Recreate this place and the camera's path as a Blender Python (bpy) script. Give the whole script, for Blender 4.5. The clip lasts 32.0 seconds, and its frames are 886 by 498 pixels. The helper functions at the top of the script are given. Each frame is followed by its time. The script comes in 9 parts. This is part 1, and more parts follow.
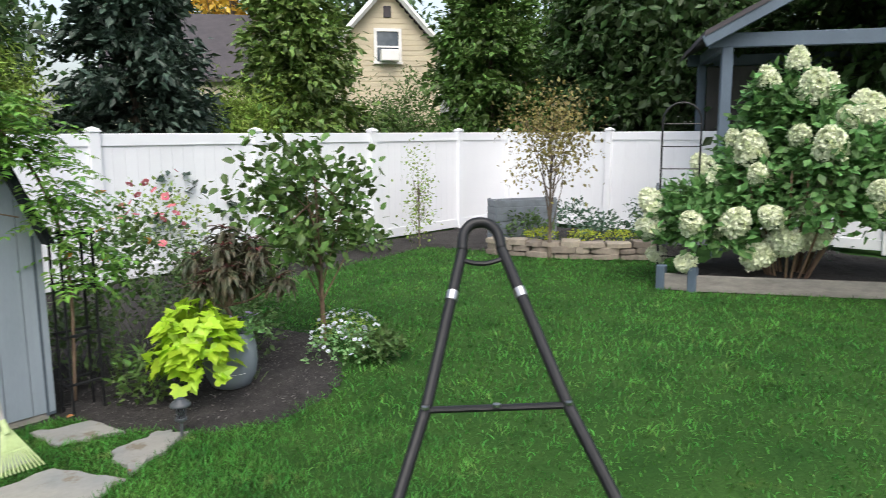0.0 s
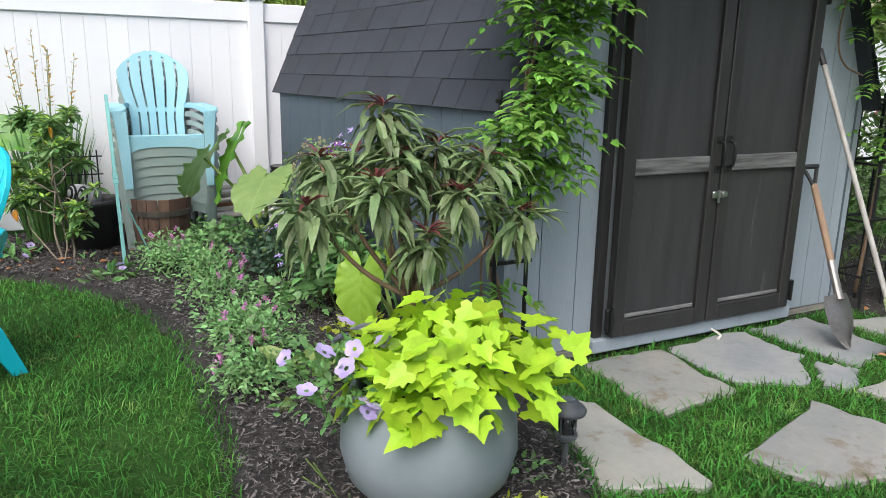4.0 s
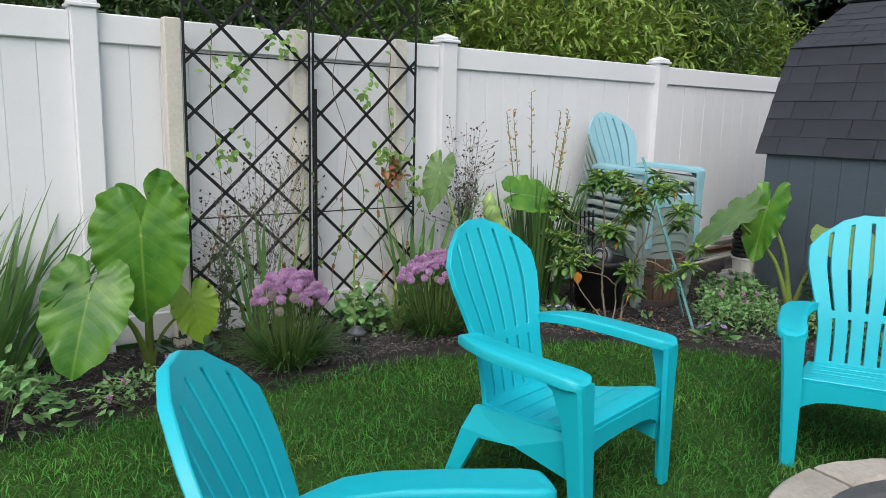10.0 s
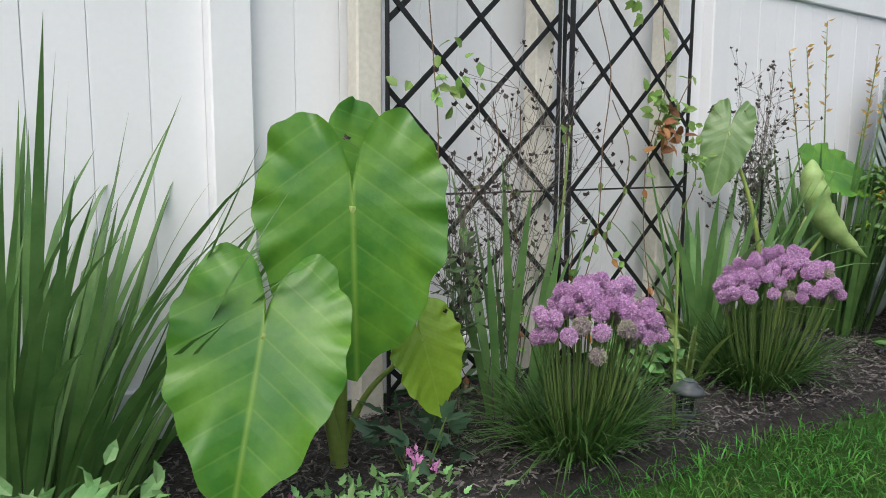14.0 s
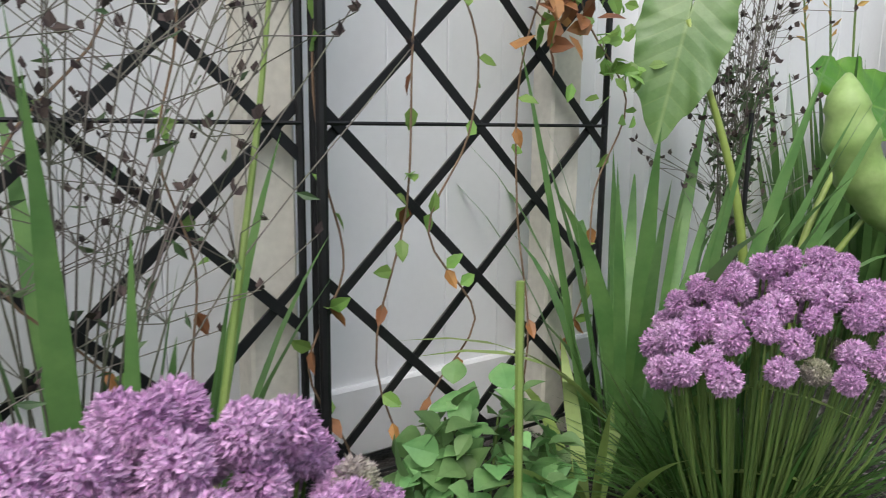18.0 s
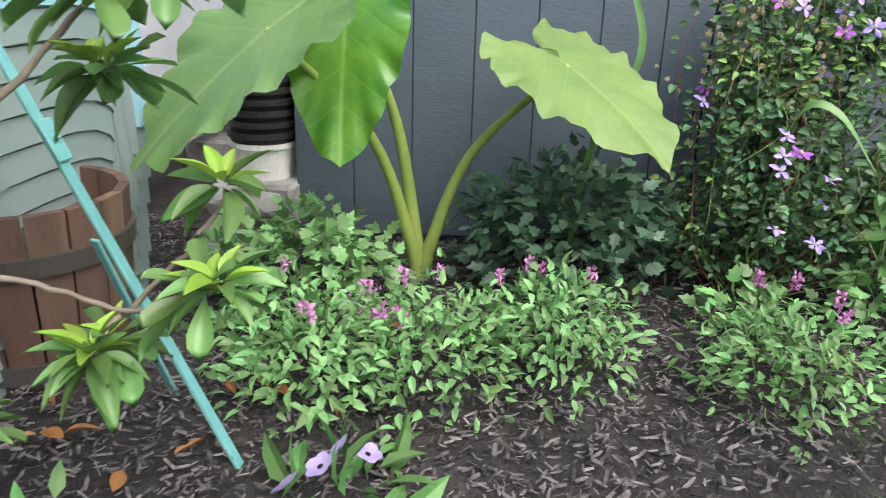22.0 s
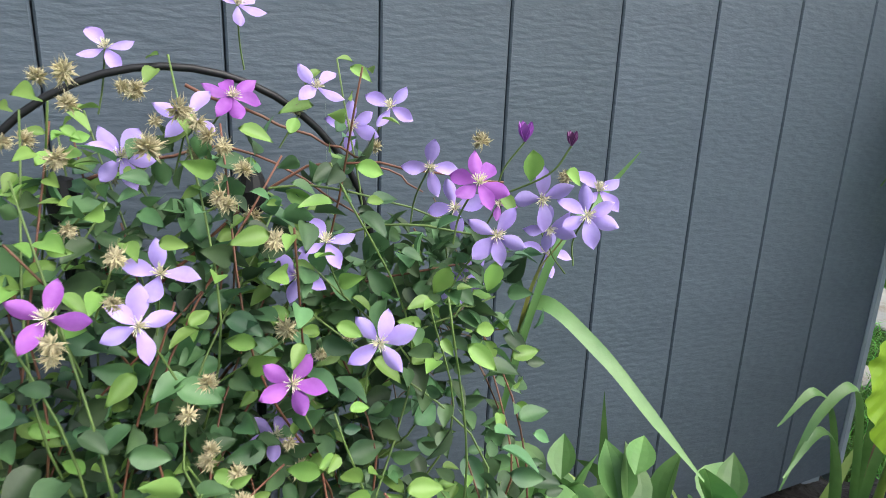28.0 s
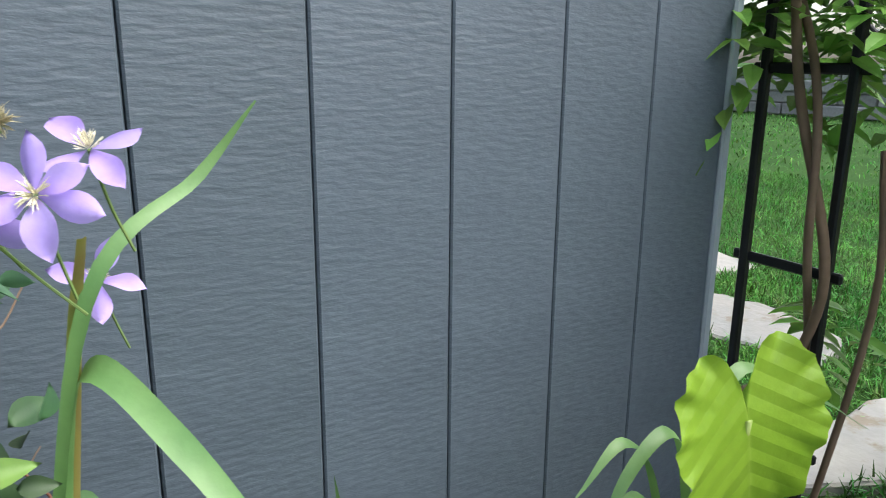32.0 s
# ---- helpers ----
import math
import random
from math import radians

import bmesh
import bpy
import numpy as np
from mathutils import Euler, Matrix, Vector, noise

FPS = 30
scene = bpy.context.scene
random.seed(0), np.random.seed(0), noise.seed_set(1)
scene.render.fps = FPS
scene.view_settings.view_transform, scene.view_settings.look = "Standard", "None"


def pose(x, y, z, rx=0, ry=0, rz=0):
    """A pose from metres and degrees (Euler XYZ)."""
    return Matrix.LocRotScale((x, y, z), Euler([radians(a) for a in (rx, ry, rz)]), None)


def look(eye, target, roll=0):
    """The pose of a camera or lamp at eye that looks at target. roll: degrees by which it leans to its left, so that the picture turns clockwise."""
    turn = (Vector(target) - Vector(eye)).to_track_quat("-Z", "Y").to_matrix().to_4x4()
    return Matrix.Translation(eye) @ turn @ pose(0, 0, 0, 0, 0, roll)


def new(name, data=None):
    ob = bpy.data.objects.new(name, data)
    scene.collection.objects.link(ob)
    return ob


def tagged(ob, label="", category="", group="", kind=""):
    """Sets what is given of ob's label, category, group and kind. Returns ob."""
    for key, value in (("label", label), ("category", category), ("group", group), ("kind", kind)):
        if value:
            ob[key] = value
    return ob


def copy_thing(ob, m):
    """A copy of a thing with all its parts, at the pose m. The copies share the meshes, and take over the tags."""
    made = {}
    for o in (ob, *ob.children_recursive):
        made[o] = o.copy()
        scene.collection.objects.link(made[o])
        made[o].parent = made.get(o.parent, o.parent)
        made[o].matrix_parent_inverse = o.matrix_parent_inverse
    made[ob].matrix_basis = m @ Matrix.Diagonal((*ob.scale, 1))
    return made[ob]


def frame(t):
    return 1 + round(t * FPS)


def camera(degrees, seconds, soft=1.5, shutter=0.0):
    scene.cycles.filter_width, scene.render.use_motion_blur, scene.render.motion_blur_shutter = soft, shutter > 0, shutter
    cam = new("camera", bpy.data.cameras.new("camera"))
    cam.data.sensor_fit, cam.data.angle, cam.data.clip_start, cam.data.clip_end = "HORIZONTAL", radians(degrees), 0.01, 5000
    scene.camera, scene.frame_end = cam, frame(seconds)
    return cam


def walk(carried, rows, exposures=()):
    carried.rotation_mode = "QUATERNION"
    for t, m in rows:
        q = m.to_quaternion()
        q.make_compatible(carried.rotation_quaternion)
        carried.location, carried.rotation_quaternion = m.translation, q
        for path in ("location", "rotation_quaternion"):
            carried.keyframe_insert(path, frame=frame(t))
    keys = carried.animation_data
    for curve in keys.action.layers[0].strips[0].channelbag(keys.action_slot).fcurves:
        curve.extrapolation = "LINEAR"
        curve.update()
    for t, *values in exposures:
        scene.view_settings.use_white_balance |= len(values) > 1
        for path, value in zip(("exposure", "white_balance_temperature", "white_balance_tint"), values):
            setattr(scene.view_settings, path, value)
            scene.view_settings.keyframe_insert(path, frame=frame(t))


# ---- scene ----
# the camera and its walk
cam = camera(62.4, 32.0, soft=0.85, shutter=0.15)
PATH = [
    (0, (0.384, -4.859, 1.816), (1.901, -3.593, 1.505), -0.3),
    (0.5, (0.161, -4.641, 1.76), (1.395, -3.104, 1.43), -1.6),
    (1, (-0.135, -4.363, 1.641), (0.833, -2.649, 1.288), -2.6),
    (1.5, (-0.457, -4.061, 1.536), (0.313, -2.253, 1.165), -2.9),
    (2, (-0.691, -3.737, 1.453), (-0.043, -1.885, 1.069), -2.1),
    (2.5, (-0.964, -3.456, 1.401), (-0.315, -1.611, 0.982), -1.0),
    (4.5, (-1.906, -2.344, 1.289), (-0.93, -0.66, 0.83), 1.4),
    (5, (-2.193, -2.129, 1.29), (-1.171, -0.466, 0.851), 1.5),
    (5.5, (-2.542, -2.011, 1.286), (-1.522, -0.342, 0.868), 1.5),
    (6, (-2.889, -1.938, 1.302), (-1.933, -0.226, 0.906), 0.9),
    (6.5, (-3.277, -1.82, 1.345), (-2.351, -0.088, 0.965), 1.4),
    (7, (-3.661, -1.734, 1.356), (-2.731, -0.003, 0.982), 1.9),
    (7.5, (-4.065, -1.621, 1.374), (-3.113, 0.102, 1.021), 2.3),
    (8, (-4.437, -1.445, 1.397), (-3.464, 0.271, 1.066), 2.3),
    (8.5, (-4.786, -1.259, 1.376), (-3.795, 0.445, 1.041), 2.0),
    (9, (-5.041, -1.004, 1.362), (-4.031, 0.688, 1.018), 1.8),
    (9.5, (-5.27, -0.692, 1.356), (-4.204, 0.964, 1.009), 1.7),
    (10, (-5.487, -0.417, 1.346), (-4.336, 1.18, 0.996), 1.4),
    (10.5, (-5.587, -0.091, 1.32), (-4.377, 1.466, 0.985), 1.1),
    (11, (-5.651, 0.246, 1.28), (-4.412, 1.789, 0.988), 0.6),
    (11.5, (-5.732, 0.56, 1.202), (-4.477, 2.095, 0.939), 0.3),
    (12, (-5.743, 0.828, 1.13), (-4.486, 2.367, 0.907), 0.6),
    (12.5, (-5.708, 1.075, 1.122), (-4.441, 2.61, 0.927), 1.0),
    (13, (-5.693, 1.31, 1.068), (-4.419, 2.838, 0.856), 1.3),
    (13.5, (-5.622, 1.481, 0.992), (-4.405, 3.048, 0.745), 0.8),
    (14, (-5.456, 1.62, 0.898), (-4.338, 3.259, 0.642), 0.3),
    (14.5, (-5.31, 1.765, 0.836), (-4.284, 3.463, 0.58), 0.5),
    (16.5, (-4.634, 2.353, 0.769), (-3.833, 4.15, 0.413), 0.7),
    (17, (-4.437, 2.461, 0.755), (-3.5, 4.189, 0.389), 0.7),
    (17.5, (-4.275, 2.488, 0.748), (-3.219, 4.145, 0.372), 0.7),
    (18, (-4.095, 2.501, 0.767), (-2.936, 4.096, 0.431), 0.6),
    (18.5, (-3.9, 2.516, 0.784), (-2.628, 4.026, 0.462), 0.8),
    (19, (-3.682, 2.543, 0.794), (-2.307, 3.96, 0.475), 1.1),
    (19.5, (-3.499, 2.524, 0.8), (-2.035, 3.841, 0.452), 1.6),
    (20, (-3.327, 2.392, 0.818), (-1.77, 3.586, 0.431), 0.7),
    (20.5, (-3.081, 2.233, 0.829), (-1.4, 3.237, 0.423), -1.8),
    (21, (-2.835, 2.115, 0.836), (-1.075, 2.876, 0.266), -1.3),
    (21.5, (-2.59, 2.015, 0.826), (-0.779, 2.518, 0.143), -0.2),
    (22, (-2.406, 1.92, 0.831), (-0.549, 2.174, 0.133), 1.6),
    (22.5, (-2.265, 1.882, 0.859), (-0.378, 1.961, 0.201), 2.7),
    (23, (-2.107, 1.889, 0.904), (-0.203, 1.823, 0.295), 3.2),
    (23.5, (-1.947, 1.938, 0.939), (-0.066, 1.731, 0.294), 2.9),
    (24, (-1.816, 1.982, 0.99), (0.022, 1.641, 0.279), 2.5),
    (24.5, (-1.732, 1.983, 1.05), (0.066, 1.526, 0.301), 1.9),
    (25, (-1.648, 1.923, 1.095), (0.105, 1.35, 0.323), 1.4),
    (25.5, (-1.569, 1.763, 1.103), (0.159, 1.136, 0.314), 1.1),
    (27.5, (-1.1, 1.395, 0.972), (0.671, 0.701, 0.356), 1.4),
    (28, (-0.985, 1.324, 0.985), (0.785, 0.621, 0.375), 2.1),
    (28.5, (-0.841, 1.272, 0.982), (0.908, 0.541, 0.344), 2.8),
    (29, (-0.755, 1.231, 0.966), (0.977, 0.48, 0.307), 3.2),
    (29.5, (-0.708, 1.194, 0.944), (1.023, 0.446, 0.279), 3.4),
    (30, (-0.679, 1.174, 0.931), (1.05, 0.418, 0.267), 3.6),
    (30.5, (-0.66, 1.147, 0.926), (1.061, 0.371, 0.267), 3.3),
    (31, (-0.671, 1.121, 0.911), (1.04, 0.301, 0.278), 2.6),
    (31.5, (-0.715, 1.072, 0.895), (0.974, 0.184, 0.296), 1.4),
    (31.967, (-0.805, 0.985, 0.879), (0.865, 0.007, 0.375), 0.5),
    (32, (-0.809, 0.981, 0.878), (0.861, -0.002, 0.378), 0.45),
]
walk(cam, [(t, look(eye, target, roll)) for t, eye, target, roll in PATH],
     exposures=[(0.0, 0.95), (2.0, 1.1), (5.0, 1.02), (6.0, 0.75), (7.0, 0.6), (9.0, 0.45), (14.5, 0.6), (17.0, 0.75), (19.0, 0.5), (20.0, 0.68), (20.5, 0.68), (21.0, 1.08), (22.0, 1.45), (25.0, 1.45), (28.0, 1.4), (32.0, 1.6)])

# daylight: an even bright sky and a veiled sun
world = bpy.data.worlds.new("sky")
scene.world = world
world.use_nodes = True
wn = world.node_tree
wn.nodes.clear()
sky = wn.nodes.new("ShaderNodeTexSky")
sky.sky_type = "NISHITA"
sky.sun_disc = False
sky.sun_elevation = radians(52)
sky.sun_rotation = radians(226)
sky.air_density = 1.0
sky.dust_density = 4.0
sky.ozone_density = 1.0
bg = wn.nodes.new("ShaderNodeBackground")
bg.inputs["Strength"].default_value = 0.15
wo = wn.nodes.new("ShaderNodeOutputWorld")
veil = wn.nodes.new("ShaderNodeHueSaturation")
veil.inputs["Saturation"].default_value = 0.62
wn.links.new(sky.outputs[0], veil.inputs["Color"])
wn.links.new(veil.outputs[0], bg.inputs[0])
wn.links.new(bg.outputs[0], wo.inputs[0])
sun_data = bpy.data.lights.new("sun", "SUN")
sun_data.energy = 0.8
sun_data.angle = radians(45)
sun_data.color = (1.0, 0.985, 0.96)
sun_lamp = new("sun", sun_data)
sun_lamp.matrix_world = look((-4.6, -5.0, 10.5), (0, 0, 0))


# ---- materials ----
def mat(name, c1, c2=None, scale=6.0, rough=0.6, metal=0.0, bump=0.15, bscale=60.0, fine=0.18, vary=0.0, island=0.0,
        through_light=0.0, stretch=(1, 1, 1), spec=0.5, dist=0.004, c3=None, c3_at=0.62, c3_scale=2.5, coat=0.0):
    """A painted, grown or worn surface: two colours mixed by a broad noise, a fine grain, relief, and a tone of its own for each piece."""
    m = bpy.data.materials.new(name)
    m.use_nodes = True
    t = m.node_tree
    n, l = t.nodes, t.links
    b = n["Principled BSDF"]
    c2 = c2 or tuple(v * 0.8 for v in c1)
    tc = n.new("ShaderNodeTexCoord")
    mp = n.new("ShaderNodeMapping")
    mp.inputs["Scale"].default_value = stretch
    l.new(tc.outputs["Object"], mp.inputs[0])
    n1 = n.new("ShaderNodeTexNoise")
    n1.inputs["Scale"].default_value = scale
    n1.inputs["Detail"].default_value = 5
    n2 = n.new("ShaderNodeTexNoise")
    n2.inputs["Scale"].default_value = bscale
    n2.inputs["Detail"].default_value = 4
    l.new(mp.outputs[0], n1.inputs["Vector"])
    l.new(mp.outputs[0], n2.inputs["Vector"])
    r = n.new("ShaderNodeValToRGB")
    r.color_ramp.elements[0].position, r.color_ramp.elements[1].position = 0.32, 0.68
    r.color_ramp.elements[0].color, r.color_ramp.elements[1].color = (*c1, 1), (*c2, 1)
    l.new(n1.outputs[0], r.inputs[0])
    col = r.outputs[0]
    if c3:
        n3 = n.new("ShaderNodeTexNoise")
        n3.inputs["Scale"].default_value = c3_scale
        n3.inputs["Detail"].default_value = 6
        n3.inputs["Roughness"].default_value = 0.7
        l.new(mp.outputs[0], n3.inputs["Vector"])
        r3 = n.new("ShaderNodeValToRGB")
        r3.color_ramp.elements[0].position, r3.color_ramp.elements[1].position = c3_at, c3_at + 0.08
        l.new(n3.outputs[0], r3.inputs[0])
        mx = n.new("ShaderNodeMix")
        mx.data_type = "RGBA"
        l.new(r3.outputs[0], mx.inputs[0])
        l.new(col, mx.inputs[6])
        mx.inputs[7].default_value = (*c3, 1)
        col = mx.outputs[2]
    hs = n.new("ShaderNodeHueSaturation")
    l.new(col, hs.inputs["Color"])
    mr = n.new("ShaderNodeMapRange")
    mr.inputs[3].default_value, mr.inputs[4].default_value = 1 - fine, 1 + fine
    l.new(n2.outputs[0], mr.inputs[0])
    val = mr.outputs[0]
    for amount, node, sock in ((vary, "ShaderNodeObjectInfo", "Random"), (island, "ShaderNodeNewGeometry", "Random Per Island")):
        if amount:
            src = n.new(node)
            m2 = n.new("ShaderNodeMapRange")
            m2.inputs[3].default_value, m2.inputs[4].default_value = 1 - amount, 1 + amount
            l.new(src.outputs[sock], m2.inputs[0])
            mu = n.new("ShaderNodeMath")
            mu.operation = "MULTIPLY"
            l.new(val, mu.inputs[0])
            l.new(m2.outputs[0], mu.inputs[1])
            val = mu.outputs[0]
            m4 = n.new("ShaderNodeMapRange")
            m4.inputs[3].default_value, m4.inputs[4].default_value = 0.5 - amount * 0.035, 0.5 + amount * 0.035
            l.new(src.outputs[sock], m4.inputs[0])
            l.new(m4.outputs[0], hs.inputs["Hue"])
    l.new(val, hs.inputs["Value"])
    l.new(hs.outputs[0], b.inputs["Base Color"])
    b.inputs["Roughness"].default_value = rough
    b.inputs["Metallic"].default_value = metal
    b.inputs["Specular IOR Level"].default_value = spec
    b.inputs["Coat Weight"].default_value = coat
    if bump:
        bp = n.new("ShaderNodeBump")
        bp.inputs["Strength"].default_value = bump
        bp.inputs["Distance"].default_value = dist
        l.new(n2.outputs[0], bp.inputs["Height"])
        l.new(bp.outputs[0], b.inputs["Normal"])
    if through_light:
        tr = n.new("ShaderNodeBsdfTranslucent")
        l.new(hs.outputs[0], tr.inputs[0])
        ms = n.new("ShaderNodeMixShader")
        ms.inputs[0].default_value = through_light
        l.new(b.outputs[0], ms.inputs[1])
        l.new(tr.outputs[0], ms.inputs[2])
        l.new(ms.outputs[0], n["Material Output"].inputs[0])
    return m


def leaf(name, c1, c2, rough=0.5, island=0.3, scale=14, **kw):
    return mat(name, c1, c2, scale=scale, rough=rough, island=island, through_light=kw.pop("through_light", 0.28), bump=0.1, bscale=90, fine=0.12, **kw)


def veined(name, dark, light, vein, rough=0.34):
    """A large leaf with a midrib and side ribs: its UV map runs along the side ribs and out from the midrib."""
    m = leaf(name, dark, light, rough=rough, island=0.08, scale=9)
    t = m.node_tree
    n, l = t.nodes, t.links
    b = n["Principled BSDF"]
    base = b.inputs["Base Color"].links[0].from_socket
    uv = n.new("ShaderNodeUVMap")
    sp = n.new("ShaderNodeSeparateXYZ")
    l.new(uv.outputs[0], sp.inputs[0])
    w = n.new("ShaderNodeMath")
    w.operation = "PINGPONG"
    w.inputs[1].default_value = 0.5
    l.new(sp.outputs[0], w.inputs[0])
    ribs = []
    for src, wide, much in ((w.outputs[0], 0.06, 0.38), (sp.outputs[1], 0.016, 1.0)):
        r = n.new("ShaderNodeMapRange")
        r.inputs[1].default_value, r.inputs[2].default_value = 0.0, wide
        r.inputs[3].default_value, r.inputs[4].default_value = much, 0.0
        l.new(src, r.inputs[0])
        ribs.append(r.outputs[0])
    mxm = n.new("ShaderNodeMath")
    mxm.operation = "MAXIMUM"
    l.new(ribs[0], mxm.inputs[0])
    l.new(ribs[1], mxm.inputs[1])
    sc = n.new("ShaderNodeMath")
    sc.operation = "MULTIPLY"
    sc.inputs[1].default_value = 0.7
    l.new(mxm.outputs[0], sc.inputs[0])
    mx = n.new("ShaderNodeMix")
    mx.data_type = "RGBA"
    l.new(sc.outputs[0], mx.inputs[0])
    l.new(base, mx.inputs[6])
    mx.inputs[7].default_value = (*vein, 1)
    l.new(mx.outputs[2], b.inputs["Base Color"])
    bp = n.new("ShaderNodeBump")
    bp.inputs["Strength"].default_value = 0.25
    bp.inputs["Distance"].default_value = 0.01
    l.new(w.outputs[0], bp.inputs["Height"])
    l.new(b.inputs["Normal"].links[0].from_socket, bp.inputs["Normal"])
    l.new(bp.outputs[0], b.inputs["Normal"])
    tr = [x for x in n if x.type == "BSDF_TRANSLUCENT"][0]
    l.new(mx.outputs[2], tr.inputs[0])
    return m


def panes(name, colour=(0.9, 0.95, 0.95), rough=0.05):
    m = bpy.data.materials.new(name)
    m.use_nodes = True
    b = m.node_tree.nodes["Principled BSDF"]
    b.inputs["Base Color"].default_value = (*colour, 1)
    b.inputs["Transmission Weight"].default_value = 1.0
    b.inputs["Roughness"].default_value = rough
    return m


VINYL = mat("white_vinyl", (0.76, 0.775, 0.80), (0.72, 0.735, 0.765), scale=1.3, rough=0.42, bump=0.03, fine=0.03, vary=0.02, c3=(0.66, 0.68, 0.66), c3_at=0.70)
CREAM = mat("cream_painted_wood", (0.62, 0.60, 0.53), (0.55, 0.53, 0.47), scale=3, rough=0.6, bump=0.15)
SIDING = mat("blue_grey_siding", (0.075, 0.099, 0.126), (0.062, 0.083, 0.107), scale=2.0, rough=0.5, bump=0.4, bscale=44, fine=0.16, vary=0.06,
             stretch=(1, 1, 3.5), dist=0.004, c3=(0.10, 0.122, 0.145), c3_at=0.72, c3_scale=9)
# door side: colour lightened to stand in for more sun on the front
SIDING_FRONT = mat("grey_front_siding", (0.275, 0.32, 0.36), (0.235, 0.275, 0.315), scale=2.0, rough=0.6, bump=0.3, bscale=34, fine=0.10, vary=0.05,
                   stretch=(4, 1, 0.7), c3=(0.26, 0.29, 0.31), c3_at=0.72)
DOOR_BLACK = mat("black_stained_plywood", (0.020, 0.0205, 0.022), (0.036, 0.0365, 0.038), scale=2.4, rough=0.5, bump=0.25, bscale=26, fine=0.25, stretch=(5, 5, 0.6),
                 c3=(0.075, 0.075, 0.076), c3_at=0.64, c3_scale=3.5)
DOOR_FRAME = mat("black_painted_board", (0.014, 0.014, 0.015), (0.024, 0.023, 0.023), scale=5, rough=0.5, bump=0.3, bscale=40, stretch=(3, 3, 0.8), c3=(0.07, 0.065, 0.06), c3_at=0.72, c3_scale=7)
WORN_RAIL = mat("worn_black_rail", (0.03, 0.03, 0.03), (0.17, 0.17, 0.17), scale=7, rough=0.65, bump=0.5, bscale=30, fine=0.3, stretch=(0.5, 3, 6))
SHINGLE = mat("charcoal_shingle", (0.020, 0.024, 0.032), (0.032, 0.037, 0.048), scale=2.5, rough=0.9, bump=0.7, bscale=240, fine=0.35, vary=0.12, dist=0.003)
BLACK_STEEL = mat("black_steel", (0.008, 0.0085, 0.0095), (0.015, 0.0155, 0.017), spec=0.3, rough=0.45, bump=0.08, scale=12)
GREY_STEEL = mat("brushed_grey_steel", (0.26, 0.25, 0.24), (0.16, 0.145, 0.13), scale=4, rough=0.42, metal=0.85, bump=0.1, c3=(0.20, 0.11, 0.06), c3_at=0.66, c3_scale=4)
CHROME = mat("zinc_bolt", (0.55, 0.55, 0.55), (0.42, 0.42, 0.42), rough=0.3, metal=1.0, bump=0.05)
TEAL = mat("turquoise_plastic", (0.005, 0.46, 0.56), (0.006, 0.43, 0.53), scale=1.8, rough=0.42, bump=0.06, bscale=300, fine=0.04, vary=0.03, dist=0.001)
PALE_BLUE = mat("faded_blue_plastic", (0.22, 0.45, 0.53), (0.28, 0.49, 0.56), scale=3, rough=0.55, bump=0.06, fine=0.06, vary=0.06)
SAGE = mat("faded_sage_plastic", (0.25, 0.31, 0.29), (0.20, 0.26, 0.25), scale=3, rough=0.6, bump=0.06, fine=0.06)
STONE_PIT = mat("tan_grey_pit_stone", (0.40, 0.37, 0.32), (0.31, 0.285, 0.25), scale=5, rough=0.85, bump=0.6, bscale=45, fine=0.25, vary=0.12, dist=0.008, c3=(0.22, 0.20, 0.18), c3_at=0.66, c3_scale=9)
FLAG = mat("bluestone_flag", (0.27, 0.262, 0.235), (0.20, 0.21, 0.205), scale=2.6, rough=0.8, bump=0.45, bscale=30, fine=0.16, vary=0.14, dist=0.006, c3=(0.17, 0.145, 0.11), c3_at=0.56, c3_scale=5)
FLAG_DARK = mat("dark_bluestone_flag", (0.18, 0.195, 0.21), (0.25, 0.255, 0.25), scale=3, rough=0.75, bump=0.45, bscale=30, fine=0.16, dist=0.006)
LEDGE = mat("brown_ledge_stone", (0.20, 0.17, 0.14), (0.29, 0.25, 0.20), scale=5, rough=0.9, bump=0.7, bscale=30, fine=0.3, vary=0.3, dist=0.01)
GREY_WALLSTONE = mat("grey_wall_block", (0.27, 0.27, 0.27), (0.2, 0.2, 0.2), scale=5, rough=0.9, bump=0.6, bscale=30, fine=0.25, vary=0.2, dist=0.01)
BARK_LOG = mat("shaggy_log_bark", (0.20, 0.145, 0.105), (0.075, 0.052, 0.04), scale=13, rough=0.95, bump=1.0, bscale=35, fine=0.35, stretch=(0.5, 3, 3), dist=0.02)
LOG_END = mat("cut_log_end", (0.36, 0.23, 0.12), (0.24, 0.14, 0.075), scale=12, rough=0.9, bump=0.4, bscale=50)
BARK = mat("grey_brown_bark", (0.17, 0.135, 0.105), (0.095, 0.072, 0.055), scale=12, rough=0.9, bump=0.7, bscale=40, fine=0.3, stretch=(1, 1, 0.35), dist=0.01)
TWIG = mat("brown_twig", (0.20, 0.13, 0.085), (0.13, 0.085, 0.055), scale=16, rough=0.8, bump=0.3, island=0.25)
GREY_TWIG = mat("pale_grey_branch", (0.26, 0.22, 0.17), (0.15, 0.12, 0.095), scale=16, rough=0.8, bump=0.4, island=0.2)
MULCH = mat("dark_brown_mulch", (0.016, 0.0138, 0.013), (0.034, 0.03, 0.028), scale=16, rough=0.95, bump=1.0, bscale=60, fine=0.5, dist=0.02)
CHIPS = mat("mulch_chips", (0.028, 0.025, 0.024), (0.165, 0.15, 0.145), scale=30, rough=0.9, bump=0.4, bscale=120, fine=0.3, island=0.55)
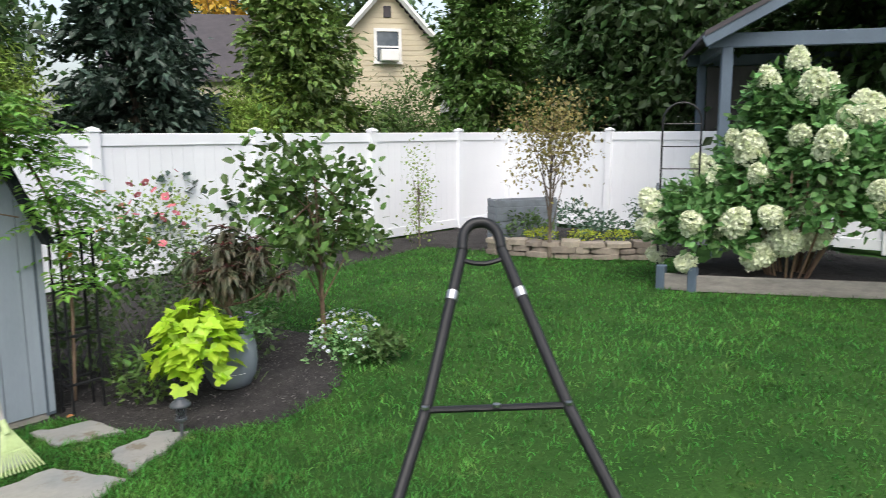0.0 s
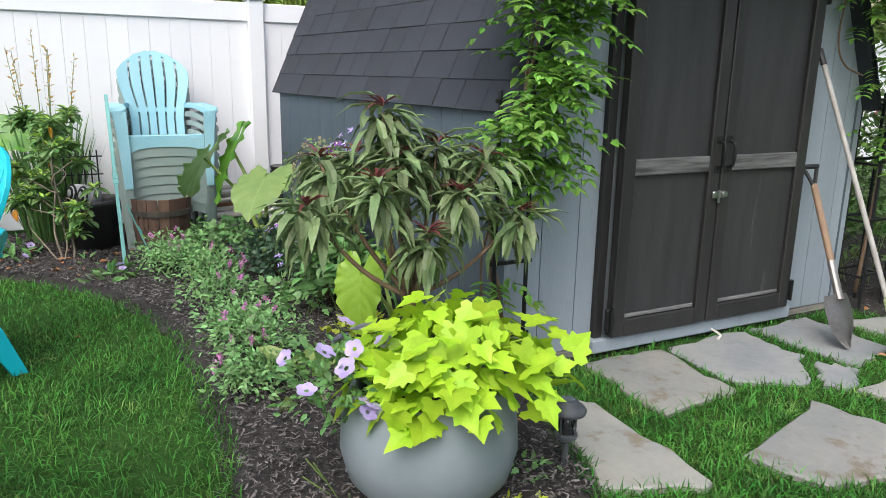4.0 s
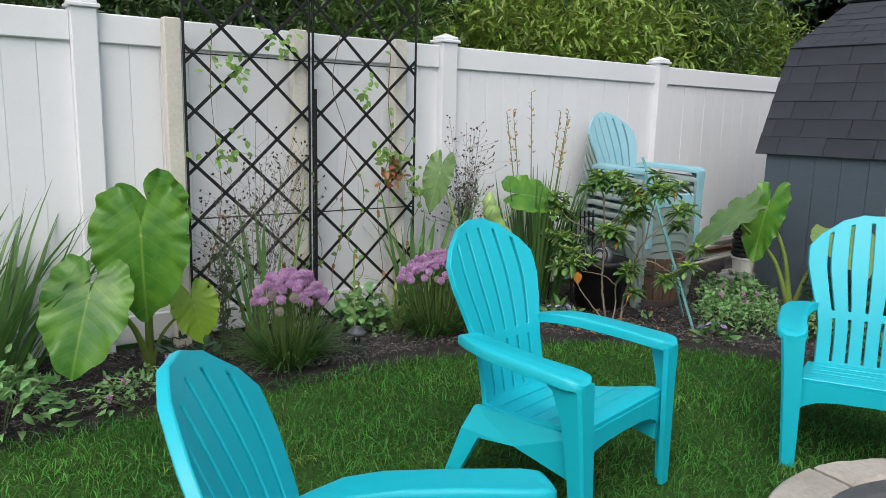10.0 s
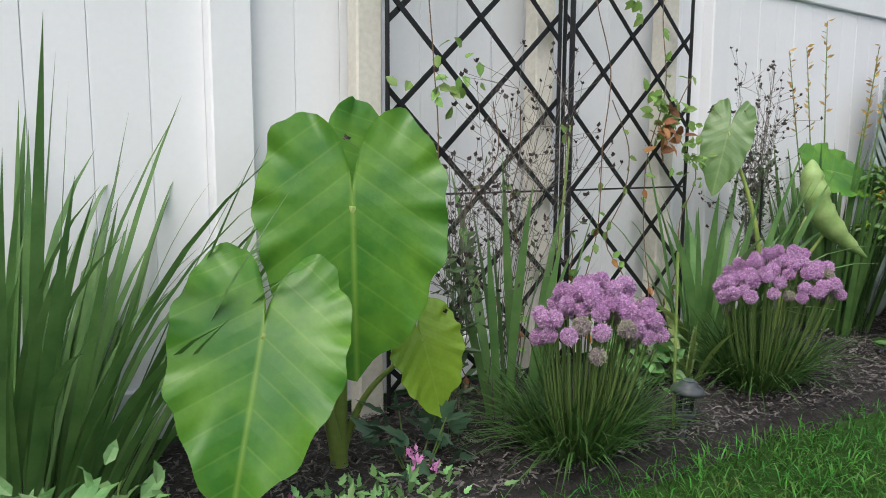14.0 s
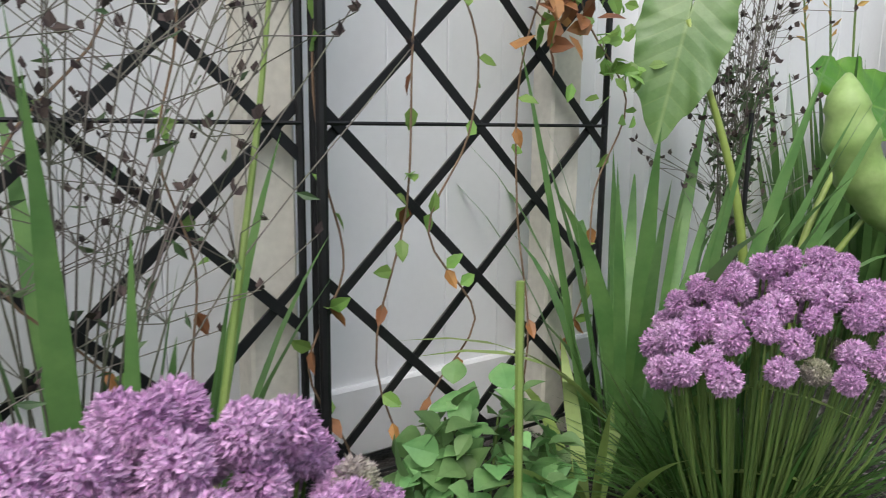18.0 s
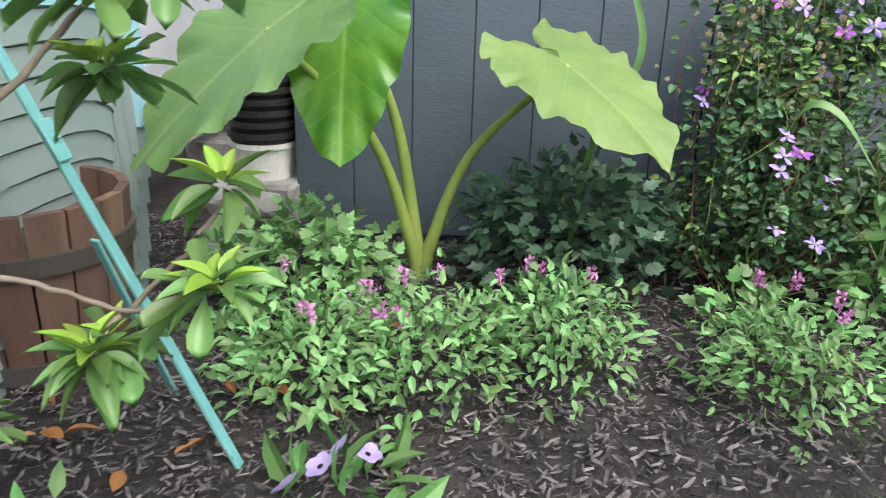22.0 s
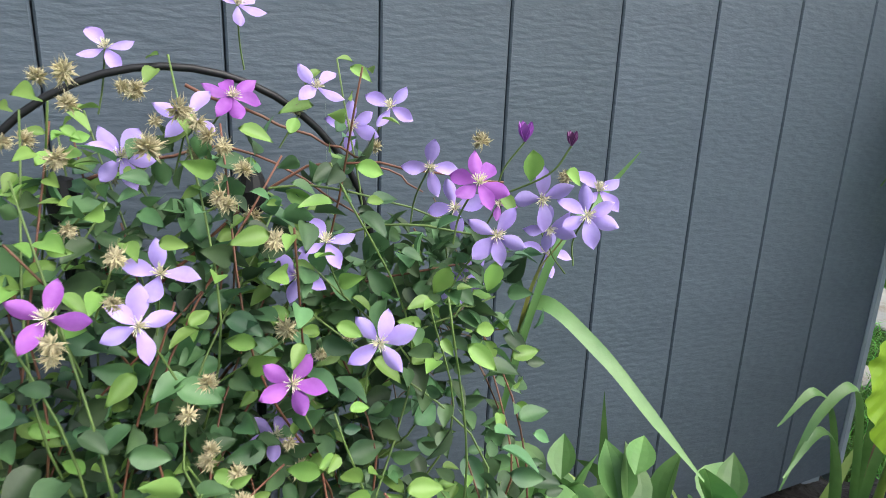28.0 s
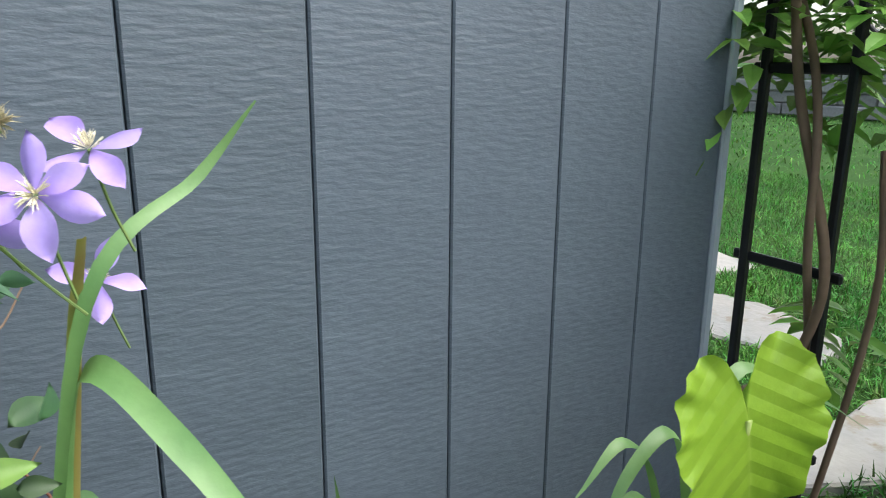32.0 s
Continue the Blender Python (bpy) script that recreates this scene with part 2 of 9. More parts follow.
SOIL = mat("lawn_soil", (0.02, 0.06, 0.012), (0.035, 0.085, 0.018), spec=0.1, scale=1.6, rough=0.95, bump=0.8, bscale=45, fine=0.4, dist=0.02, c3=(0.075, 0.12, 0.026), c3_at=0.66, c3_scale=0.9)
GRASS = mat("lawn_grass", (0.034, 0.125, 0.02), (0.095, 0.245, 0.04), scale=2.6, spec=0.25, rough=0.6, bump=0.0, fine=0.1, island=0.7, through_light=0.25, c3=(0.17, 0.26, 0.07), c3_at=0.58, c3_scale=4.5)
POT = mat("blue_grey_glazed_pot", (0.215, 0.25, 0.275), (0.17, 0.20, 0.225), scale=2.2, rough=0.45, bump=0.12, bscale=22, fine=0.08, c3=(0.29, 0.32, 0.34), c3_at=0.7, c3_scale=3)
BLACK_PLASTIC = mat("black_plastic", (0.012, 0.012, 0.013), (0.022, 0.022, 0.024), scale=6, rough=0.5, bump=0.08)
GREY_POT = mat("pale_grey_plastic", (0.36, 0.37, 0.39), (0.28, 0.29, 0.31), scale=7, rough=0.5, bump=0.08)
GREY_PLASTIC = mat("dark_grey_lamp_plastic", (0.07, 0.08, 0.09), (0.05, 0.056, 0.062), scale=9, rough=0.5, bump=0.08)
SOLAR_GLASS = panes("lamp_glass", (0.85, 0.88, 0.88), 0.12)
BARREL = mat("brown_barrel_stave", (0.125, 0.072, 0.05), (0.075, 0.045, 0.033), scale=6, rough=0.7, bump=0.5, bscale=40, vary=0.25, stretch=(3, 3, 0.6))
GALV = mat("rusty_hoop", (0.13, 0.125, 0.12), (0.10, 0.08, 0.065), rough=0.55, metal=0.7, bump=0.2)
WOOD_GREY = mat("weathered_grey_timber", (0.24, 0.225, 0.20), (0.16, 0.15, 0.135), scale=5, rough=0.85, bump=0.5, bscale=30, stretch=(1, 4, 4))
WOOD_BROWN = mat("warm_brown_board", (0.30, 0.17, 0.09), (0.22, 0.12, 0.065), scale=6, rough=0.75, bump=0.4, bscale=40, stretch=(0.5, 3, 3))
PVC = mat("offwhite_pipe", (0.58, 0.56, 0.51), (0.46, 0.44, 0.40), rough=0.5, bump=0.1)
STAKE = mat("pale_teal_metal", (0.16, 0.42, 0.40), (0.12, 0.33, 0.32), rough=0.5, bump=0.15)
ASH = mat("ash_grey_handle", (0.36, 0.35, 0.33), (0.28, 0.26, 0.24), rough=0.55, bump=0.2, stretch=(4, 4, 0.5), scale=9)
RAKE_GREEN = mat("pale_lime_plastic", (0.44, 0.54, 0.26), (0.38, 0.48, 0.22), rough=0.5, bump=0.1)
SPADE = mat("worn_spade_steel", (0.33, 0.32, 0.32), (0.20, 0.19, 0.18), scale=8, rough=0.45, metal=0.75, bump=0.2)
HANDLE_WOOD = mat("worn_ash_wood", (0.30, 0.20, 0.13), (0.20, 0.13, 0.085), scale=8, rough=0.7, bump=0.3, stretch=(4, 4, 0.6))
ROCK = mat("grey_field_rock", (0.33, 0.32, 0.30), (0.20, 0.195, 0.18), scale=6, rough=0.9, bump=0.8, bscale=30, fine=0.3, dist=0.01)
CLAP = mat("cream_clapboard", (0.62, 0.55, 0.40), (0.57, 0.50, 0.36), scale=3, rough=0.7, bump=0.1, vary=0.03)
HOUSE_ROOF = mat("dark_house_roof", (0.05, 0.045, 0.05), (0.07, 0.062, 0.066), scale=5, rough=0.9, bump=0.4, bscale=60)
DARK_GLASS = mat("dark_window_glass", (0.10, 0.12, 0.14), (0.07, 0.085, 0.10), rough=0.08, bump=0.0, fine=0.0)
TRIM_WHITE = mat("white_window_trim", (0.74, 0.73, 0.70), (0.70, 0.69, 0.66), rough=0.5, bump=0.05)
PERGOLA = mat("slate_blue_timber", (0.085, 0.12, 0.16), (0.07, 0.10, 0.135), scale=4, rough=0.6, bump=0.2, stretch=(1, 1, 0.4))
BRICK_DARK = mat("brown_chimney_brick", (0.16, 0.10, 0.075), (0.11, 0.07, 0.055), scale=14, rough=0.9, bump=0.4)
GALV_PLANTER = mat("grey_planter_slats", (0.20, 0.23, 0.26), (0.15, 0.17, 0.19), rough=0.6, bump=0.2)

L_VINE = leaf("wisteria_leaf", (0.10, 0.245, 0.035), (0.19, 0.36, 0.06), island=0.35)
L_CHART = leaf("chartreuse_leaf", (0.29, 0.50, 0.02), (0.40, 0.58, 0.035), island=0.18)
L_PEACH = leaf("olive_peach_leaf", (0.13, 0.20, 0.085), (0.19, 0.25, 0.11), island=0.4, c3=(0.10, 0.045, 0.035), c3_at=0.66, c3_scale=5)
L_PEACH_DARK = leaf("bronze_peach_leaf", (0.05, 0.075, 0.035), (0.10, 0.07, 0.045), island=0.4)
L_MAROON = leaf("maroon_shoot_leaf", (0.10, 0.022, 0.03), (0.15, 0.04, 0.04), island=0.3)
L_RHODO = leaf("rhododendron_leaf", (0.085, 0.19, 0.055), (0.165, 0.29, 0.085), rough=0.38, island=0.35)
L_YELLOW = leaf("yellowed_leaf", (0.60, 0.30, 0.03), (0.50, 0.20, 0.03), island=0.3)
L_DEAD = leaf("fallen_orange_leaf", (0.34, 0.15, 0.05), (0.20, 0.09, 0.04), island=0.4, through_light=0.1)
L_MOUND = leaf("mound_leaf", (0.125, 0.28, 0.095), (0.225, 0.39, 0.15), island=0.42)
L_DARKMOUND = leaf("dark_mound_leaf", (0.042, 0.10, 0.058), (0.08, 0.15, 0.085), island=0.34)
L_CLEM = leaf("clematis_leaf", (0.032, 0.085, 0.042), (0.125, 0.235, 0.095), island=0.6)
L_CLEM_NEW = leaf("clematis_young_leaf", (0.16, 0.31, 0.07), (0.23, 0.38, 0.09), island=0.25)
L_HYD = leaf("hydrangea_leaf", (0.075, 0.19, 0.055), (0.14, 0.275, 0.08), island=0.35)
L_SWORD = leaf("sword_leaf", (0.07, 0.16, 0.045), (0.125, 0.235, 0.07), rough=0.42, island=0.35)
L_SWORD_PALE = leaf("pale_sword_leaf", (0.22, 0.33, 0.08), (0.30, 0.40, 0.13), island=0.25)
L_STRAW = leaf("dry_straw_leaf", (0.50, 0.34, 0.09), (0.40, 0.22, 0.07), island=0.25)
L_CHIVE = leaf("chive_blade", (0.045, 0.115, 0.026), (0.08, 0.165, 0.04), island=0.35)
L_AIRY = leaf("grey_green_small_leaf", (0.055, 0.105, 0.045), (0.12, 0.18, 0.085), island=0.4)
SEED = mat("dark_seed_head", (0.035, 0.024, 0.026), (0.07, 0.05, 0.045), scale=60, rough=0.9, bump=0.5, island=0.4)
FLUFF = mat("cream_seed_fluff", (0.55, 0.50, 0.33), (0.45, 0.40, 0.24), scale=40, rough=0.9, island=0.2, through_light=0.2)
LILAC = leaf("lilac_petal", (0.34, 0.24, 0.66), (0.46, 0.36, 0.76), island=0.14, vary=0.18, rough=0.6, scale=60)
MAGENTA = leaf("magenta_petal", (0.27, 0.06, 0.38), (0.39, 0.125, 0.50), island=0.14, rough=0.6, scale=60)
PURPLE = leaf("dark_purple_bud", (0.10, 0.03, 0.12), (0.17, 0.05, 0.16), island=0.15, rough=0.6)
STAMEN = mat("cream_stamen", (0.88, 0.85, 0.70), (0.80, 0.74, 0.50), scale=40, rough=0.7)
ALLIUM = leaf("allium_floret", (0.56, 0.31, 0.56), (0.68, 0.46, 0.68), island=0.36, rough=0.7)
ALLIUM_OLD = leaf("fading_allium_floret", (0.42, 0.33, 0.38), (0.40, 0.42, 0.28), island=0.28, rough=0.7)
PINK = leaf("pink_flower_spike", (0.60, 0.26, 0.52), (0.50, 0.18, 0.42), island=0.3)
ROSE = leaf("pink_rose_petal", (0.70, 0.22, 0.24), (0.62, 0.12, 0.16), island=0.25)
PETUNIA = leaf("lavender_petunia", (0.55, 0.46, 0.74), (0.42, 0.32, 0.64), island=0.2)
WHITEFLOWER = leaf("cream_white_floret", (0.80, 0.82, 0.66), (0.74, 0.79, 0.54), island=0.12, through_light=0.2)
PALEFLOWER = leaf("pale_blue_floret", (0.60, 0.64, 0.76), (0.68, 0.70, 0.74), island=0.15)
L_FIR = leaf("blue_green_needles", (0.022, 0.045, 0.032), (0.045, 0.075, 0.05), island=0.4, through_light=0.1)
L_ARBOR = leaf("arborvitae_spray", (0.065, 0.13, 0.028), (0.15, 0.22, 0.042), island=0.45, through_light=0.15)
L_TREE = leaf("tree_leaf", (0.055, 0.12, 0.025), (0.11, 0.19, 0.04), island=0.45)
# darker copy of the tree leaf, crown shade put into its colour
L_TREE_SHADED = leaf("shaded_tree_leaf", (0.034, 0.075, 0.022), (0.065, 0.12, 0.034), island=0.45)
L_TREE_LIGHT = leaf("bright_tree_leaf", (0.17, 0.28, 0.045), (0.27, 0.37, 0.065), island=0.4)
# low sun on a far crown, put into the leaf colour as gold
L_SUNLIT = leaf("golden_tree_leaf", (0.55, 0.34, 0.04), (0.62, 0.42, 0.06), island=0.3)
L_MAPLE = leaf("bronze_maple_leaf", (0.26, 0.20, 0.07), (0.20, 0.19, 0.06), island=0.35)
L_SHRUB = leaf("shrub_leaf", (0.055, 0.11, 0.03), (0.10, 0.17, 0.045), island=0.4)
L_GOLD = leaf("gold_ground_cover", (0.42, 0.46, 0.03), (0.30, 0.40, 0.04), island=0.25)
TARO = veined("elephant_ear_leaf", (0.05, 0.185, 0.024), (0.13, 0.30, 0.034), (0.24, 0.40, 0.07))
# paler copy of the leaf: the sheen is mixed into its colour
TARO_SHEEN = veined("pale_elephant_ear_leaf", (0.155, 0.255, 0.075), (0.215, 0.31, 0.095), (0.28, 0.37, 0.125), 0.5)
TARO_LIME = veined("lime_elephant_ear_leaf", (0.215, 0.365, 0.032), (0.25, 0.405, 0.04), (0.29, 0.44, 0.065))
# greyer copy of the leaf, with reflected sky painted into the green
TARO_SKYLIT = veined("grey_green_elephant_ear_leaf", (0.115, 0.225, 0.075), (0.16, 0.27, 0.095), (0.25, 0.36, 0.13))
PETIOLE = mat("elephant_ear_stalk", (0.30, 0.39, 0.10), (0.22, 0.31, 0.07), scale=6, rough=0.4, bump=0.1, through_light=0.12)
STEM = mat("green_stem", (0.13, 0.20, 0.05), (0.09, 0.145, 0.04), scale=10, rough=0.6, island=0.3)
VINE_RED = mat("red_brown_vine", (0.20, 0.075, 0.045), (0.13, 0.06, 0.035), scale=30, rough=0.6, bump=0.1)
ORANGE = leaf("orange_flower_petal", (0.75, 0.34, 0.04), (0.70, 0.24, 0.05), island=0.2)
L_RHODO_NEW = leaf("young_rhododendron_leaf", (0.23, 0.39, 0.05), (0.33, 0.48, 0.08), rough=0.4, island=0.25)
AIRY_STEM = mat("grey_purple_stem", (0.16, 0.13, 0.13), (0.11, 0.12, 0.08), scale=12, rough=0.7, bump=0.1)
CURL = mat("pale_rolled_leaf", (0.27, 0.42, 0.13), (0.36, 0.50, 0.19), scale=22, rough=0.45, bump=0.3, bscale=60, through_light=0.15)
L_STEMTIP = leaf("withering_iris_stem", (0.24, 0.30, 0.06), (0.22, 0.13, 0.05), island=0.1, scale=9)
L_ARCH = leaf("arching_iris_leaf", (0.10, 0.23, 0.07), (0.165, 0.31, 0.10), rough=0.42, island=0.1)


# ---- building blocks ----
class Buf:
    """Vertices and faces gathered for one mesh."""

    def __init__(self):
        self.v, self.f, self.n, self.uv = [], [], 0, None

    def add(self, verts, faces):
        verts = np.asarray(verts, float).reshape(-1, 3)
        self.v.append(verts)
        k = self.n
        self.f.extend([tuple(i + k for i in f) for f in faces])
        self.n += len(verts)
        return self

    def add_tris(self, verts, tris):
        verts = np.asarray(verts, float).reshape(-1, 3)
        self.v.append(verts)
        self.f.extend(map(tuple, (np.asarray(tris) + self.n).tolist()))
        self.n += len(verts)
        return self

    def box(self, centre, size, c=0.004, turn=None):
        h = np.asarray(size, float) / 2
        c = min(c, *(h * 0.9))
        vs, idx = [], {}
        for sx in (-1, 1):
            for sy in (-1, 1):
                for sz in (-1, 1):
                    s = np.array((sx, sy, sz))
                    for a in range(3):
                        p = s * (h - c)
                        p[a] = s[a] * h[a]
                        idx[(sx, sy, sz, a)] = len(vs)
                        vs.append(p)
        fs = []
        for a in range(3):
            b, d = (a + 1) % 3, (a + 2) % 3
            for s in (-1, 1):
                q = []
                for sb, sd in ((-1, -1), (1, -1), (1, 1), (-1, 1)):
                    k = [0, 0, 0]
                    k[a], k[b], k[d] = s, sb, sd
                    q.append(idx[(*k, a)])
                fs.append(tuple(q if s > 0 else q[::-1]))
        for a in range(3):
            b, d = (a + 1) % 3, (a + 2) % 3
            for sb in (-1, 1):
                for sd in (-1, 1):
                    k0, k1 = [0, 0, 0], [0, 0, 0]
                    k0[a], k0[b], k0[d] = -1, sb, sd
                    k1[a], k1[b], k1[d] = 1, sb, sd
                    q = (idx[(*k0, b)], idx[(*k1, b)], idx[(*k1, d)], idx[(*k0, d)])
                    fs.append(q if sb * sd > 0 else q[::-1])
        for sx in (-1, 1):
            for sy in (-1, 1):
                for sz in (-1, 1):
                    q = tuple(idx[(sx, sy, sz, a)] for a in range(3))
                    fs.append(q if sx * sy * sz > 0 else q[::-1])
        vs = np.array(vs)
        if turn is not None:
            vs = vs @ np.array(turn.to_3x3()).T
        return self.add(vs + np.asarray(centre, float), fs)

    def tube(self, pts, r, sides=8, flat=1.0, caps=True):
        pts = np.asarray(pts, float)
        r = np.full(len(pts), r) if np.isscalar(r) else np.asarray(r, float)
        t = np.gradient(pts, axis=0)
        t /= np.linalg.norm(t, axis=1)[:, None] + 1e-9
        up = np.array((0, 0, 1.0)) if abs(t[0][2]) < 0.9 else np.array((1.0, 0, 0))
        vs = []
        a = np.linspace(0, 2 * np.pi, sides, endpoint=False)
        for p, d, k in zip(pts, t, r):
            s = np.cross(d, up)
            s /= np.linalg.norm(s) + 1e-9
            up = np.cross(s, d)
            vs.append(p + k * (np.cos(a)[:, None] * s + flat * np.sin(a)[:, None] * up))
        fs = []
        for i in range(len(pts) - 1):
            for j in range(sides):
                k = (j + 1) % sides
                fs.append((i * sides + j, i * sides + k, (i + 1) * sides + k, (i + 1) * sides + j))
        if caps:
            fs.append(tuple(range(sides))[::-1])
            fs.append(tuple((len(pts) - 1) * sides + j for j in range(sides)))
        return self.add(np.concatenate(vs), fs)

    def lathe(self, profile, sides=32, centre=(0, 0, 0)):
        """profile: rows of radius, height from the bottom to the top, turned about the upright axis."""
        a = np.linspace(0, 2 * np.pi, sides, endpoint=False)
        vs = np.concatenate([np.stack([r * np.cos(a), r * np.sin(a), np.full(sides, z)], 1) for r, z in profile])
        fs = [(i * sides + j, i * sides + (j + 1) % sides, (i + 1) * sides + (j + 1) % sides, (i + 1) * sides + j)
              for i in range(len(profile) - 1) for j in range(sides)]
        fs.append(tuple(range(sides))[::-1])
        fs.append(tuple((len(profile) - 1) * sides + j for j in range(sides)))
        return self.add(vs + np.asarray(centre, float), fs)

    def slab(self, outline, z0, z1, c=0.01, rise=None):
        """A flat piece with a given outline (counter-clockwise), its upper edge eased."""
        o = np.asarray(outline, float)
        m = o.mean(0)
        i = m + (o - m) * (1 - c / (np.linalg.norm(o - m, axis=1)[:, None] + 1e-6))
        k = len(o)
        top = np.full(k, z1) if rise is None else np.asarray(rise) + z1
        vs = np.concatenate([np.c_[o, np.full(k, z0)], np.c_[o, top - c * 0.7], np.c_[i, top]])
        fs = [tuple(range(2 * k, 3 * k)), tuple(range(k))[::-1]]
        for ring in (0, 1):
            for j in range(k):
                q = (j + 1) % k
                fs.append((ring * k + j, ring * k + q, (ring + 1) * k + q, (ring + 1) * k + j))
        return self.add(vs, fs)

    def prism(self, outline, origin, ex, ey, ez, depth):
        """An outline drawn along ex and ey, pushed out by depth along ez."""
        o, ex, ey, ez = (np.asarray(v, float) for v in (outline, ex, ey, ez))
        k = len(o)
        a = np.asarray(origin, float) + o[:, :1] * ex + o[:, 1:] * ey
        fs = [tuple(range(k))[::-1], tuple(range(k, 2 * k))]
        fs += [(j, (j + 1) % k, k + (j + 1) % k, k + j) for j in range(k)]
        return self.add(np.concatenate([a, a + ez * depth]), fs)


STUFF = ("leaves", "stems", "seed_heads", "vine_stems", "green_leaves", "dead_leaves", "bark_strips", "clematis_leaves", "young_leaves", "yellow_leaves", "stamens", "pale_leaves", "seed_pods")


def part(name, shape, material, parent=None, label="", smooth=False, closed=True, at=None):
    """Links one mesh object, under a thing or a part."""
    me = bpy.data.meshes.new(name)
    if isinstance(shape, Buf):
        me.from_pydata(np.concatenate(shape.v).tolist(), [], shape.f)
        if closed and len(shape.f) < 6000:
            bm = bmesh.new()
            bm.from_mesh(me)
            bmesh.ops.recalc_face_normals(bm, faces=bm.faces)
            bm.to_mesh(me)
            bm.free()
        if shape.uv is not None:
            lay = me.uv_layers.new(name="UVMap")
            uv = np.concatenate(shape.uv)
            idx = np.empty(len(me.loops), int)
            me.loops.foreach_get("vertex_index", idx)
            lay.data.foreach_set("uv", uv[idx].ravel())
    else:
        shape.to_mesh(me)
        shape.free()
    if smooth:
        me.polygons.foreach_set("use_smooth", [True] * len(me.polygons))
    me.materials.append(material)
    ob = new(name, me)
    if parent is not None:
        ob.parent = parent
    if at is not None:
        ob.matrix_basis = at
    if label:
        ob["label"] = label
    if name in STUFF:
        tagged(ob, label, kind="stuff")
    return ob


def again(ob, m, parent=None):
    """One more piece on the same mesh."""
    o = bpy.data.objects.new(ob.name, ob.data)
    scene.collection.objects.link(o)
    o.parent = parent or ob.parent
    o.matrix_basis = m
    return o


def thing(name, label="", category="", m=None, group="", kind=""):
    ob = new(name)
    ob.empty_display_size = 0.1
    if m is not None:
        ob.matrix_basis = m
    return tagged(ob, label, category, group, kind)


def unit(v):
    v = np.asarray(v, float)
    return v / (np.linalg.norm(v, axis=-1, keepdims=True) + 1e-9)


def curve(points, k=12):
    """A smooth line through a few points."""
    p = [Vector(q) for q in points]
    p = [p[0] * 2 - p[1]] + p + [p[-1] * 2 - p[-2]]
    out = []
    for i in range(1, len(p) - 2):
        for j in range(k):
            t = j / k
            out.append(0.5 * ((2 * p[i]) + (p[i + 1] - p[i - 1]) * t + (2 * p[i - 1] - 5 * p[i] + 4 * p[i + 1] - p[i + 2]) * t * t
                              + (3 * p[i] - p[i - 1] - 3 * p[i + 1] + p[i + 2]) * t ** 3))
    out.append(p[-2])
    return np.array([tuple(q) for q in out])


# leaf patterns: points along the length, across the width and out of the plane, and triangles
OVAL = (np.array([(0, 0, 0), (.38, 0, .0), (.75, 0, -.03), (1, 0, -.1), (.3, .5, .07), (.68, .38, .03), (.3, -.5, .07), (.68, -.38, .03)]),
        np.array([(0, 6, 1), (0, 1, 4), (1, 6, 7), (1, 7, 2), (1, 2, 5), (1, 5, 4), (2, 7, 3), (2, 3, 5)]))
SMALL = (np.array([(0, 0, 0), (.45, .5, .05), (1, 0, -.06), (.45, -.5, .05)]), np.array([(0, 3, 2), (0, 2, 1)]))
CHIP = (np.array([(0, .3, 0), (0, -.4, .02), (.6, -.5, .0), (1, -.15, .03), (.9, .4, .0)]), np.array([(0, 1, 2), (0, 2, 3), (0, 3, 4)]))
LONG = (np.array([(0, 0, 0), (.3, 0, .05), (.65, 0, .0), (1, 0, -.22), (.25, .5, .1), (.62, .42, .05), (.25, -.5, .1), (.62, -.42, .05)]),
        np.array([(0, 6, 1), (0, 1, 4), (1, 6, 7), (1, 7, 2), (1, 2, 5), (1, 5, 4), (2, 7, 3), (2, 3, 5)]))
_lobe = [(.0, .0), (-.16, .22), (-.12, .45), (.12, .52), (.22, .36), (.48, .44), (.52, .26), (1.0, .0), (.52, -.26), (.48, -.44), (.22, -.36), (.12, -.52), (-.12, -.45), (-.16, -.22)]
LOBED = (np.array([(x, y, .10 * abs(y) - .08 * x * x) for x, y in _lobe] + [(.25, 0, -.02)]),
         np.array([(14, i, (i + 1) % 14) for i in range(14)]))
_cut = [(0, 0), (.1, .3), (.3, .5), (.36, .3), (.62, .42), (.66, .22), (1, 0), (.66, -.22), (.62, -.42), (.36, -.3), (.3, -.5), (.1, -.3)]
CUT = (np.array([(x, y, .06 * abs(y) - .06 * x * x) for x, y in _cut] + [(.35, 0, -.01)]), np.array([(12, i, (i + 1) % 12) for i in range(12)]))
_round = [(math.cos(a) * (0.5 if abs(a) < 2.9 else .2) + .45, math.sin(a) * .55) for a in np.linspace(-3.1, 3.1, 13)]
ROUND = (np.array([(x, y, .08 * abs(y)) for x, y in _round] + [(.4, 0, -.03)]), np.array([(13, i, i + 1) for i in range(12)]))


def leaf_grid(profile, fold=0.1, curl=0.15, rows=6, wave=0.0):
    """A finely shaped leaf or petal: half-width along its length, folded at the midrib and curled to the tip."""
    v, f = [], []
    for i in range(rows + 1):
        t = i / rows
        w = float(np.interp(t, *zip(*profile)))
        for j, s in enumerate((-1, -0.55, 0, 0.55, 1)):
            v.append((t, s * w, fold * abs(s) ** 1.3 * w * 2 - curl * t * t + wave * math.sin(9 * t + 2 * s) * abs(s)))
    for i in range(rows):
        for j in range(4):
            a = i * 5 + j
            f += [(a, a + 1, a + 6), (a, a + 6, a + 5)]
    return np.array(v), np.array(f)


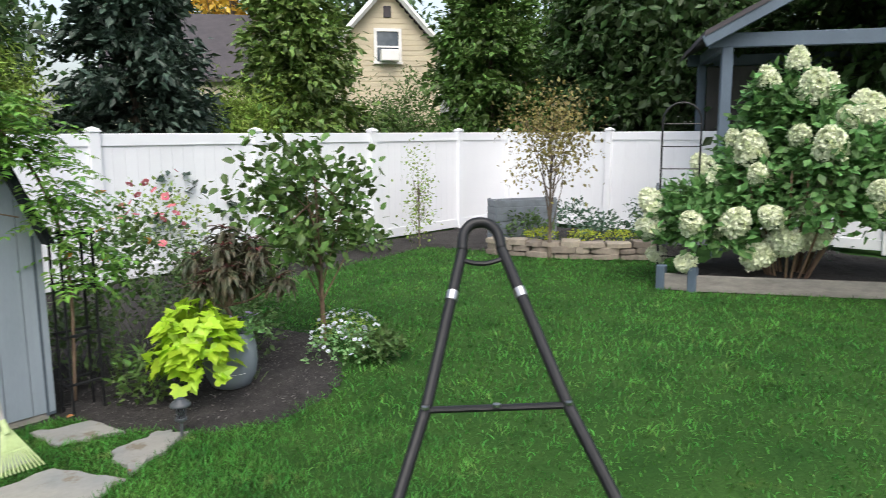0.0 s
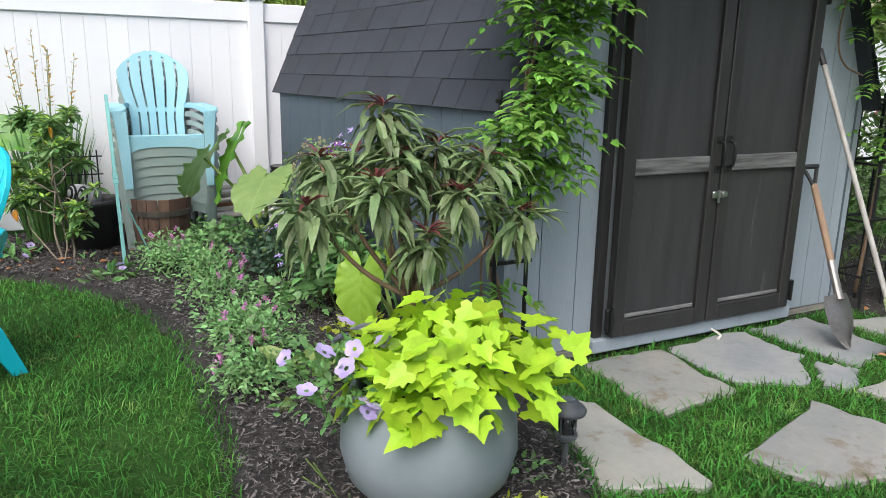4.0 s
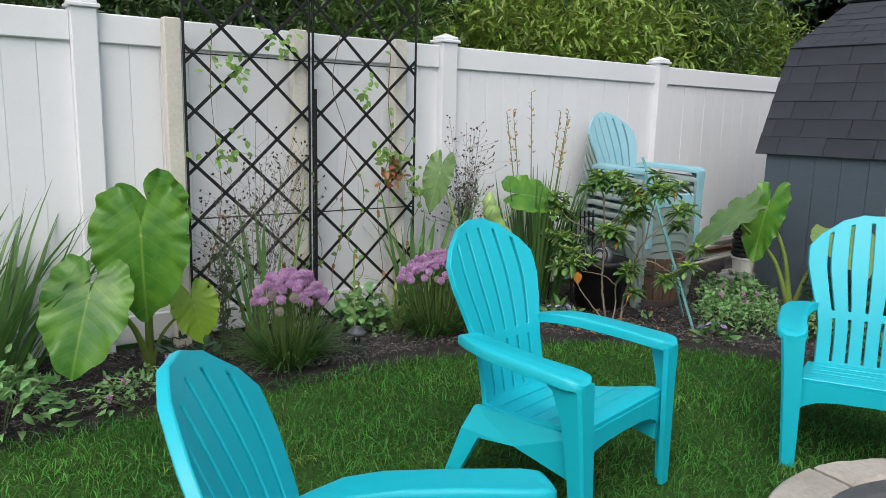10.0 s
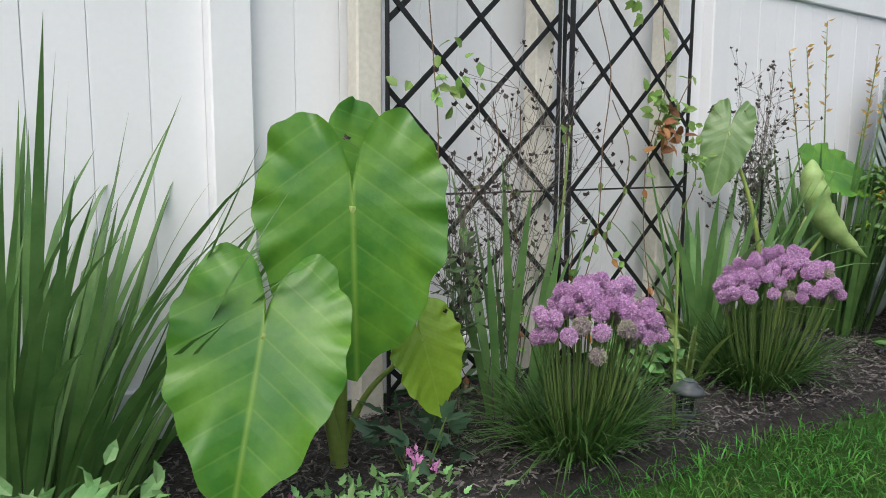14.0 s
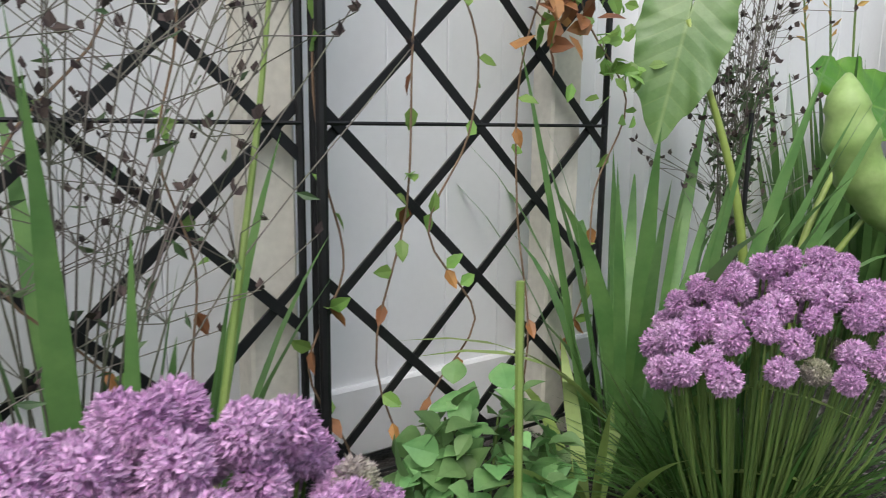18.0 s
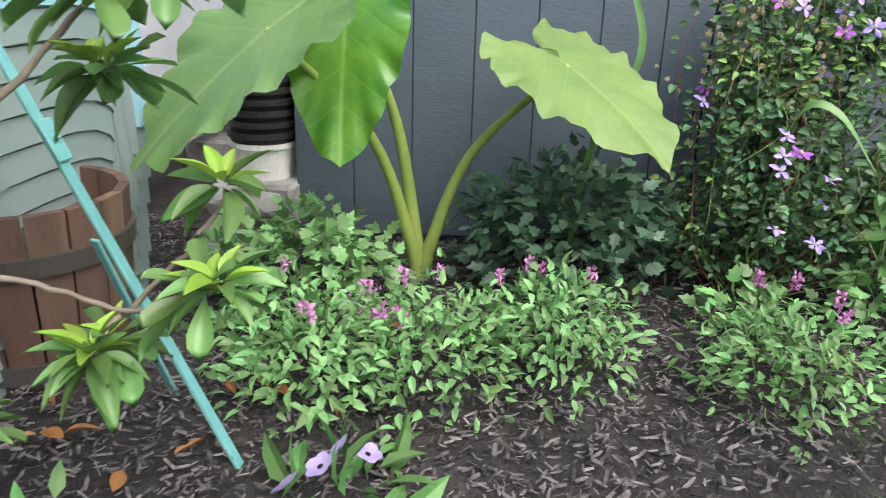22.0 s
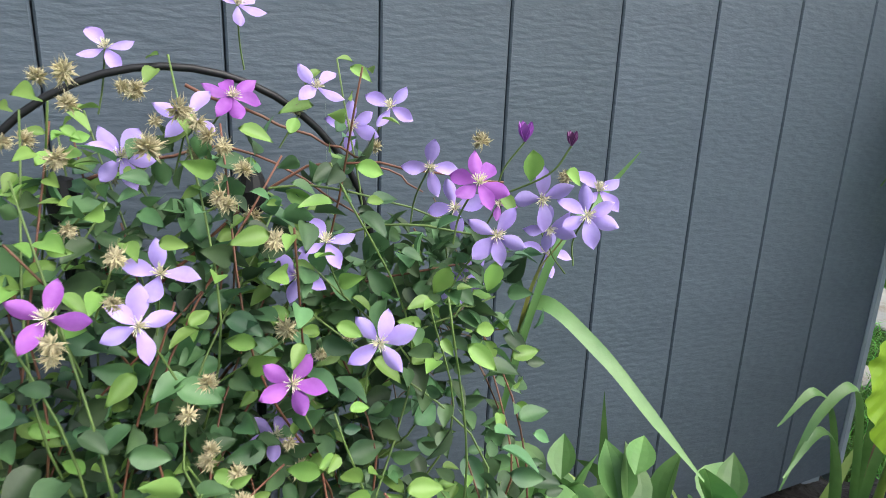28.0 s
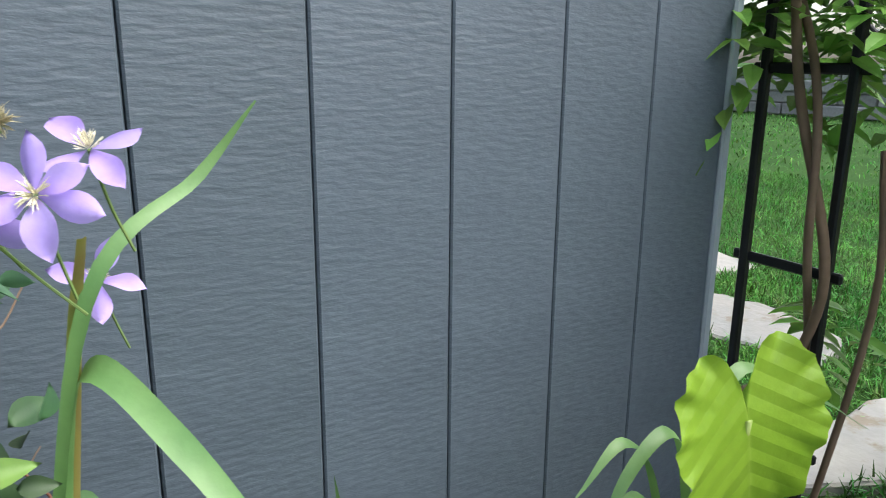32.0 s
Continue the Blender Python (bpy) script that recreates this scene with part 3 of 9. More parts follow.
FINE = leaf_grid([(0, 0), (.06, .14), (.2, .38), (.38, .46), (.6, .38), (.8, .2), (.93, .06), (1, 0)], 0.16, 0.2, 7)
OBOV = leaf_grid([(0, .02), (.15, .12), (.4, .34), (.65, .5), (.82, .46), (.93, .28), (1, 0)], 0.10, 0.16, 6)
PETAL_WAVY = leaf_grid([(0, .05), (.15, .22), (.35, .40), (.55, .5), (.72, .46), (.86, .28), (.95, .1), (1, 0)], 0.10, 0.22, 8, 0.03)
PETAL = leaf_grid([(0, .05), (.15, .2), (.35, .42), (.55, .5), (.72, .42), (.86, .24), (.95, .08), (1, 0)], -0.12, 0.10, 8, 0.012)


def leaves(buf, p, d, nrm, length, width, pattern=OVAL):
    """Many leaves at once: where each starts, the way it points, its upper side, its length and its width against that."""
    p, d, nrm = (np.atleast_2d(np.asarray(x, float)) for x in (p, d, nrm))
    n = len(p)
    d = unit(np.broadcast_to(d, (n, 3)))
    b = unit(np.cross(np.broadcast_to(nrm, (n, 3)), d))
    u = np.cross(d, b)
    length = np.broadcast_to(length, (n,))[:, None, None]
    width = np.broadcast_to(width, (n,))[:, None, None]
    tv, tf = pattern
    v = p[:, None, :] + length * (tv[None, :, :1] * d[:, None, :] + width * tv[None, :, 1:2] * b[:, None, :] + tv[None, :, 2:] * u[:, None, :])
    f = tf[None] + (np.arange(n) * len(tv))[:, None, None]
    return buf.add_tris(v.reshape(-1, 3), f.reshape(-1, 3))


def blades(buf, p, d, length, width, bend, rng, seg=5, fold=0.0):
    """Sword-like leaves that rise along d and bend over towards their own side."""
    p = np.atleast_2d(p)
    n = len(p)
    d = unit(np.broadcast_to(d, (n, 3)))
    length, width, bend = (np.broadcast_to(x, (n,)) for x in (length, width, bend))
    out = d * (1, 1, 0)
    flat = np.linalg.norm(out, axis=1) < 0.05
    a = rng.uniform(0, 6.283, n)
    out[flat] = np.stack([np.cos(a), np.sin(a), 0 * a], 1)[flat]
    out = unit(out)
    side = unit(np.cross(out, (0, 0, 1.0)))
    tw = rng.uniform(-0.9, 0.9, n)[:, None]
    side = unit(side * np.cos(tw) + out * np.sin(tw))
    t = np.linspace(0, 1, seg + 1)
    prof = np.array([0.75 + 0.5 * x if x < 0.5 else 1.0 - ((x - 0.5) / 0.5) ** 1.6 for x in t])
    c = p[:, None] + length[:, None, None] * (d[:, None] * t[None, :, None] + bend[:, None, None] * (out[:, None] * 0.6 - np.array((0, 0, 0.8))) * (t ** 2.4)[None, :, None])
    w = side[:, None] * (width[:, None] * prof[None])[:, :, None] * 0.5
    v = np.stack([c - w, c + w], 2)
    k = 2 * (seg + 1)
    q = np.array([(2 * i, 2 * i + 1, 2 * i + 3, 2 * i + 2) for i in range(seg)])
    f = q[None] + (np.arange(n) * k)[:, None, None]
    return buf.add_tris(v.reshape(-1, 3), f.reshape(-1, 4))


def ball_dirs(rng, n, up=0.0):
    d = unit(rng.normal(size=(n, 3)))
    d[:, 2] = np.where(d[:, 2] < -0.3, -d[:, 2], d[:, 2])
    return unit(d + (0, 0, up))


def mound(buf, rng, centre, radii, n, length, width, pattern=OVAL, up=0.5, inner=0.45, droop=0.0):
    """Leaves all over and inside a rounded mass with a ragged edge."""
    d = ball_dirs(rng, n)
    lump = 1 + 0.18 * np.sin(d[:, 0] * 5 + centre[0] * 7) * np.cos(d[:, 1] * 6 + centre[1] * 5) + rng.normal(0, 0.07, n)
    r = (inner + (1 - inner) * rng.random(n) ** 0.5) * lump
    p = np.asarray(centre) + d * r[:, None] * np.asarray(radii)
    out = unit(d * (1, 1, 0.4) + rng.normal(0, 0.5, (n, 3)) + (0, 0, -droop))
    nr = unit(d + rng.normal(0, 0.45, (n, 3)) + (0, 0, up))
    return leaves(buf, p, out, nr, length * rng.uniform(0.65, 1.2, n), width, pattern)


def inside(poly, x, y):
    poly = np.asarray(poly)
    c = np.zeros(len(x), bool)
    j = len(poly) - 1
    for i in range(len(poly)):
        xi, yi, xj, yj = *poly[i], *poly[j]
        c ^= ((yi > y) != (yj > y)) & (x < (xj - xi) * (y - yi) / (yj - yi + 1e-12) + xi)
        j = i
    return c


# ---- the setting: ground, beds, fence ----
SLANT = Vector((-0.0965, 0.9953, 0))          # the way along the shed's long side
BED_1 = [(-9.0, 2.3), (-6.5, 2.75), (-5.6, 2.82), (-5.0, 2.93), (-4.5, 3.0), (-3.9, 2.97), (-3.27, 2.93), (-2.62, 2.85), (-2.2, 2.66), (-1.85, 2.36),
         (-1.55, 1.95), (-1.33, 1.5), (-1.24, 1.1), (-1.2, 0.7), (-1.21, 0.34), (-1.2, -0.05), (-1.26, -0.4), (-1.3, -0.75), (-1.2, -1.0), (-0.9, -1.1),
         (-0.55, -1.06), (-0.27, -1.0), (-0.12, -0.5), (0.02, -0.02), (2.3, -0.02), (2.3, 2.7), (2.3, 3.9), (-9.0, 3.9)]
BED_2 = [(2.3, -0.06), (2.42, -0.55), (2.72, -0.92), (3.16, -1.1), (3.6, -1.02), (3.95, -0.82), (4.35, -0.32), (4.6, 0.3), (4.5, 0.9), (4.6, 1.6), (5.3, 2.4), (6.8, 2.75),
         (9.3, 2.9), (9.6, 1.9), (9.7, 1.2), (10.1, 0.2), (10.5, -0.5), (12.7, -0.6), (12.7, 3.9), (2.3, 3.9)]
BED_3 = [(8.55, -1.4), (8.62, -1.75), (9.62, -3.75), (11.0, -4.0), (12.7, -1.2)]


def ground_sheet():
    b = Buf()
    xs = np.concatenate([[-3000, -300, -60, -20], np.arange(-10, 14.1, 0.5), [20, 60, 300, 3000]])
    ys = np.concatenate([[-3000, -300, -60, -20], np.arange(-10, 8.1, 0.5), [20, 60, 300, 3000]])
    z = [[0.012 * math.sin(x * 1.1) * math.cos(y * 0.9) - 0.012 if -12 < x < 14 and -12 < y < 9 else -0.012 for x in xs] for y in ys]
    b.add([(x, y, z[j][i]) for j, y in enumerate(ys) for i, x in enumerate(xs)],
          [(j * len(xs) + i, j * len(xs) + i + 1, (j + 1) * len(xs) + i + 1, (j + 1) * len(xs) + i) for j in range(len(ys) - 1) for i in range(len(xs) - 1)])
    return tagged(part("ground", b, SOIL, smooth=True, closed=False), "mown green lawn that runs to the horizon", "lawn", kind="structure")


def bed(name, poly, label, lift=0.03):
    """A planting bed: a low, uneven sheet of mulch that dips under the lawn at its edge."""
    p = np.array(poly)
    s = 0.07
    x0, y0 = p.min(0) - s
    x1, y1 = p.max(0) + s
    xs, ys = np.arange(x0, x1 + s, s), np.arange(y0, y1 + s, s)
    gx, gy = np.meshgrid(xs, ys)
    e = np.full(gx.shape, 9.0)
    for i in range(len(p)):
        a, c = p[i], p[(i + 1) % len(p)]
        t = np.clip(((gx - a[0]) * (c - a)[0] + (gy - a[1]) * (c - a)[1]) / ((c - a) @ (c - a)), 0, 1)
        e = np.minimum(e, np.hypot(gx - a[0] - t * (c - a)[0], gy - a[1] - t * (c - a)[1]))
    ins = inside(p, gx.ravel(), gy.ravel()).reshape(gx.shape)
    e = np.where(ins, e, -e)
    z = lift * np.clip(e / 0.10, -1.6, 1) + 0.012 * np.sin(gx * 9 + 2 * np.sin(gy * 5)) * np.cos(gy * 8) * (e > 0.05) + np.random.normal(0, 0.004, gx.shape)
    keep = e > -0.12
    ids = -np.ones(gx.shape, int)
    ids[keep] = np.arange(keep.sum())
    b = Buf()
    f = [(ids[j, i], ids[j, i + 1], ids[j + 1, i + 1], ids[j + 1, i]) for j in range(len(ys) - 1) for i in range(len(xs) - 1)
         if min(ids[j, i], ids[j, i + 1], ids[j + 1, i + 1], ids[j + 1, i]) >= 0]
    b.add(np.c_[gx[keep], gy[keep], z[keep]], f)
    return tagged(part(name, b, MULCH, smooth=True, closed=False), label, "mulch bed", kind="structure")


ground_sheet()
bed("ground_bed_1", BED_1, "dark brown mulch bed along the white fence and shed")
bed("ground_bed_2", BED_2, "dark brown mulch bed between the shed and far corner")
bed("ground_bed_3", BED_3, "raised soil behind grey timbers", 0.16)

FENCE_Y, POST_STEP, POST_0 = 3.80, 2.286, -0.169


def fence_run(name, label, origin, turn, first, last, boards_apart):
    """White vinyl privacy fence: square posts with caps, rails and upright boards between them, along its own x axis."""
    f = tagged(thing(name, m=pose(*origin, 0, 0, turn)), label, "fence", kind="structure")
    post = cap = rail = low = board = None
    w = 0.127
    for k in range(first, last + 1):
        x = k * POST_STEP
        if post is None:
            post = part("post", Buf().box((0, 0.02, 0.93), (w, w, 1.86), 0.006), VINYL, f, at=pose(x, 0, 0))
            b = Buf().box((0, 0.02, 1.868), (0.155, 0.155, 0.022), 0.005).box((0, 0.02, 1.888), (0.13, 0.13, 0.022), 0.006)
            b.add([(-0.06, -0.04, 1.898), (0.06, -0.04, 1.898), (0.06, 0.08, 1.898), (-0.06, 0.08, 1.898), (0, 0.02, 1.925)],
                  [(0, 1, 4), (1, 2, 4), (2, 3, 4), (3, 0, 4)])
            cap = part("post_cap", b, VINYL, post)
        else:
            q = again(post, pose(x, 0, 0))
            again(cap, Matrix(), q)
        if k == last:
            break
        half = POST_STEP - w
        mid = x + POST_STEP / 2
        if rail is None:
            rail = part("top_rail", Buf().box((0, 0.02, 1.765), (half, 0.055, 0.15), 0.006), VINYL, f, at=pose(mid, 0, 0))
            low = part("bottom_rail", Buf().box((0, 0.02, 0.14), (half, 0.055, 0.16), 0.006), VINYL, f, at=pose(mid, 0, 0))
        else:
            again(rail, pose(mid, 0, 0))
            again(low, pose(mid, 0, 0))
        n = round(half / boards_apart)
        bw = half / n
        for i in range(n):
            bx = x + w / 2 + bw * (i + 0.5)
            m = pose(bx, (0.0005 if i % 2 else -0.0005), 0)
            if board is None:
                board = part("board", Buf().box((0, 0.022, 0.955), (bw - 0.0012, 0.022, 1.48), 0.0018), VINYL, f, at=m)
            else:
                again(board, m)
    return f


fence_run("fence_north", "white vinyl privacy fence with square capped posts", (POST_0, FENCE_Y, 0), 0, -4, 5, 0.155)
fence_run("fence_east", "white vinyl fence that closes the far end", (POST_0 + 5 * POST_STEP + 1.55, FENCE_Y, 0), -90, 0, 3, 0.24)
b = Buf().box((0.775, 0.02, 1.765), (1.55, 0.055, 0.15)).box((0.775, 0.02, 0.14), (1.55, 0.055, 0.16)).box((0.775, 0.022, 0.955), (1.55, 0.022, 1.5))
tagged(part("fence_corner", b, VINYL, at=pose(POST_0 + 5 * POST_STEP, FENCE_Y, 0)), "short white vinyl fence panel beside the corner post", "fence", kind="structure")


# ---- the shed ----
SHED_L, SHED_W, GROOVE = 2.693, 2.26, 0.1795


def roof_point(s, x, z):
    return Vector((x, 0, z)) + SLANT * s


def shed():
    s = thing("garden_shed", "blue-grey barn-roofed wooden garden shed with black double doors", "shed")
    u = np.array(SLANT)
    west = np.array((-0.9953, -0.0965, 0))
    side = [(0, 0.03), (SHED_W, 0.03), (SHED_W, 1.16), (SHED_W - 0.31, 1.92), (SHED_W / 2, 2.33), (0.31, 1.92), (0, 1.16)]
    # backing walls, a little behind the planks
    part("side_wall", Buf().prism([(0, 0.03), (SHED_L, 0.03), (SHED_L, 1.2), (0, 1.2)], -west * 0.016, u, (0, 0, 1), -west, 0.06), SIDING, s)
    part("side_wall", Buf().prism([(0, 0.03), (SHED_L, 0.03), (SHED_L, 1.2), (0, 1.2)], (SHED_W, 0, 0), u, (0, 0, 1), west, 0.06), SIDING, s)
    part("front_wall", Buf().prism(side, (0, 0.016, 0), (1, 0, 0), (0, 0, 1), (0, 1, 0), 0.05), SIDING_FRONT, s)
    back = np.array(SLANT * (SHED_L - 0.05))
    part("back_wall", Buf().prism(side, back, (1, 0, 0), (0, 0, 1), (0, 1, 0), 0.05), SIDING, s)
    # planks of the long side
    rot = Matrix.Rotation(math.atan2(u[1], u[0]), 4, "Z")
    plank = None
    for k in range(15):
        m = Matrix.Translation(SLANT * (GROOVE * (k + 0.5))) @ rot @ pose(0, 0, 0)
        if plank is None:
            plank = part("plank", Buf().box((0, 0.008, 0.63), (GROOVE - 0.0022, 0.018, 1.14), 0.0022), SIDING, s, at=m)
        else:
            again(plank, m)
    # planks of the door side
    edges = [0.0, 0.163, 0.363, 0.563, 0.763, 0.963, 1.163, 1.363, 1.563, 1.763, 1.963, 2.12, SHED_W]

    def top_at(x):
        return float(np.interp(x, [0, 0.31, SHED_W / 2, SHED_W - 0.31, SHED_W], [1.16, 1.92, 2.33, 1.92, 1.16]))
    for a, c in zip(edges, edges[1:]):
        low = 1.9 if 0.5 < (a + c) / 2 < 1.75 else 0.05
        a, c = a + 0.0025, c - 0.0025
        o = [(a, low), (c, low), (c, top_at(c) - 0.02)] + ([(SHED_W / 2, 2.3)] if a < SHED_W / 2 < c else []) + [(a, top_at(a) - 0.02)]
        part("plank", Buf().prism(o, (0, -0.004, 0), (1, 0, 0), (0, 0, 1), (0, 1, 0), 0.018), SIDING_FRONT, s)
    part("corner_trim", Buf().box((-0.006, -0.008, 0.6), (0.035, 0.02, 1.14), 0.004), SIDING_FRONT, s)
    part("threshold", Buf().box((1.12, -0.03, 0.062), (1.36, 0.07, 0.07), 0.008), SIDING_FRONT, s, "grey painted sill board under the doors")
    part("header", Buf().box((1.12, -0.04, 1.935), (1.36, 0.07, 0.10), 0.006), DOOR_FRAME, s, "black board above the doors")
    part("skid", Buf().box((1.12, 0.05, 0.015), (2.2, 0.1, 0.06), 0.01), WOOD_GREY, s)
    # roof decks
    def deck(x0, z0, x1, z1, name="roof_deck"):
        d = Vector((x1 - x0, 0, z1 - z0))
        n = SLANT.cross(d).normalized()
        n = n if n.z > 0 else -n
        p = [roof_point(-0.07, x0, z0), roof_point(SHED_L + 0.06, x0, z0), roof_point(SHED_L + 0.06, x1, z1), roof_point(-0.07, x1, z1)]
        q = [v - n * 0.03 for v in p]
        return part(name, Buf().add([tuple(v) for v in p + q], [(0, 1, 2, 3), (4, 5, 6, 7), (0, 1, 5, 4), (1, 2, 6, 5), (2, 3, 7, 6), (3, 0, 4, 7)]), SHINGLE, s)
    W = SHED_W
    slopes = [(-0.03, 1.155, 0.31, 1.94), (0.31, 1.94, W / 2, 2.36), (W + 0.03, 1.155, W - 0.31, 1.94), (W - 0.31, 1.94, W / 2, 2.36)]
    for sl in slopes:
        deck(*sl)
    # shingles: each tab of the slopes towards the garden; the far side in one piece
    tabs = {}
    far = Buf()
    r = random.Random(4)
    for si, (x0, z0, x1, z1) in enumerate(slopes):
        d = Vector((x1 - x0, 0, z1 - z0))
        ln = d.length
        d.normalize()
        n = SLANT.cross(d).normalized()
        if n.z < 0:
            n = -n
        up = n.cross(SLANT).normalized()
        up = up if up.z > 0 else -up
        m3 = Matrix((SLANT, up, n)).transposed().to_4x4()
        rows = round(ln / 0.14)
        step = ln / rows
        for j in range(rows):
            x = -0.08 - (0.15 if j % 2 else 0.02)
            while x < SHED_L + 0.06:
                w = r.choice((0.20, 0.28, 0.33, 0.36))
                a, c = max(x, -0.085), min(x + w, SHED_L + 0.075)
                x += w
                if c - a < 0.05:
                    continue
                w = round(c - a, 2)
                lift = 0.006 + 0.004 * (r.random())
                o = roof_point((a + c) / 2, x0, z0) + d * (step * (j + 0.5)) + n * lift
                m = Matrix.Translation(o) @ m3 @ pose(0, 0, 0, -1.6 + r.uniform(-0.25, 0.25), 0, r.uniform(-0.2, 0.2))
                if si < 2:
                    if w not in tabs:
                        tabs[w] = part("shingle", Buf().box((0, 0, 0), (w - 0.004, step + 0.03, 0.007), 0.002), SHINGLE, s, at=m)
                    else:
                        again(tabs[w], m)
                else:
                    bx = Buf().box((0, 0, 0), (w - 0.004, step + 0.03, 0.007), 0.002)
                    far.add(bx.v[0] @ np.array(m.to_3x3()).T + np.array(m.translation), bx.f)
    ob = part("far_shingles", far, SHINGLE, s)
    tagged(ob, kind="stuff")
    b = Buf()
    p0, p1 = roof_point(-0.08, W / 2, 2.375), roof_point(SHED_L + 0.07, W / 2, 2.375)
    b.tube([p0, p1], 0.05, 8, 0.4)
    part("ridge_cap", b, SHINGLE, s)
    # double doors
    for k, (x0, x1) in enumerate(((0.519, 1.113), (1.124, 1.722))):
        dr = part("door", Buf().box(((x0 + x1) / 2, -0.062, 0.995), (x1 - x0 - 0.006, 0.03, 1.76), 0.003), DOOR_BLACK, s, "black-stained plywood shed door, closed")
        for xs in (x0 + 0.035, x1 - 0.035):
            part("stile", Buf().box((xs, -0.088, 0.995), (0.07, 0.024, 1.77), 0.004), DOOR_FRAME, dr)
        part("rail", Buf().box(((x0 + x1) / 2, -0.088, 1.845), (x1 - x0 - 0.142, 0.022, 0.07), 0.004), DOOR_FRAME, dr)
        part("rail", Buf().box(((x0 + x1) / 2, -0.088, 0.15), (x1 - x0 - 0.142, 0.022, 0.085), 0.004), DOOR_FRAME, dr)
        part("rail", Buf().box(((x0 + x1) / 2, -0.088, 0.905), (x1 - x0 - 0.142, 0.022, 0.075), 0.005), WORN_RAIL, dr, "worn black middle rail with bare wood showing")
        part("bead", Buf().box(((x0 + x1) / 2, -0.083, 0.205), (x1 - x0 - 0.16, 0.012, 0.02), 0.004), WORN_RAIL, dr)
        hx = 1.085 if k == 0 else 1.152
        b = Buf().tube(curve([(hx, -0.10, 0.885), (hx, -0.135, 0.90), (hx, -0.142, 0.95), (hx, -0.135, 1.0), (hx, -0.10, 1.015)], 5), 0.008, 8)
        b.box((hx, -0.103, 0.88), (0.03, 0.008, 0.035), 0.003).box((hx, -0.103, 1.02), (0.03, 0.008, 0.035), 0.003)
        part("handle", b, BLACK_STEEL, dr, "black metal pull handle")
        ex = x0 - 0.012 if k == 0 else x1 + 0.012
        for hz in (0.2, 1.72):
            part("hinge", Buf().box((ex, -0.09, hz), (0.045, 0.02, 0.11), 0.004).tube([(ex, -0.105, hz - 0.055), (ex, -0.105, hz + 0.055)], 0.008), BLACK_STEEL, dr)
    part("latch", Buf().box((1.112, -0.108, 0.757), (0.085, 0.012, 0.032), 0.004).box((1.14, -0.118, 0.757), (0.03, 0.012, 0.022), 0.003).tube([(1.10, -0.118, 0.78), (1.10, -0.118, 0.72)], 0.006), CHROME, s, "grey metal hasp")
    for k, fr in enumerate(((0.49, 0.04), (1.75, 0.04))):
        part("door_trim", Buf().box((fr[0], -0.02, 0.99), (0.05, 0.035, 1.80), 0.004), DOOR_FRAME if k == 0 else SIDING_FRONT, s)
    b = Buf().tube(curve([(1.20, -0.07, 0.05), (1.215, -0.12, 0.03), (1.19, -0.13, 0.012), (1.21, -0.17, 0.006), (1.20, -0.21, 0.006)], 5), 0.006)
    part("rope_end", b, PVC, s, "frayed end of pale rope under the door")
    return s


shed()


# ---- garden chairs ----
def lattice_sheet(cols, rows, open_cell, place, thick):
    """A moulded sheet with slots: cells of a grid, some left open, given a thickness."""
    bm = bmesh.new()
    vs = [[bm.verts.new(place(u, v)) for u in cols] for v in rows]
    for j in range(len(rows) - 1):
        for i in range(len(cols) - 1):
            if not open_cell((cols[i] + cols[i + 1]) / 2, (rows[j] + rows[j + 1]) / 2, i, j):
                bm.faces.new((vs[j][i], vs[j][i + 1], vs[j + 1][i + 1], vs[j + 1][i]))
    bmesh.ops.delete(bm, geom=[v for v in bm.verts if not v.link_faces], context="VERTS")
    bmesh.ops.recalc_face_normals(bm, faces=bm.faces)
    bmesh.ops.solidify(bm, geom=bm.faces[:], thickness=thick)
    bmesh.ops.recalc_face_normals(bm, faces=bm.faces)
    es = [e for e in bm.edges if len(e.link_faces) == 2 and e.calc_face_angle(0) > 0.9]
    bmesh.ops.bevel(bm, geom=es, offset=0.0025, segments=1, affect="EDGES", clamp_overlap=True)
    return bm


def smooth_mesh(ob, angle=0.7):
    ob.data.polygons.foreach_set("use_smooth", [True] * len(ob.data.polygons))
    ob.data.set_sharp_from_angle(angle=angle)


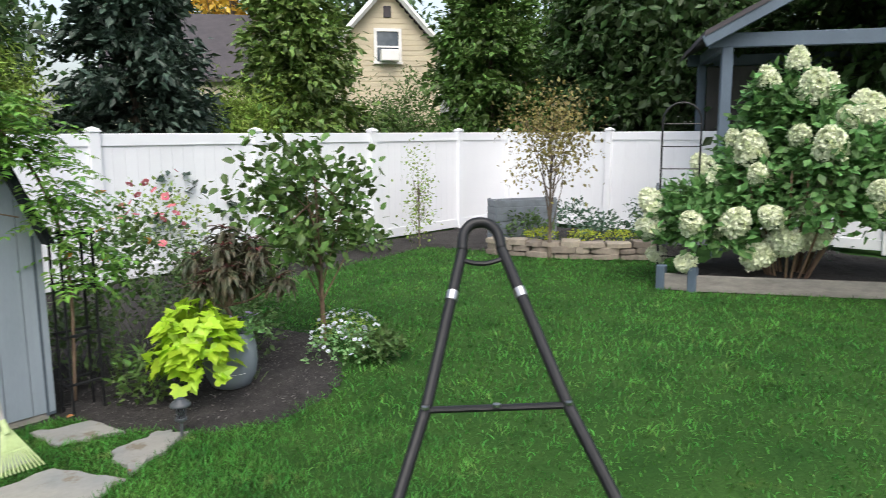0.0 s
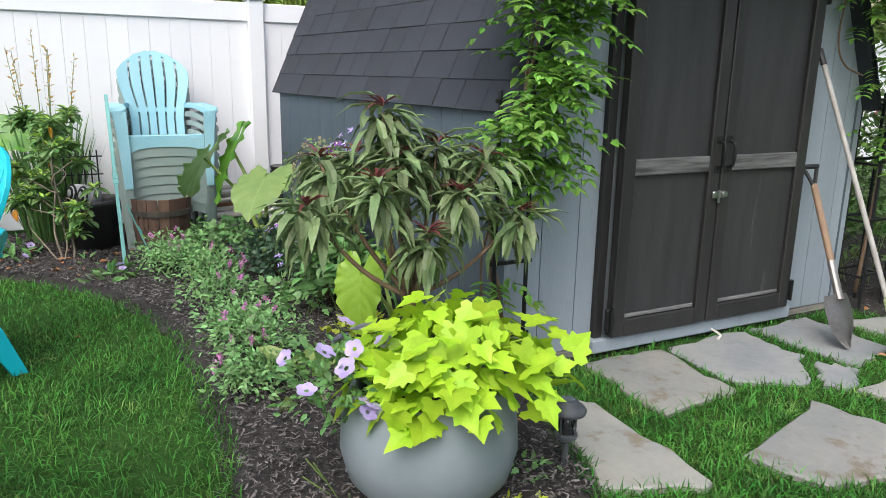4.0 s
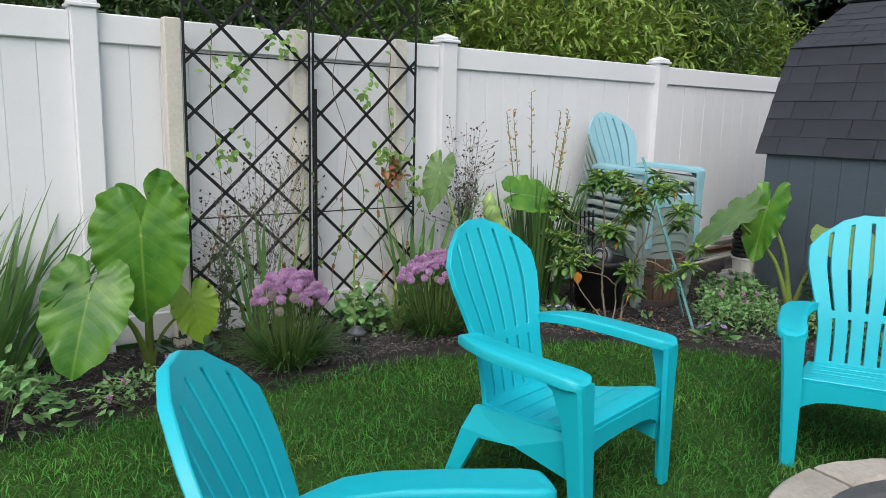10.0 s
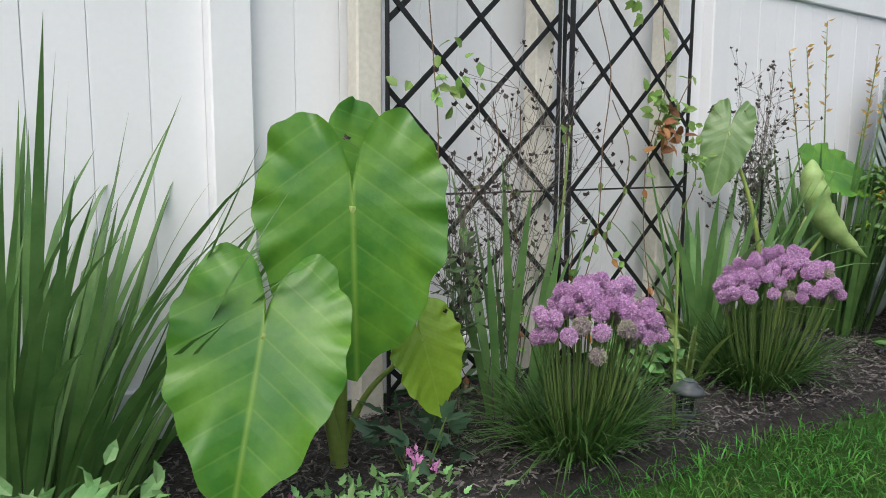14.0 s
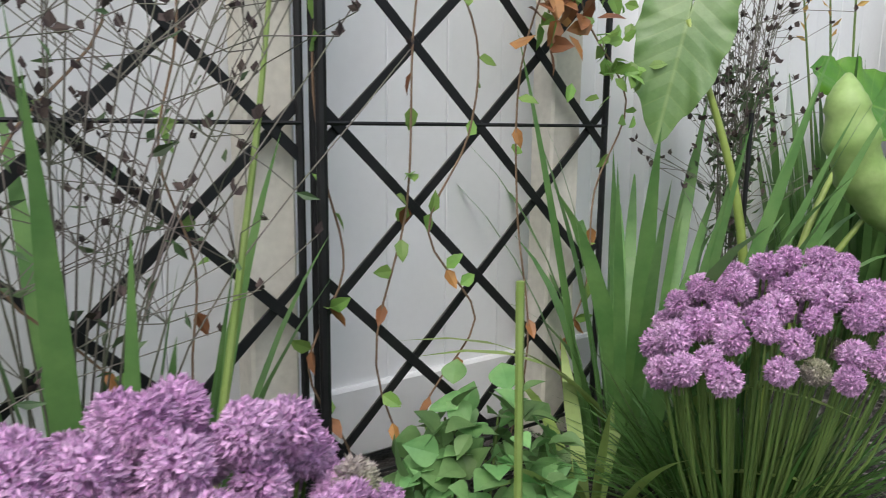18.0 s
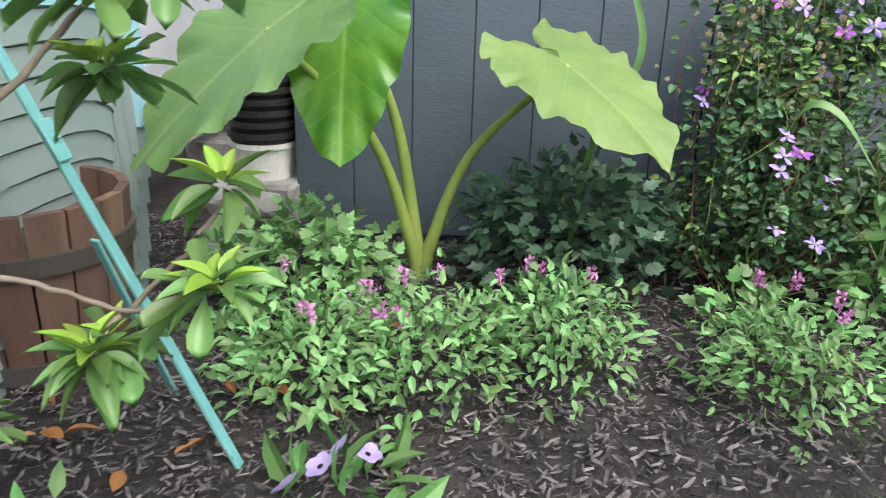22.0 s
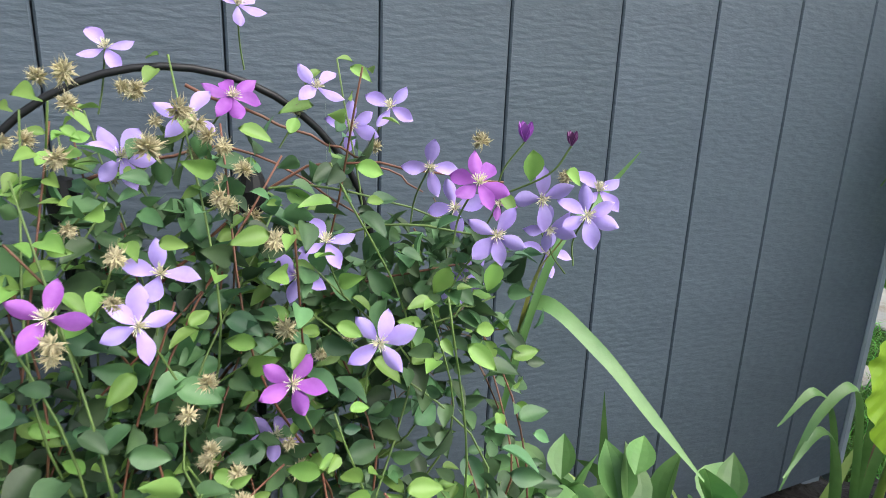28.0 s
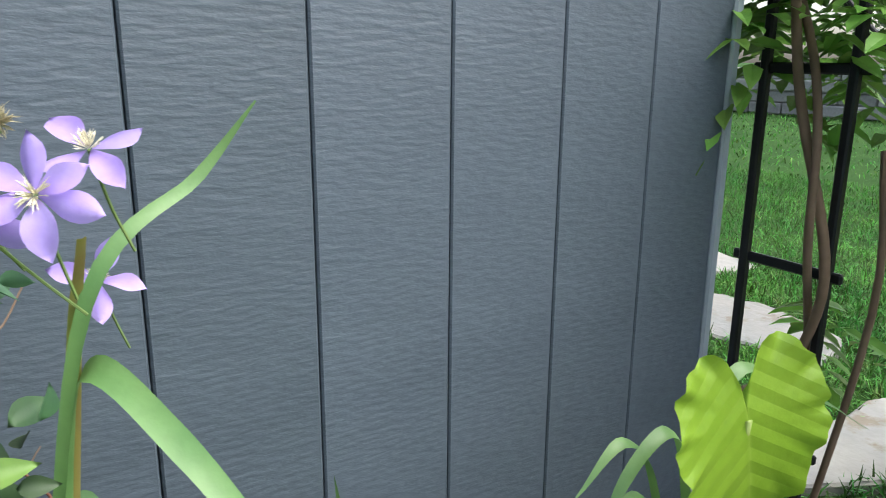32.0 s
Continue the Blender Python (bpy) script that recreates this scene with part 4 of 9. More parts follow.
def adirondack(label, material, m, group, under=None):
    """A moulded Adirondack chair that faces -y: fan back with slots, dished seat, broad arms, tapered legs."""
    under = under or material
    ch = thing("adirondack_chair", label, "chair", m, group)
    # back: u across (-1..1), v up (0..1)
    slats, slot = 6, 0.010
    cols = []
    for i in range(slats):
        a = -1 + 2 * i / slats
        c = -1 + 2 * (i + 1) / slats
        cols += [a + 0.03, (a + c) / 2, c - 0.03]
    cols[0], cols[-1] = -1.0, 1.0
    rows = sorted(set([0, 0.03, 0.06, 0.12, 0.2, 0.28, 0.335, 0.36, 0.385, 0.42, 0.5, 0.58, 0.66, 0.74, 0.8, 0.85, 0.9, 0.95, 1.0]))

    def half_width(v):
        return float(np.interp(v, [0, 0.15, 0.3, 0.38, 0.5, 0.66, 0.75, 0.85, 1.0], [0.19, 0.188, 0.19, 0.20, 0.224, 0.252, 0.254, 0.25, 0.24]))

    def back_place(u, v):
        top = 1.0 - 0.20 * abs(u) ** 2.2 - 0.012 * abs(2 * ((u + 1) * 3 % 1) - 1) ** 3      # the arch of the top edge, scalloped by the slats
        w = v * (1 if v < 0.6 else 1) * (0.6 + 0.4 * top if v > 0.6 else 1)
        vv = v if v <= 0.6 else 0.6 + (v - 0.6) * (top - 0.6) / 0.4
        x = u * half_width(vv)
        y = 0.085 + 0.215 * vv + 0.028 * (1 - u * u) * (0.4 + vv) - 0.03 * math.sin(vv * 3.1)
        z = 0.27 + 0.69 * vv
        return (x, y, z)
    bm = lattice_sheet(cols, rows, lambda u, v, i, j: i % 3 == 2 and (0.06 < v < 0.335 or 0.385 < v < (0.95 if abs(u) < 0.8 else 0.9)), back_place, 0.022)
    smooth_mesh(part("backrest", bm, material, ch, "slotted fan-shaped back"))
    # seat: slats that run across, dished towards the back
    rws = []
    for i in range(6):
        rws += [i / 6 + 0.008, (i + 0.5) / 6, (i + 1) / 6 - 0.008]
    rws[0], rws[-1] = 0, 1

    def seat_place(u, v):
        x = u * (0.28 - 0.09 * v)
        y = -0.375 + 0.492 * v
        z = 0.382 - 0.08 * v - 0.022 * math.sin(v * 3.14) + (-0.018 * (1 - v / 0.12) ** 2 if v < 0.12 else 0)
        return (x, y, z)
    bm = lattice_sheet([-1, -0.9, -0.45, 0, 0.45, 0.9, 1], rws, lambda u, v, i, j: j % 3 == 2 and abs(u) < 0.9, seat_place, 0.02)
    smooth_mesh(part("seat", bm, under, ch, "dished slatted seat"))
    # apron under the seat, sweeping down to the legs in an arch
    half = [(0.0, 0.285), (0.12, 0.282), (0.19, 0.272), (0.24, 0.25), (0.268, 0.215), (0.28, 0.15)]
    o = [(-0.282, 0.345), (0.282, 0.345)] + [(x, z) for x, z in half[::-1]] + [(-x, z) for x, z in half[1:]]
    part("apron", Buf().prism(o, (0, -0.379, 0), (1, 0, 0), (0, 0, 1), (0, 1, 0), 0.018), material, ch)
    for sx in (-1, 1):
        # arm: a broad paddle that sweeps in to the waist of the back
        o = [(0.205, 0.165), (0.225, 0.125), (0.243, 0.06), (0.262, -0.03), (0.274, -0.20), (0.272, -0.357), (0.283, -0.389), (0.315, -0.402), (0.355, -0.401), (0.384, -0.385), (0.396, -0.347), (0.396, -0.18), (0.382, -0.01), (0.35, 0.08), (0.30, 0.155), (0.262, 0.20)]
        k = len(o)
        zz = [0.562 + 0.012 * math.sin((y + 0.285) * 4) - (0.012 if y < -0.397 else 0.0) - 0.16 * max(0, y - 0.10) for x, y in o]
        mx_, my_ = sum(q[0] for q in o) / k, sum(q[1] for q in o) / k
        rings = ((0.0, -0.036, 0.0), (0.0, -0.008, 0.0), (0.012, 0.0, 0.0), (0.03, 0.003, 0.0))
        v = []
        for inset, dz, _ in rings:
            for (x, y), q in zip(o, zz):
                dd = math.hypot(x - mx_, y - my_)
                v.append((sx * 0.915 * (x - (x - mx_) / dd * inset), y - (y - my_) / dd * inset, q + dz))
        fs = [tuple(range(3 * k, 4 * k)), tuple(range(k))[::-1]]
        fs += [(r_ * k + j, r_ * k + (j + 1) % k, (r_ + 1) * k + (j + 1) % k, (r_ + 1) * k + j) for r_ in range(3) for j in range(k)]
        smooth_mesh(part("armrest", Buf().add(v, fs), material, ch), 0.9)
        # front leg: a tapered angle section that carries the arm
        f = Buf()
        lv = ((0.0, 0.272, 0.332, -0.419, 0.05), (0.10, 0.272, 0.338, -0.416, 0.054), (0.28, 0.274, 0.352, -0.409, 0.064), (0.40, 0.278, 0.362, -0.404, 0.076), (0.50, 0.28, 0.374, -0.401, 0.105), (0.53, 0.28, 0.378, -0.399, 0.14))
        v = []
        for z, x0, x1, y0, dp in lv:
            e = 0.010
            for x, y in ((x0, y0), (x1 - e, y0), (x1, y0 + e), (x1, y0 + dp), (x1 - 0.018, y0 + dp), (x1 - 0.018, y0 + 0.02), (x0, y0 + 0.02)):
                v.append((sx * 0.915 * x, y, z))
        fs = [tuple(range(7)), tuple(range(35, 42))]
        fs += [(i * 7 + j, i * 7 + (j + 1) % 7, (i + 1) * 7 + (j + 1) % 7, (i + 1) * 7 + j) for i in range(5) for j in range(7)]
        smooth_mesh(part("front_leg", f.add(v, fs), material, ch), 0.6)
        # side rail that runs back and down into the rear leg
        p = [(0.275, -0.372, 0.34), (0.275, -0.372, 0.17), (0.27, -0.10, 0.22), (0.255, 0.075, 0.19), (0.262, 0.175, 0.0), (0.262, 0.235, 0.0), (0.245, 0.165, 0.20), (0.215, 0.13, 0.29)]
        q = [(x - 0.022, y, z) for x, y, z in p]
        k = len(p)
        fs = [(0, 1, 2, 7), (2, 3, 6, 7), (3, 4, 5, 6)]
        fs += [tuple(i + k for i in f_) for f_ in fs] + [(j, (j + 1) % k, k + (j + 1) % k, k + j) for j in range(k)]
        part("rear_leg", Buf().add([(sx * x, y, z) for x, y, z in p + q], fs), under, ch)
    return ch


def facing(x, y, dx, dy):
    """The pose of a chair at x, y that faces along dx, dy."""
    return pose(x, y, 0, 0, 0, math.degrees(math.atan2(dx, -dy)))


first = adirondack("bright turquoise moulded plastic Adirondack chair on the lawn", TEAL, facing(-2.235, 0.965, -0.87, -0.493), "chairs round the fire pit")
copy_thing(first, facing(-3.62, 1.535, 0.20, -0.98))
copy_thing(first, facing(-2.155, -0.737, -0.97, 0.22))
copy_thing(first, facing(-4.88, 0.59, 0.88, -0.48))
# the stack of faded chairs against the fence, one nested on the other
STACK = facing(-1.03, 3.36, 0.0, -1.0)
low = adirondack("faded grey-sage plastic Adirondack chair nested in a stack", SAGE, STACK, "stacked faded chairs")
for k in range(1, 7):
    copy_thing(low, STACK @ pose(0.004 * (k % 3), -0.008 * k, 0.0675 * k))
adirondack("faded light blue plastic Adirondack chair on top of a stack", PALE_BLUE, STACK @ pose(0.004, -0.056, 0.4725), "stacked faded chairs")


# ---- fire pit ----
PIT = (-3.33, -0.04)


def fire_pit():
    p = thing("fire_pit", "round fire pit of tan-grey stone blocks with a steel liner", "fire pit", pose(*PIT, 0))
    r = random.Random(7)
    n = 13
    for course in range(3):
        z0, z1 = 0.1 * course, 0.1 * course + (0.098 if course < 2 else 0.085)
        for k in range(n):
            a0 = 2 * math.pi * (k + 0.5 * (course % 2)) / n + 0.012
            a1 = a0 + 2 * math.pi / n - 0.024
            ro = 0.70 + r.uniform(-0.015, 0.012) + (0.01 if course == 2 else 0)
            aa = np.linspace(a0, a1, 5)
            o = [(math.cos(a) * (ro + r.uniform(-0.012, 0.008)), math.sin(a) * ro) for a in aa] + [(math.cos(a) * 0.565, math.sin(a) * 0.565) for a in aa[::-1]]
            part("stone_block", Buf().slab(o, z0, z1, 0.014, [r.uniform(-0.006, 0.006) for _ in o]), STONE_PIT, p)
    part("steel_liner", Buf().lathe([(0.50, 0.02), (0.50, 0.26), (0.515, 0.272), (0.565, 0.278), (0.568, 0.27), (0.52, 0.262), (0.512, 0.02)], 64), GREY_STEEL, p, "sooty steel fire ring liner")
    part("ash_bed", Buf().lathe([(0.0, 0.0), (0.495, 0.0), (0.495, 0.06), (0.25, 0.085), (0.01, 0.08)], 32), SOIL_ASH, p)
    return p


SOIL_ASH = mat("grey_ash", (0.10, 0.095, 0.09), (0.05, 0.047, 0.045), scale=14, rough=0.95, bump=0.8, bscale=60)
fire_pit()


def log(p0, p1, radius, seed):
    r = np.random.default_rng(seed)
    p0, p1 = Vector(p0), Vector(p1)
    ln = (p1 - p0).length
    lg = thing("firewood_log", "split log with shaggy brown bark across the pit", "log", Matrix.Translation(p0) @ (p1 - p0).to_track_quat("X", "Z").to_matrix().to_4x4(), "logs on the fire pit")
    n, k = 14, 22
    xs = np.linspace(0, ln, n)
    a = np.linspace(0, 2 * np.pi, k, endpoint=False)
    ridge = r.uniform(0.86, 1.1, k)
    v = [(x, radius * q * (1 + 0.05 * math.sin(x * 11 + i)) * math.cos(t), radius * q * (1 + 0.06 * math.cos(x * 9 + 2 * i)) * math.sin(t)) for x in xs for i, (t, q) in enumerate(zip(a, ridge))]
    f = [(i * k + j, i * k + (j + 1) % k, (i + 1) * k + (j + 1) % k, (i + 1) * k + j) for i in range(n - 1) for j in range(k)]
    part("bark", Buf().add(v, f), BARK_LOG, lg, closed=False)
    for x in (0.0, ln):
        ring = [(x, radius * q * math.cos(t), radius * q * math.sin(t)) for t, q in zip(a, ridge)]
        part("cut_end", Buf().add(ring + [(x + (0.006 if x else -0.006), 0, 0)], [(j, (j + 1) % k, k) for j in range(k)]), LOG_END, lg, closed=False)
    b = Buf()
    for i in range(26):
        t = r.uniform(0, 6.28)
        x = r.uniform(0.02, ln - 0.12)
        w = r.uniform(0.008, 0.02)
        c = np.array((0, math.cos(t), math.sin(t))) * radius * 1.05
        e = np.array((0, -math.sin(t), math.cos(t))) * w
        d = r.uniform(0.05, 0.14)
        b.add([c + e + (x, 0, 0), c - e + (x, 0, 0), c * 1.08 - e + (x + d, 0, 0), c * 1.08 + e + (x + d, 0, 0), c * 0.95 + (x, 0, 0), c * 1.0 + (x + d, 0, 0)], [(0, 1, 2, 3), (0, 3, 5, 4), (1, 2, 5, 4)])
    part("bark_strips", b, BARK_LOG, lg, closed=False)
    return lg


log((-3.78, 0.42, 0.352), (-3.42, -0.35, 0.352), 0.072, 1)
log((-3.58, -0.05, 0.362), (-2.90, 0.10, 0.362), 0.078, 2)


# ---- trellis panels in front of the fence ----
def lattice_trellis(x0, x1, phase):
    t = thing("lattice_trellis", "tall black metal trellis with diamond lattice", "trellis", group="trellis panels at the fence")
    y = 3.65
    z0, z1 = 0.04, 2.42
    for x in (x0, x1):
        part("stile", Buf().tube([(x, y, z0 - 0.04), (x, y, z1)], 0.0075, 8), BLACK_STEEL, t)
    for z in (0.10, 0.767, 1.66, 2.38):
        part("cross_rod", Buf().tube([(x0, y - 0.004, z), (x1, y - 0.004, z)], 0.004, 6), BLACK_STEEL, t)
    step = 0.300
    for sgn in (1, -1):
        c = -0.300 * 16
        while c < 6.0:
            c += step
            a = []
            # line z = sgn*(x-x0)*1.0 + c cut to the panel
            for x in np.linspace(x0, x1, 60):
                z = sgn * 0.955 * (x - (x0 + x1) / 2) + c + phase
                if 0.06 < z < z1 - 0.03:
                    a.append((x, z))
            if len(a) > 2:
                p, q = a[0], a[-1]
                d = np.array((q[0] - p[0], 0, q[1] - p[1]))
                ln = np.linalg.norm(d)
                turn = Matrix.Rotation(-math.atan2(d[2], d[0]), 4, "Y")
                part("lattice_bar", Buf().box(((p[0] + q[0]) / 2, y + 0.003 * sgn, (p[1] + q[1]) / 2), (ln, 0.004, 0.019), 0.001, turn), BLACK_STEEL, t)
    return t


lattice_trellis(-3.535, -2.81, 0.46)
lattice_trellis(-4.285, -3.56, 0.455)
for x in (-4.33, -3.60, -2.90):
    tagged(part("timber_post", Buf().box((x, 3.715, 0.92), (0.09, 0.07, 1.84), 0.006), CREAM), "cream-painted square timber post behind the trellis", "post", "posts behind the trellis")
for x, y in ((-3.545, 3.60), ):
    tagged(part("steel_stake", Buf().tube([(x, y, 0), (x, y, 1.5)], 0.010, 8), BLACK_STEEL), "dark steel stake beside the trellis", "stake")


# ---- pots, lamps, tools and stored things ----
def round_pot(x, y, radius, height, name_label):
    p = thing("planter_pot", name_label, "pot", pose(x, y, 0.03))
    r, h = radius, height
    part("bowl", Buf().lathe([(r * .55, 0), (r * .72, .012), (r * .92, h * .22), (r * 1.0, h * .45), (r * .98, h * .7), (r * .9, h * .92), (r * .86, h), (r * .83, h + .006), (r * .79, h), (r * .80, h * .86), (r * .5, h * .82)], 48), POT, p, smooth=True)
    part("potting_soil", Buf().lathe([(0.0, h * .80), (r * .80, h * .80), (r * .80, h * .86), (r * .4, h * .9), (0.01, h * .91)], 24), MULCH, p)
    for a in (-2.1, -1.75):
        part("scuff", Buf().box((r * 0.975 * math.cos(a), r * 0.975 * math.sin(a), h * 0.32), (0.002, 0.05, 0.004), 0.0005, Matrix.Rotation(a, 4, "Z")), TRIM_WHITE, p)
    return p


round_pot(-0.745, -0.75, 0.275, 0.36, "wide blue-grey glazed bowl planter on the mulch")
round_pot(3.3, -0.43, 0.19, 0.40, "tall blue-grey glazed planter on the mulch")


def solar_lamp(x, y, top, lean=0.0):
    s = top / 0.24
    l = thing("solar_path_lamp", "small dark grey solar path lamp stuck in the mulch", "garden lamp", pose(x, y, 0, lean, lean * 0.5, 20), "solar path lamps")
    part("spike", Buf().tube([(0, 0, -0.02), (0, 0, 0.11 * s)], 0.010 * s, 10), GREY_PLASTIC, l)
    part("base_cup", Buf().lathe([(0.014 * s, 0.095 * s), (0.034 * s, 0.11 * s), (0.036 * s, 0.122 * s), (0.03 * s, 0.125 * s)], 20), GREY_PLASTIC, l)
    ob = part("glass_tube", Buf().lathe([(0.026 * s, 0.124 * s), (0.028 * s, 0.19 * s), (0.022 * s, 0.19 * s), (0.02 * s, 0.126 * s)], 20), SOLAR_GLASS, l, smooth=True)
    ob.visible_shadow = False
    for k in range(4):
        a = k * math.pi / 2
        part("strut", Buf().tube([(0.032 * s * math.cos(a), 0.032 * s * math.sin(a), 0.12 * s), (0.034 * s * math.cos(a), 0.034 * s * math.sin(a), 0.195 * s)], 0.003 * s, 6), GREY_PLASTIC, l)
    part("hood", Buf().lathe([(0.036 * s, 0.188 * s), (0.058 * s, 0.196 * s), (0.06 * s, 0.206 * s), (0.05 * s, 0.218 * s), (0.034 * s, 0.224 * s), (0.032 * s, 0.235 * s), (0.01 * s, 0.238 * s)], 24), GREY_PLASTIC, l, smooth=True)
    part("solar_cell", Buf().lathe([(0.0, 0.2375 * s), (0.022 * s, 0.2375 * s), (0.022 * s, 0.241 * s), (0.0, 0.241 * s)], 16), DARK_GLASS, l)
    return l


solar_lamp(-0.255, -0.80, 0.255)
solar_lamp(-3.60, 3.01, 0.21, 3)
solar_lamp(2.60, -0.94, 0.25)
tagged(part("bamboo_cane", Buf().tube([(-3.565, 3.07, 0), (-3.57, 3.08, 0.6)], 0.005, 6), L_SWORD_PALE), "thin pale cane beside the path lamp", "cane")


def shovel():
    s = thing("digging_shovel", "worn digging shovel leaning on the shed wall", "shovel")
    top, sock, tip = Vector((1.79, -0.075, 0.86)), Vector((1.69, -0.40, 0.27)), Vector((1.655, -0.53, 0.035))
    d = (tip - top).normalized()
    side = Vector((1, 0, 0))
    part("shaft", Buf().tube([top + d * 0.10, sock], 0.017, 10), HANDLE_WOOD, s, "worn wooden shaft")
    part("sleeve", Buf().tube([sock - d * 0.17, sock + d * 0.03], [0.019, 0.021], 10), SPADE, s)
    b = Buf().tube(curve([top + d * 0.12, top + d * 0.05 - side * 0.03, top - side * 0.055 + d * 0.005], 5), 0.010, 8).tube(curve([top + d * 0.12, top + d * 0.05 + side * 0.03, top + side * 0.055 + d * 0.005], 5), 0.010, 8)
    b.tube([top - side * 0.06, top + side * 0.06], 0.013, 8)
    part("grip", b, BLACK_PLASTIC, s, "black D-shaped grip")
    n = d.cross(side).normalized()
    rows = []
    for k, w in enumerate((0.085, 0.098, 0.10, 0.095, 0.08, 0.05, 0.008)):
        c = sock + d * (0.0 + 0.045 * k)
        rows.append([tuple(c + side * (w * q) + n * (0.02 * (1 - q * q) - 0.018)) for q in (-1, -0.5, 0, 0.5, 1)])
    v = [p for r_ in rows for p in r_]
    f = [(i * 5 + j, i * 5 + j + 1, (i + 1) * 5 + j + 1, (i + 1) * 5 + j) for i in range(6) for j in range(4)]
    bm = bmesh.new()
    vs = [bm.verts.new(p) for p in v]
    for q in f:
        bm.faces.new([vs[i] for i in q])
    bmesh.ops.solidify(bm, geom=bm.faces[:], thickness=0.004)
    part("blade", bm, SPADE, s, "scratched steel blade", smooth=True)
    return s


def fan_rake():
    s = thing("leaf_rake", "leaf rake with grey shaft and pale green tines against the shed", "rake")
    top, neck, end = Vector((1.745, -0.09, 1.42)), Vector((1.745, -0.62, 0.27)), Vector((1.78, -0.74, 0.03))
    d = (end - neck).normalized()
    part("shaft", Buf().tube([top, neck], 0.0125, 10), ASH, s, "grey shaft")
    part("hang_cap", Buf().tube([top + (top - neck).normalized() * 0.035, top - (top - neck).normalized() * 0.05], 0.015, 10), BLACK_PLASTIC, s)
    part("neck", Buf().tube([neck + (top - neck).normalized() * 0.03, neck + d * 0.05], [0.016, 0.024], 10), RAKE_GREEN, s)
    for k in range(-5, 6):
        a = neck + d * 0.03 + Vector((0.004 * k, 0, 0))
        c = neck + d * 0.26 + Vector((0.021 * k, 0, 0))
        part("tine", Buf().tube([a, (a + c) / 2, c, c + Vector((0, -0.012, -0.004))], [0.007, 0.006, 0.005, 0.004], 6), RAKE_GREEN, s)
    part("spacer", Buf().tube([neck + d * 0.15 - Vector((0.06, 0, 0)), neck + d * 0.15 + Vector((0.06, 0, 0))], 0.006, 6), RAKE_GREEN, s)
    return s


shovel()
fan_rake()


def post_trellis(m, label, w, deep):
    """A narrow black steel ladder trellis beside a corner of the shed."""
    t = thing("metal_trellis", label, "trellis", m, "narrow trellises at the shed")
    rows = (0.0, deep) if deep else (0.0,)
    for y in rows:
        for x in (0.0, w):
            part("upright", Buf().box((x, y, 0.62), (0.016, 0.016, 1.24), 0.003), BLACK_STEEL, t)
        for z in (0.225, 0.545, 0.87, 1.2):
            part("cross_bar", Buf().box((w / 2, y - 0.003, z), (w + 0.05, 0.010, 0.018), 0.003), BLACK_STEEL, t)
    if deep:
        for z in (0.225, 0.545, 0.87, 1.2):
            for x in (0.0, w):
                part("cross_bar", Buf().box((x, deep / 2, z - 0.02), (0.010, deep - 0.018, 0.014), 0.003), BLACK_STEEL, t)
    return t


post_trellis(pose(-0.148, -0.125, 0), "black metal trellis with a vine at the shed corner", 0.155, 0)
post_trellis(pose(2.32, -0.12, 0), "black metal trellis with climbing vine beside the shed", 0.20, 0.16)


def a_frame():
    f = thing("swing_frame_end", "leaning black tubular steel A-frame on the lawn", "frame")
    L, R, A = np.array((1.836, -3.582, 1.06)), np.array((2.07, -3.895, 1.08)), np.array((2.226, -3.477, 1.50))
    foot_l = A + (L - A) * (A[2] / (A[2] - L[2]))
    foot_r = A + (R - A) * (A[2] / (A[2] - R[2]))
    s = unit(R - L)
    up = unit(A - (L + R) / 2)
    ring = [A - s * 0.062 - up * 0.06, A - s * 0.055, A - s * 0.032 + up * 0.036, A + up * 0.046, A + s * 0.032 + up * 0.036, A + s * 0.055, A + s * 0.062 - up * 0.06]
    part("leg", Buf().tube([foot_l, L - s * 0.0, A - s * 0.062 - up * 0.06], 0.017, 12), BLACK_STEEL, f)
    part("leg", Buf().tube([foot_r, R, A + s * 0.062 - up * 0.06], 0.017, 12), BLACK_STEEL, f)
    part("top_bend", Buf().tube(curve(ring, 6), 0.0172, 12), BLACK_STEEL, f, smooth=True)
    lo = A - up * 0.09
    part("gusset", Buf().tube(curve([lo - s * 0.07, lo - up * 0.014 - s * 0.03, lo - up * 0.018, lo - up * 0.014 + s * 0.03, lo + s * 0.07], 5), 0.008, 8), BLACK_STEEL, f)
    part("cross_bar", Buf().tube([L, R], 0.012, 10, 0.8), BLACK_STEEL, f)
    for p in (L, (L + R) / 2, R):
        part("bolt", Buf().lathe([(0.0, 0), (0.011, 0.0), (0.011, 0.008), (0.0, 0.01)], 10, tuple(p + (-0.01, -0.008, 0.008))), CHROME, f)
    for p, q in ((A - s * 0.062 - up * 0.06, L), (A + s * 0.062 - up * 0.06, R)):
        c = p + (q - p) * 0.28
        part("collar", Buf().tube([c, c + unit(q - p) * 0.03], 0.0195, 12), CHROME, f)
    return f


a_frame()


